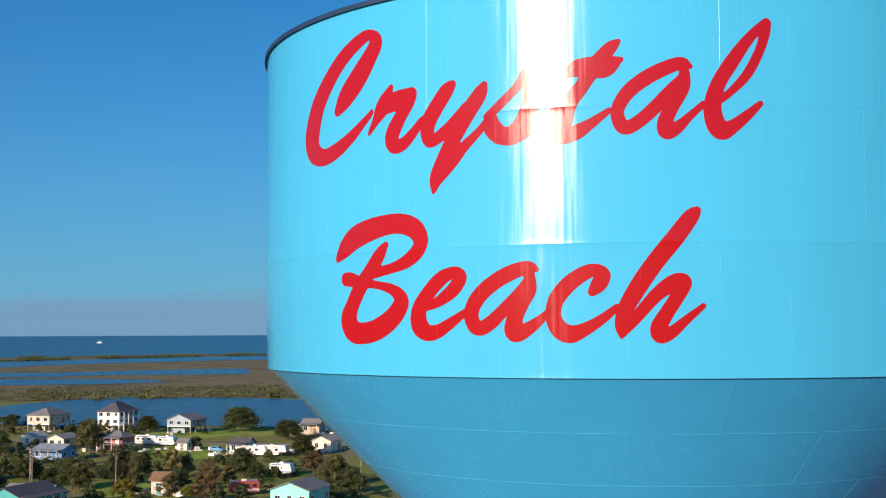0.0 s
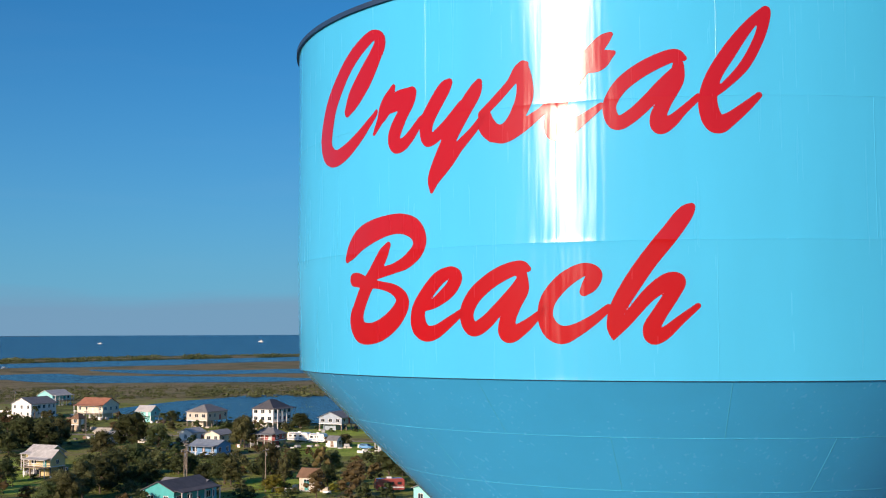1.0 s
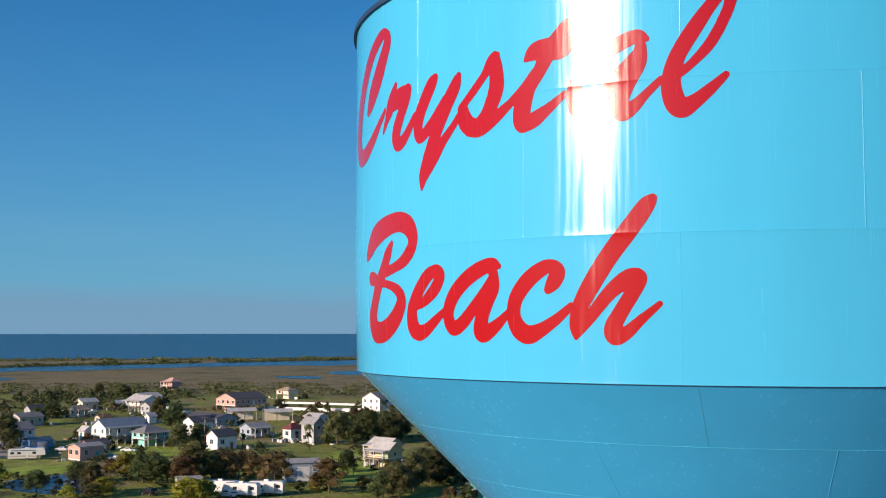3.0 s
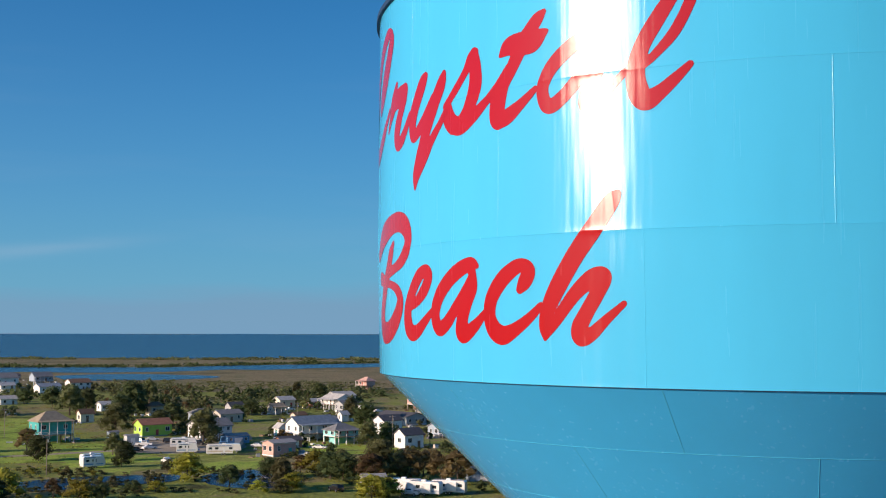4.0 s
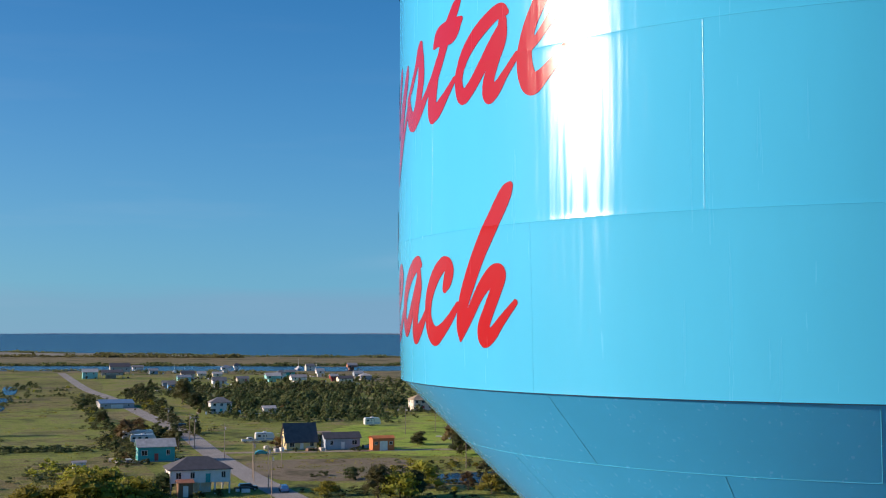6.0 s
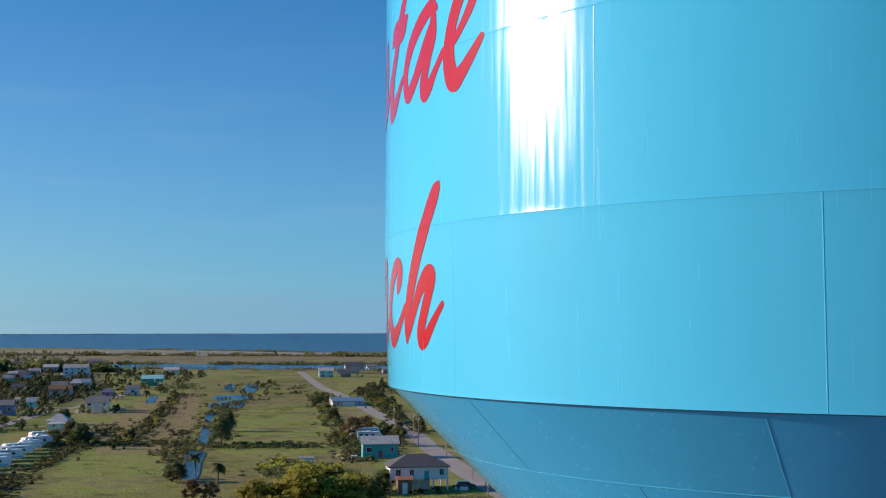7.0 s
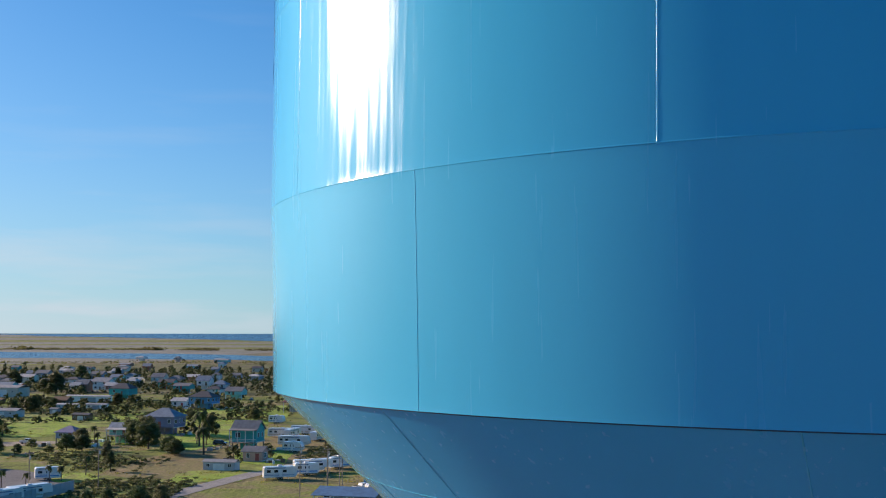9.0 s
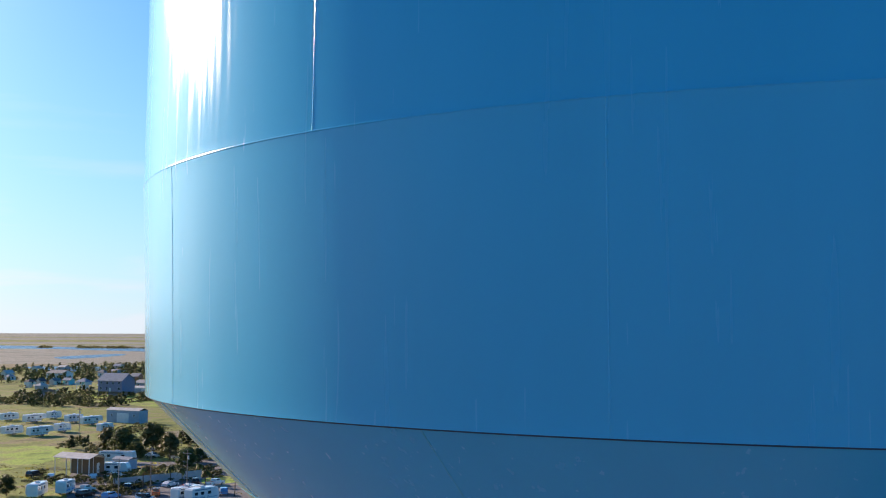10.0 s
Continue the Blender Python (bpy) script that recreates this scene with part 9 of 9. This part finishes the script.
pool("camp_site", "grey asphalt camp site with parked trailers", [(-281.7, -200.7), (-305.0, -184.0), (-312.0, -180.8), (-310.4, -150.4), (-289.9, -130.7), (-272.1, -122.5), (-261.7, -128.2), (-226.4, -118.6), (-216.8, -157.4)], 0.12, DARK_ASPHALT, "camp site", rough_edge=0.01)
pool("lawn", "small lawn island in the camp site", [(-269.6, -156.2), (-276.6, -152.8), (-268.8, -145.0), (-261.4, -147.2), (-260.2, -151.8)], 0.15, LAWN, "lawn", rough_edge=0.01)
pool("kerb", "pale concrete kerb round a lawn island", [(-260.0, -152.5), (-259.5, -145.5), (-267.1, -142.6), (-272.2, -145.9), (-268.3, -142.5), (-255.7, -143.5), (-255.8, -151.7)], 0.17, SAND, "kerb", rough_edge=0.01)
pool("lawn", "small lawn at the edge of the camp site", [(-298.5, -134.3), (-304.2, -128.5), (-292.6, -120.0), (-283.8, -124.3), (-286.2, -129.9)], 0.155, LAWN, "lawn", rough_edge=0.01)
pool("lawn", "wide green sports field", [(-613.4, -414.9), (-639.4, -345.0), (-631.8, -327.1), (-572.2, -298.8), (-536.8, -321.4), (-551.4, -374.2)], 0.0759, LAWN, "lawn", rough_edge=0.12)
pool("lawn", "bright mown lawn between houses", [(-449.3, -220.8), (-484.5, -213.8), (-460.8, -201.3), (-410.3, -195.7), (-418.2, -206.1)], 0.0770, LAWN, "lawn", rough_edge=0.12)
pool("lawn", "bright mown lawn between houses", [(-435.1, -211.0), (-471.7, -208.2), (-484.8, -191.2), (-463.9, -183.3), (-413.1, -187.9), (-415.5, -202.0)], 0.0781, LAWN, "lawn", rough_edge=0.12)
pool("lawn", "bright mown lawn between houses", [(-404.3, -169.4), (-405.0, -153.0), (-388.3, -146.1), (-377.4, -158.8)], 0.0792, LAWN, "lawn", rough_edge=0.12)
pool("lawn", "bright mown lawn between houses", [(-638.0, -320.9), (-657.3, -255.8), (-625.0, -243.7), (-592.6, -298.9)], 0.0803, LAWN, "lawn", rough_edge=0.12)
pool("lawn", "bright mown lawn between houses", [(-529.7, -201.4), (-603.2, -143.4), (-530.6, -122.5), (-435.9, -127.0), (-522.8, -184.3)], 0.0814, LAWN, "lawn", rough_edge=0.12)
pool("lawn", "bright mown lawn between houses", [(-681.2, -111.6), (-699.4, -90.1), (-604.1, -76.2), (-594.8, -97.3)], 0.0825, LAWN, "lawn", rough_edge=0.12)
pool("lawn", "bright mown lawn between houses", [(-373.0, -105.0), (-373.2, -87.4), (-322.7, -81.6), (-318.6, -90.6)], 0.0836, LAWN, "lawn", rough_edge=0.12)
pool("pasture", "rough olive-green pasture with bushes", [(-270.5, -29.0), (-338.8, -20.2), (-391.6, 13.7), (-622.9, 56.8), (-798.8, 94.1), (-961.5, 130.9), (-927.6, 214.4), (-593.0, 133.3), (-363.2, 88.4), (-239.1, 54.8)], 0.045, PASTURE, "pasture", rough_edge=0.01)
pool("track", "pale gravel track across the lots", [(-382.6, -200.1), (-396.0, -176.4), (-385.8, -171.1), (-371.7, -189.8)], 0.07, SAND, "track", rough_edge=0.01)
pool("bare_yard", "bare dusty yard strewn with stores", [(-387.4, -244.0), (-407.8, -235.3), (-385.6, -223.1), (-371.7, -231.4)], 0.07, DIRT, "bare yard", rough_edge=0.01)

# the far strip of scrub between canal and bay
def scrub(name, label, inner, outer, a0, a1, count, height, leaf, seed):
    """A belt of far bushes too many to count: clumps of leaves, joined."""
    rnd = random.Random(seed)
    verts, faces = [], []
    for _ in range(count):
        a = rnd.uniform(a0, a1)
        r0 = float(np.interp(a, [k[0] for k in inner], [k[1] for k in inner]))
        r1 = float(np.interp(a, [k[0] for k in outer], [k[1] for k in outer]))
        if noise.noise(Vector((a * 0.5, r0 * 0.004, seed))) < -0.35:
            continue
        r = rnd.uniform(min(r0, r1), max(r0, r1))
        h = height * rnd.uniform(0.4, 1.1) * (1.1 + noise.noise(Vector((a * 0.9, seed, 0))))
        c = Vector((r * math.cos(radians(a)), r * math.sin(radians(a)), rise(r)))
        for k in range(14):
            d = Vector((rnd.gauss(0, 1), rnd.gauss(0, 1), abs(rnd.gauss(0, 0.8))))
            p = c + Vector((d.x * h * 0.9, d.y * h * 0.9, min(d.z, 1.6) * h * 0.6))
            u = Vector((rnd.uniform(-1, 1), rnd.uniform(-1, 1), rnd.uniform(-0.4, 0.4))).normalized()
            w = u.orthogonal().normalized()
            s = h * rnd.uniform(0.35, 0.65)
            q = len(verts)
            verts += [p - u * s, p + w * s * 0.7, p + u * s, p - w * s * 0.7]
            faces.append((q, q + 1, q + 2, q + 3))
    ob = new(name, mesh_of(name, verts, faces, LEAF[leaf]))
    return tagged(ob, label, "shrubs", kind="stuff")


BELT = [(a, r + 60) for a, r in CANAL_FAR]
scrub("scrub_belt", "far belt of dark scrub beyond the canal", CANAL_FAR, BELT, 95, 176, 3000, 2.3, "green", 5)
scrub("tree_belt", "far belt of dark trees behind the village", [(160, 1700), (172, 1850), (185, 2050), (193, 2300), (205, 2500), (216, 2700)], [(160, 1740), (172, 1950), (185, 2150), (193, 2400), (205, 2600), (216, 2800)], 160, 216, 1800, 3.6, "olive", 8)
scrub("tree_belt", "dense belt of dark trees this side of the canal", [(177, 1160), (183, 1230), (191, 1330)], [(177, 1240), (183, 1330), (191, 1430)], 177, 191, 1300, 6.0, "green", 9)
scrub("scrub_belt", "far belt of olive scrub at the edge of the bay", [(a, r - 90) for a, r in SEA_EDGE], [(a, r - 10) for a, r in SEA_EDGE], 95, 175, 2600, 2.4, "olive", 6)
scrub("marsh_shrubs", "low shrubs along the near edge of the marsh", SHORE, [(a, r + 90) for a, r in SHORE], 100, 215, 1500, 1.8, "olive", 7)


scrub("marsh_shrubs", "low olive scrub in drifts over the near marsh", SHORE, [(a, r + 170) for a, r in SHORE], 100, 150, 4200, 0.9, "olive", 12)


def far_shore(a0, a1, r, height):
    """The low coast beyond the bay, with an uneven top; its haze is in the colour."""
    verts, faces = [], []
    n = int((a1 - a0) / 0.08)
    for i in range(n + 1):
        a = radians(a0 + (a1 - a0) * i / n)
        ends = min(1.0, i / 40, (n - i) / 40)
        h = height * ends * (0.55 + 0.35 * noise.noise(Vector((i * 0.035, 1, 0))) + 0.2 * noise.noise(Vector((i * 0.31, 2, 0))))
        for d, z in ((0, -0.5), (4, max(h, 0.05)), (9, max(h * 0.8, 0.04)), (10, -0.5)):
            verts.append(((r + d) * math.cos(a), (r + d) * math.sin(a), rise(r) + z))
    for i in range(n):
        for k in range(3):
            faces.append((i * 4 + k, i * 4 + k + 1, i * 4 + k + 5, i * 4 + k + 4))
    tagged(new("far_shore", mesh_of("far_shore", verts, faces, FAR_LAND, smooth=True)), "low wooded coast beyond the bay, painted hazy blue", "coast", kind="structure")


far_shore(148, 191, 4900, 5.0)


def near_road(x, y):
    for line, w in (([(-1117, 233), (-809.9, 180), (-440, 127.5), (-294.6, 99), (-60, 62)], 5), ([(-150, -112), (-303.0, -85), (-475.6, -30), (-646.6, 19.4)], 4.5), ([(-290, 378), (-162.9, 384), (-60, 385)], 4)):
        for (x0, y0), (x1, y1) in zip(line, line[1:]):
            t = max(0, min(1, ((x - x0) * (x1 - x0) + (y - y0) * (y1 - y0)) / ((x1 - x0) ** 2 + (y1 - y0) ** 2)))
            if math.hypot(x - x0 - t * (x1 - x0), y - y0 - t * (y1 - y0)) < w:
                return True
    return False


def weeds(count, a0, a1, r0, r1, seed):
    """Rank grass, tussocks and low weeds between the lots, in drifts."""
    rnd = random.Random(seed)
    verts, faces, slots = [], [], []
    made = 0
    while made < count:
        a, r = radians(rnd.uniform(a0, a1)), math.sqrt(rnd.uniform(r0 * r0, r1 * r1))
        x, y = r * math.cos(a), r * math.sin(a)
        if noise.noise(Vector((x * 0.018, y * 0.018, 2))) + 0.5 * noise.noise(Vector((x * 0.07, y * 0.07, 5))) < rnd.uniform(0.05, 0.4):
            made += 0.2
            continue
        if near_road(x, y) or any(math.hypot(x - u, y - v) < c * 0.8 for u, v, c in KEEP_CLEAR):
            made += 0.2
            continue
        made += 1
        h = rnd.uniform(0.15, 0.5)
        tone = rnd.choice((0, 1, 1))
        for k in range(7):
            p = Vector((x + rnd.gauss(0, 0.8), y + rnd.gauss(0, 0.8), h * rnd.uniform(0.1, 0.6)))
            u = Vector((rnd.uniform(-1, 1), rnd.uniform(-1, 1), rnd.uniform(-0.3, 0.3))).normalized()
            w = Vector((rnd.uniform(-0.5, 0.5), rnd.uniform(-0.5, 0.5), 1)).normalized()
            q = len(verts)
            verts += [p - u * h * 0.6, p + w * h * 0.6, p + u * h * 0.6, p - w * h * 0.15]
            faces.append((q, q + 1, q + 2, q + 3))
            slots.append(tone)
    me = mesh_of("weeds", verts, faces, LEAF["olive"])
    for t in ("yellow", "green"):
        me.materials.append(LEAF[t])
    me.polygons.foreach_set("material_index", slots)
    tagged(new("weeds", me), "rank grass and low weeds between the lots", "weeds", kind="stuff")


weeds(9000, 108, 232, 215, 640, 11)


# shrubs and odds and ends round the houses
rnd = random.Random(21)
beds, bits = [], {"white": bmesh.new(), "grey": bmesh.new(), "brown": bmesh.new(), "beige": bmesh.new(), "dark grey": bmesh.new()}
for x, y, turn, w, d in YARDS:
    c, s = math.cos(radians(turn)), math.sin(radians(turn))
    near = math.hypot(x, y) < 640
    for k in range(5 if near else 2):
        side = rnd.choice((-1, 1))
        u, v = rnd.choice(((side * (w / 2 + rnd.uniform(1.5, 5)), rnd.uniform(-d / 2, d / 2 + 3)), (rnd.uniform(-w / 2, w / 2), d / 2 + rnd.uniform(2, 6)), (rnd.uniform(-w / 2, w / 2), -d / 2 - rnd.uniform(3, 6))))
        kind = rnd.choice(("bush", "bush", "oak", "rust", "yellow")) if v > -d / 2 else "bush"
        beds.append((x + u * c - v * s, y + u * s + v * c, kind, rnd.uniform(0.35, 0.75)))
    for k in range(9 if near else 3):
        side = rnd.choice((-1, 1))
        u, v = side * (w / 2 + rnd.uniform(1, 7)), rnd.uniform(-d / 2 - 4, d / 2)
        px, py = x + u * c - v * s, y + u * s + v * c
        if near_road(px, py):
            continue
        a, b, h = rnd.uniform(0.3, 1.1), rnd.uniform(0.25, 0.8), rnd.uniform(0.3, 1.3)
        bm = bits[rnd.choice(("white", "white", "grey", "brown", "beige", "dark grey"))]
        n0 = len(bm.verts)
        box(bm, -a, a, -b, b, 0, h)
        bm.verts.ensure_lookup_table()
        tilt = pose(px, py, 0, 0, 0, turn + rnd.uniform(-30, 30))
        for q in bm.verts[n0:]:
            q.co = tilt @ (q.co * (1.0 if q.co.z == 0 else rnd.uniform(0.93, 1.0)))
leafy("garden_shrubs", "shrubs and small trees round the houses", "shrubs", beds, 31)
for k, bm in bits.items():
    tagged(part("yard_clutter", bm, SIDING[k]), k + " boxes, bins and boards lying in yards", "clutter", kind="stuff")
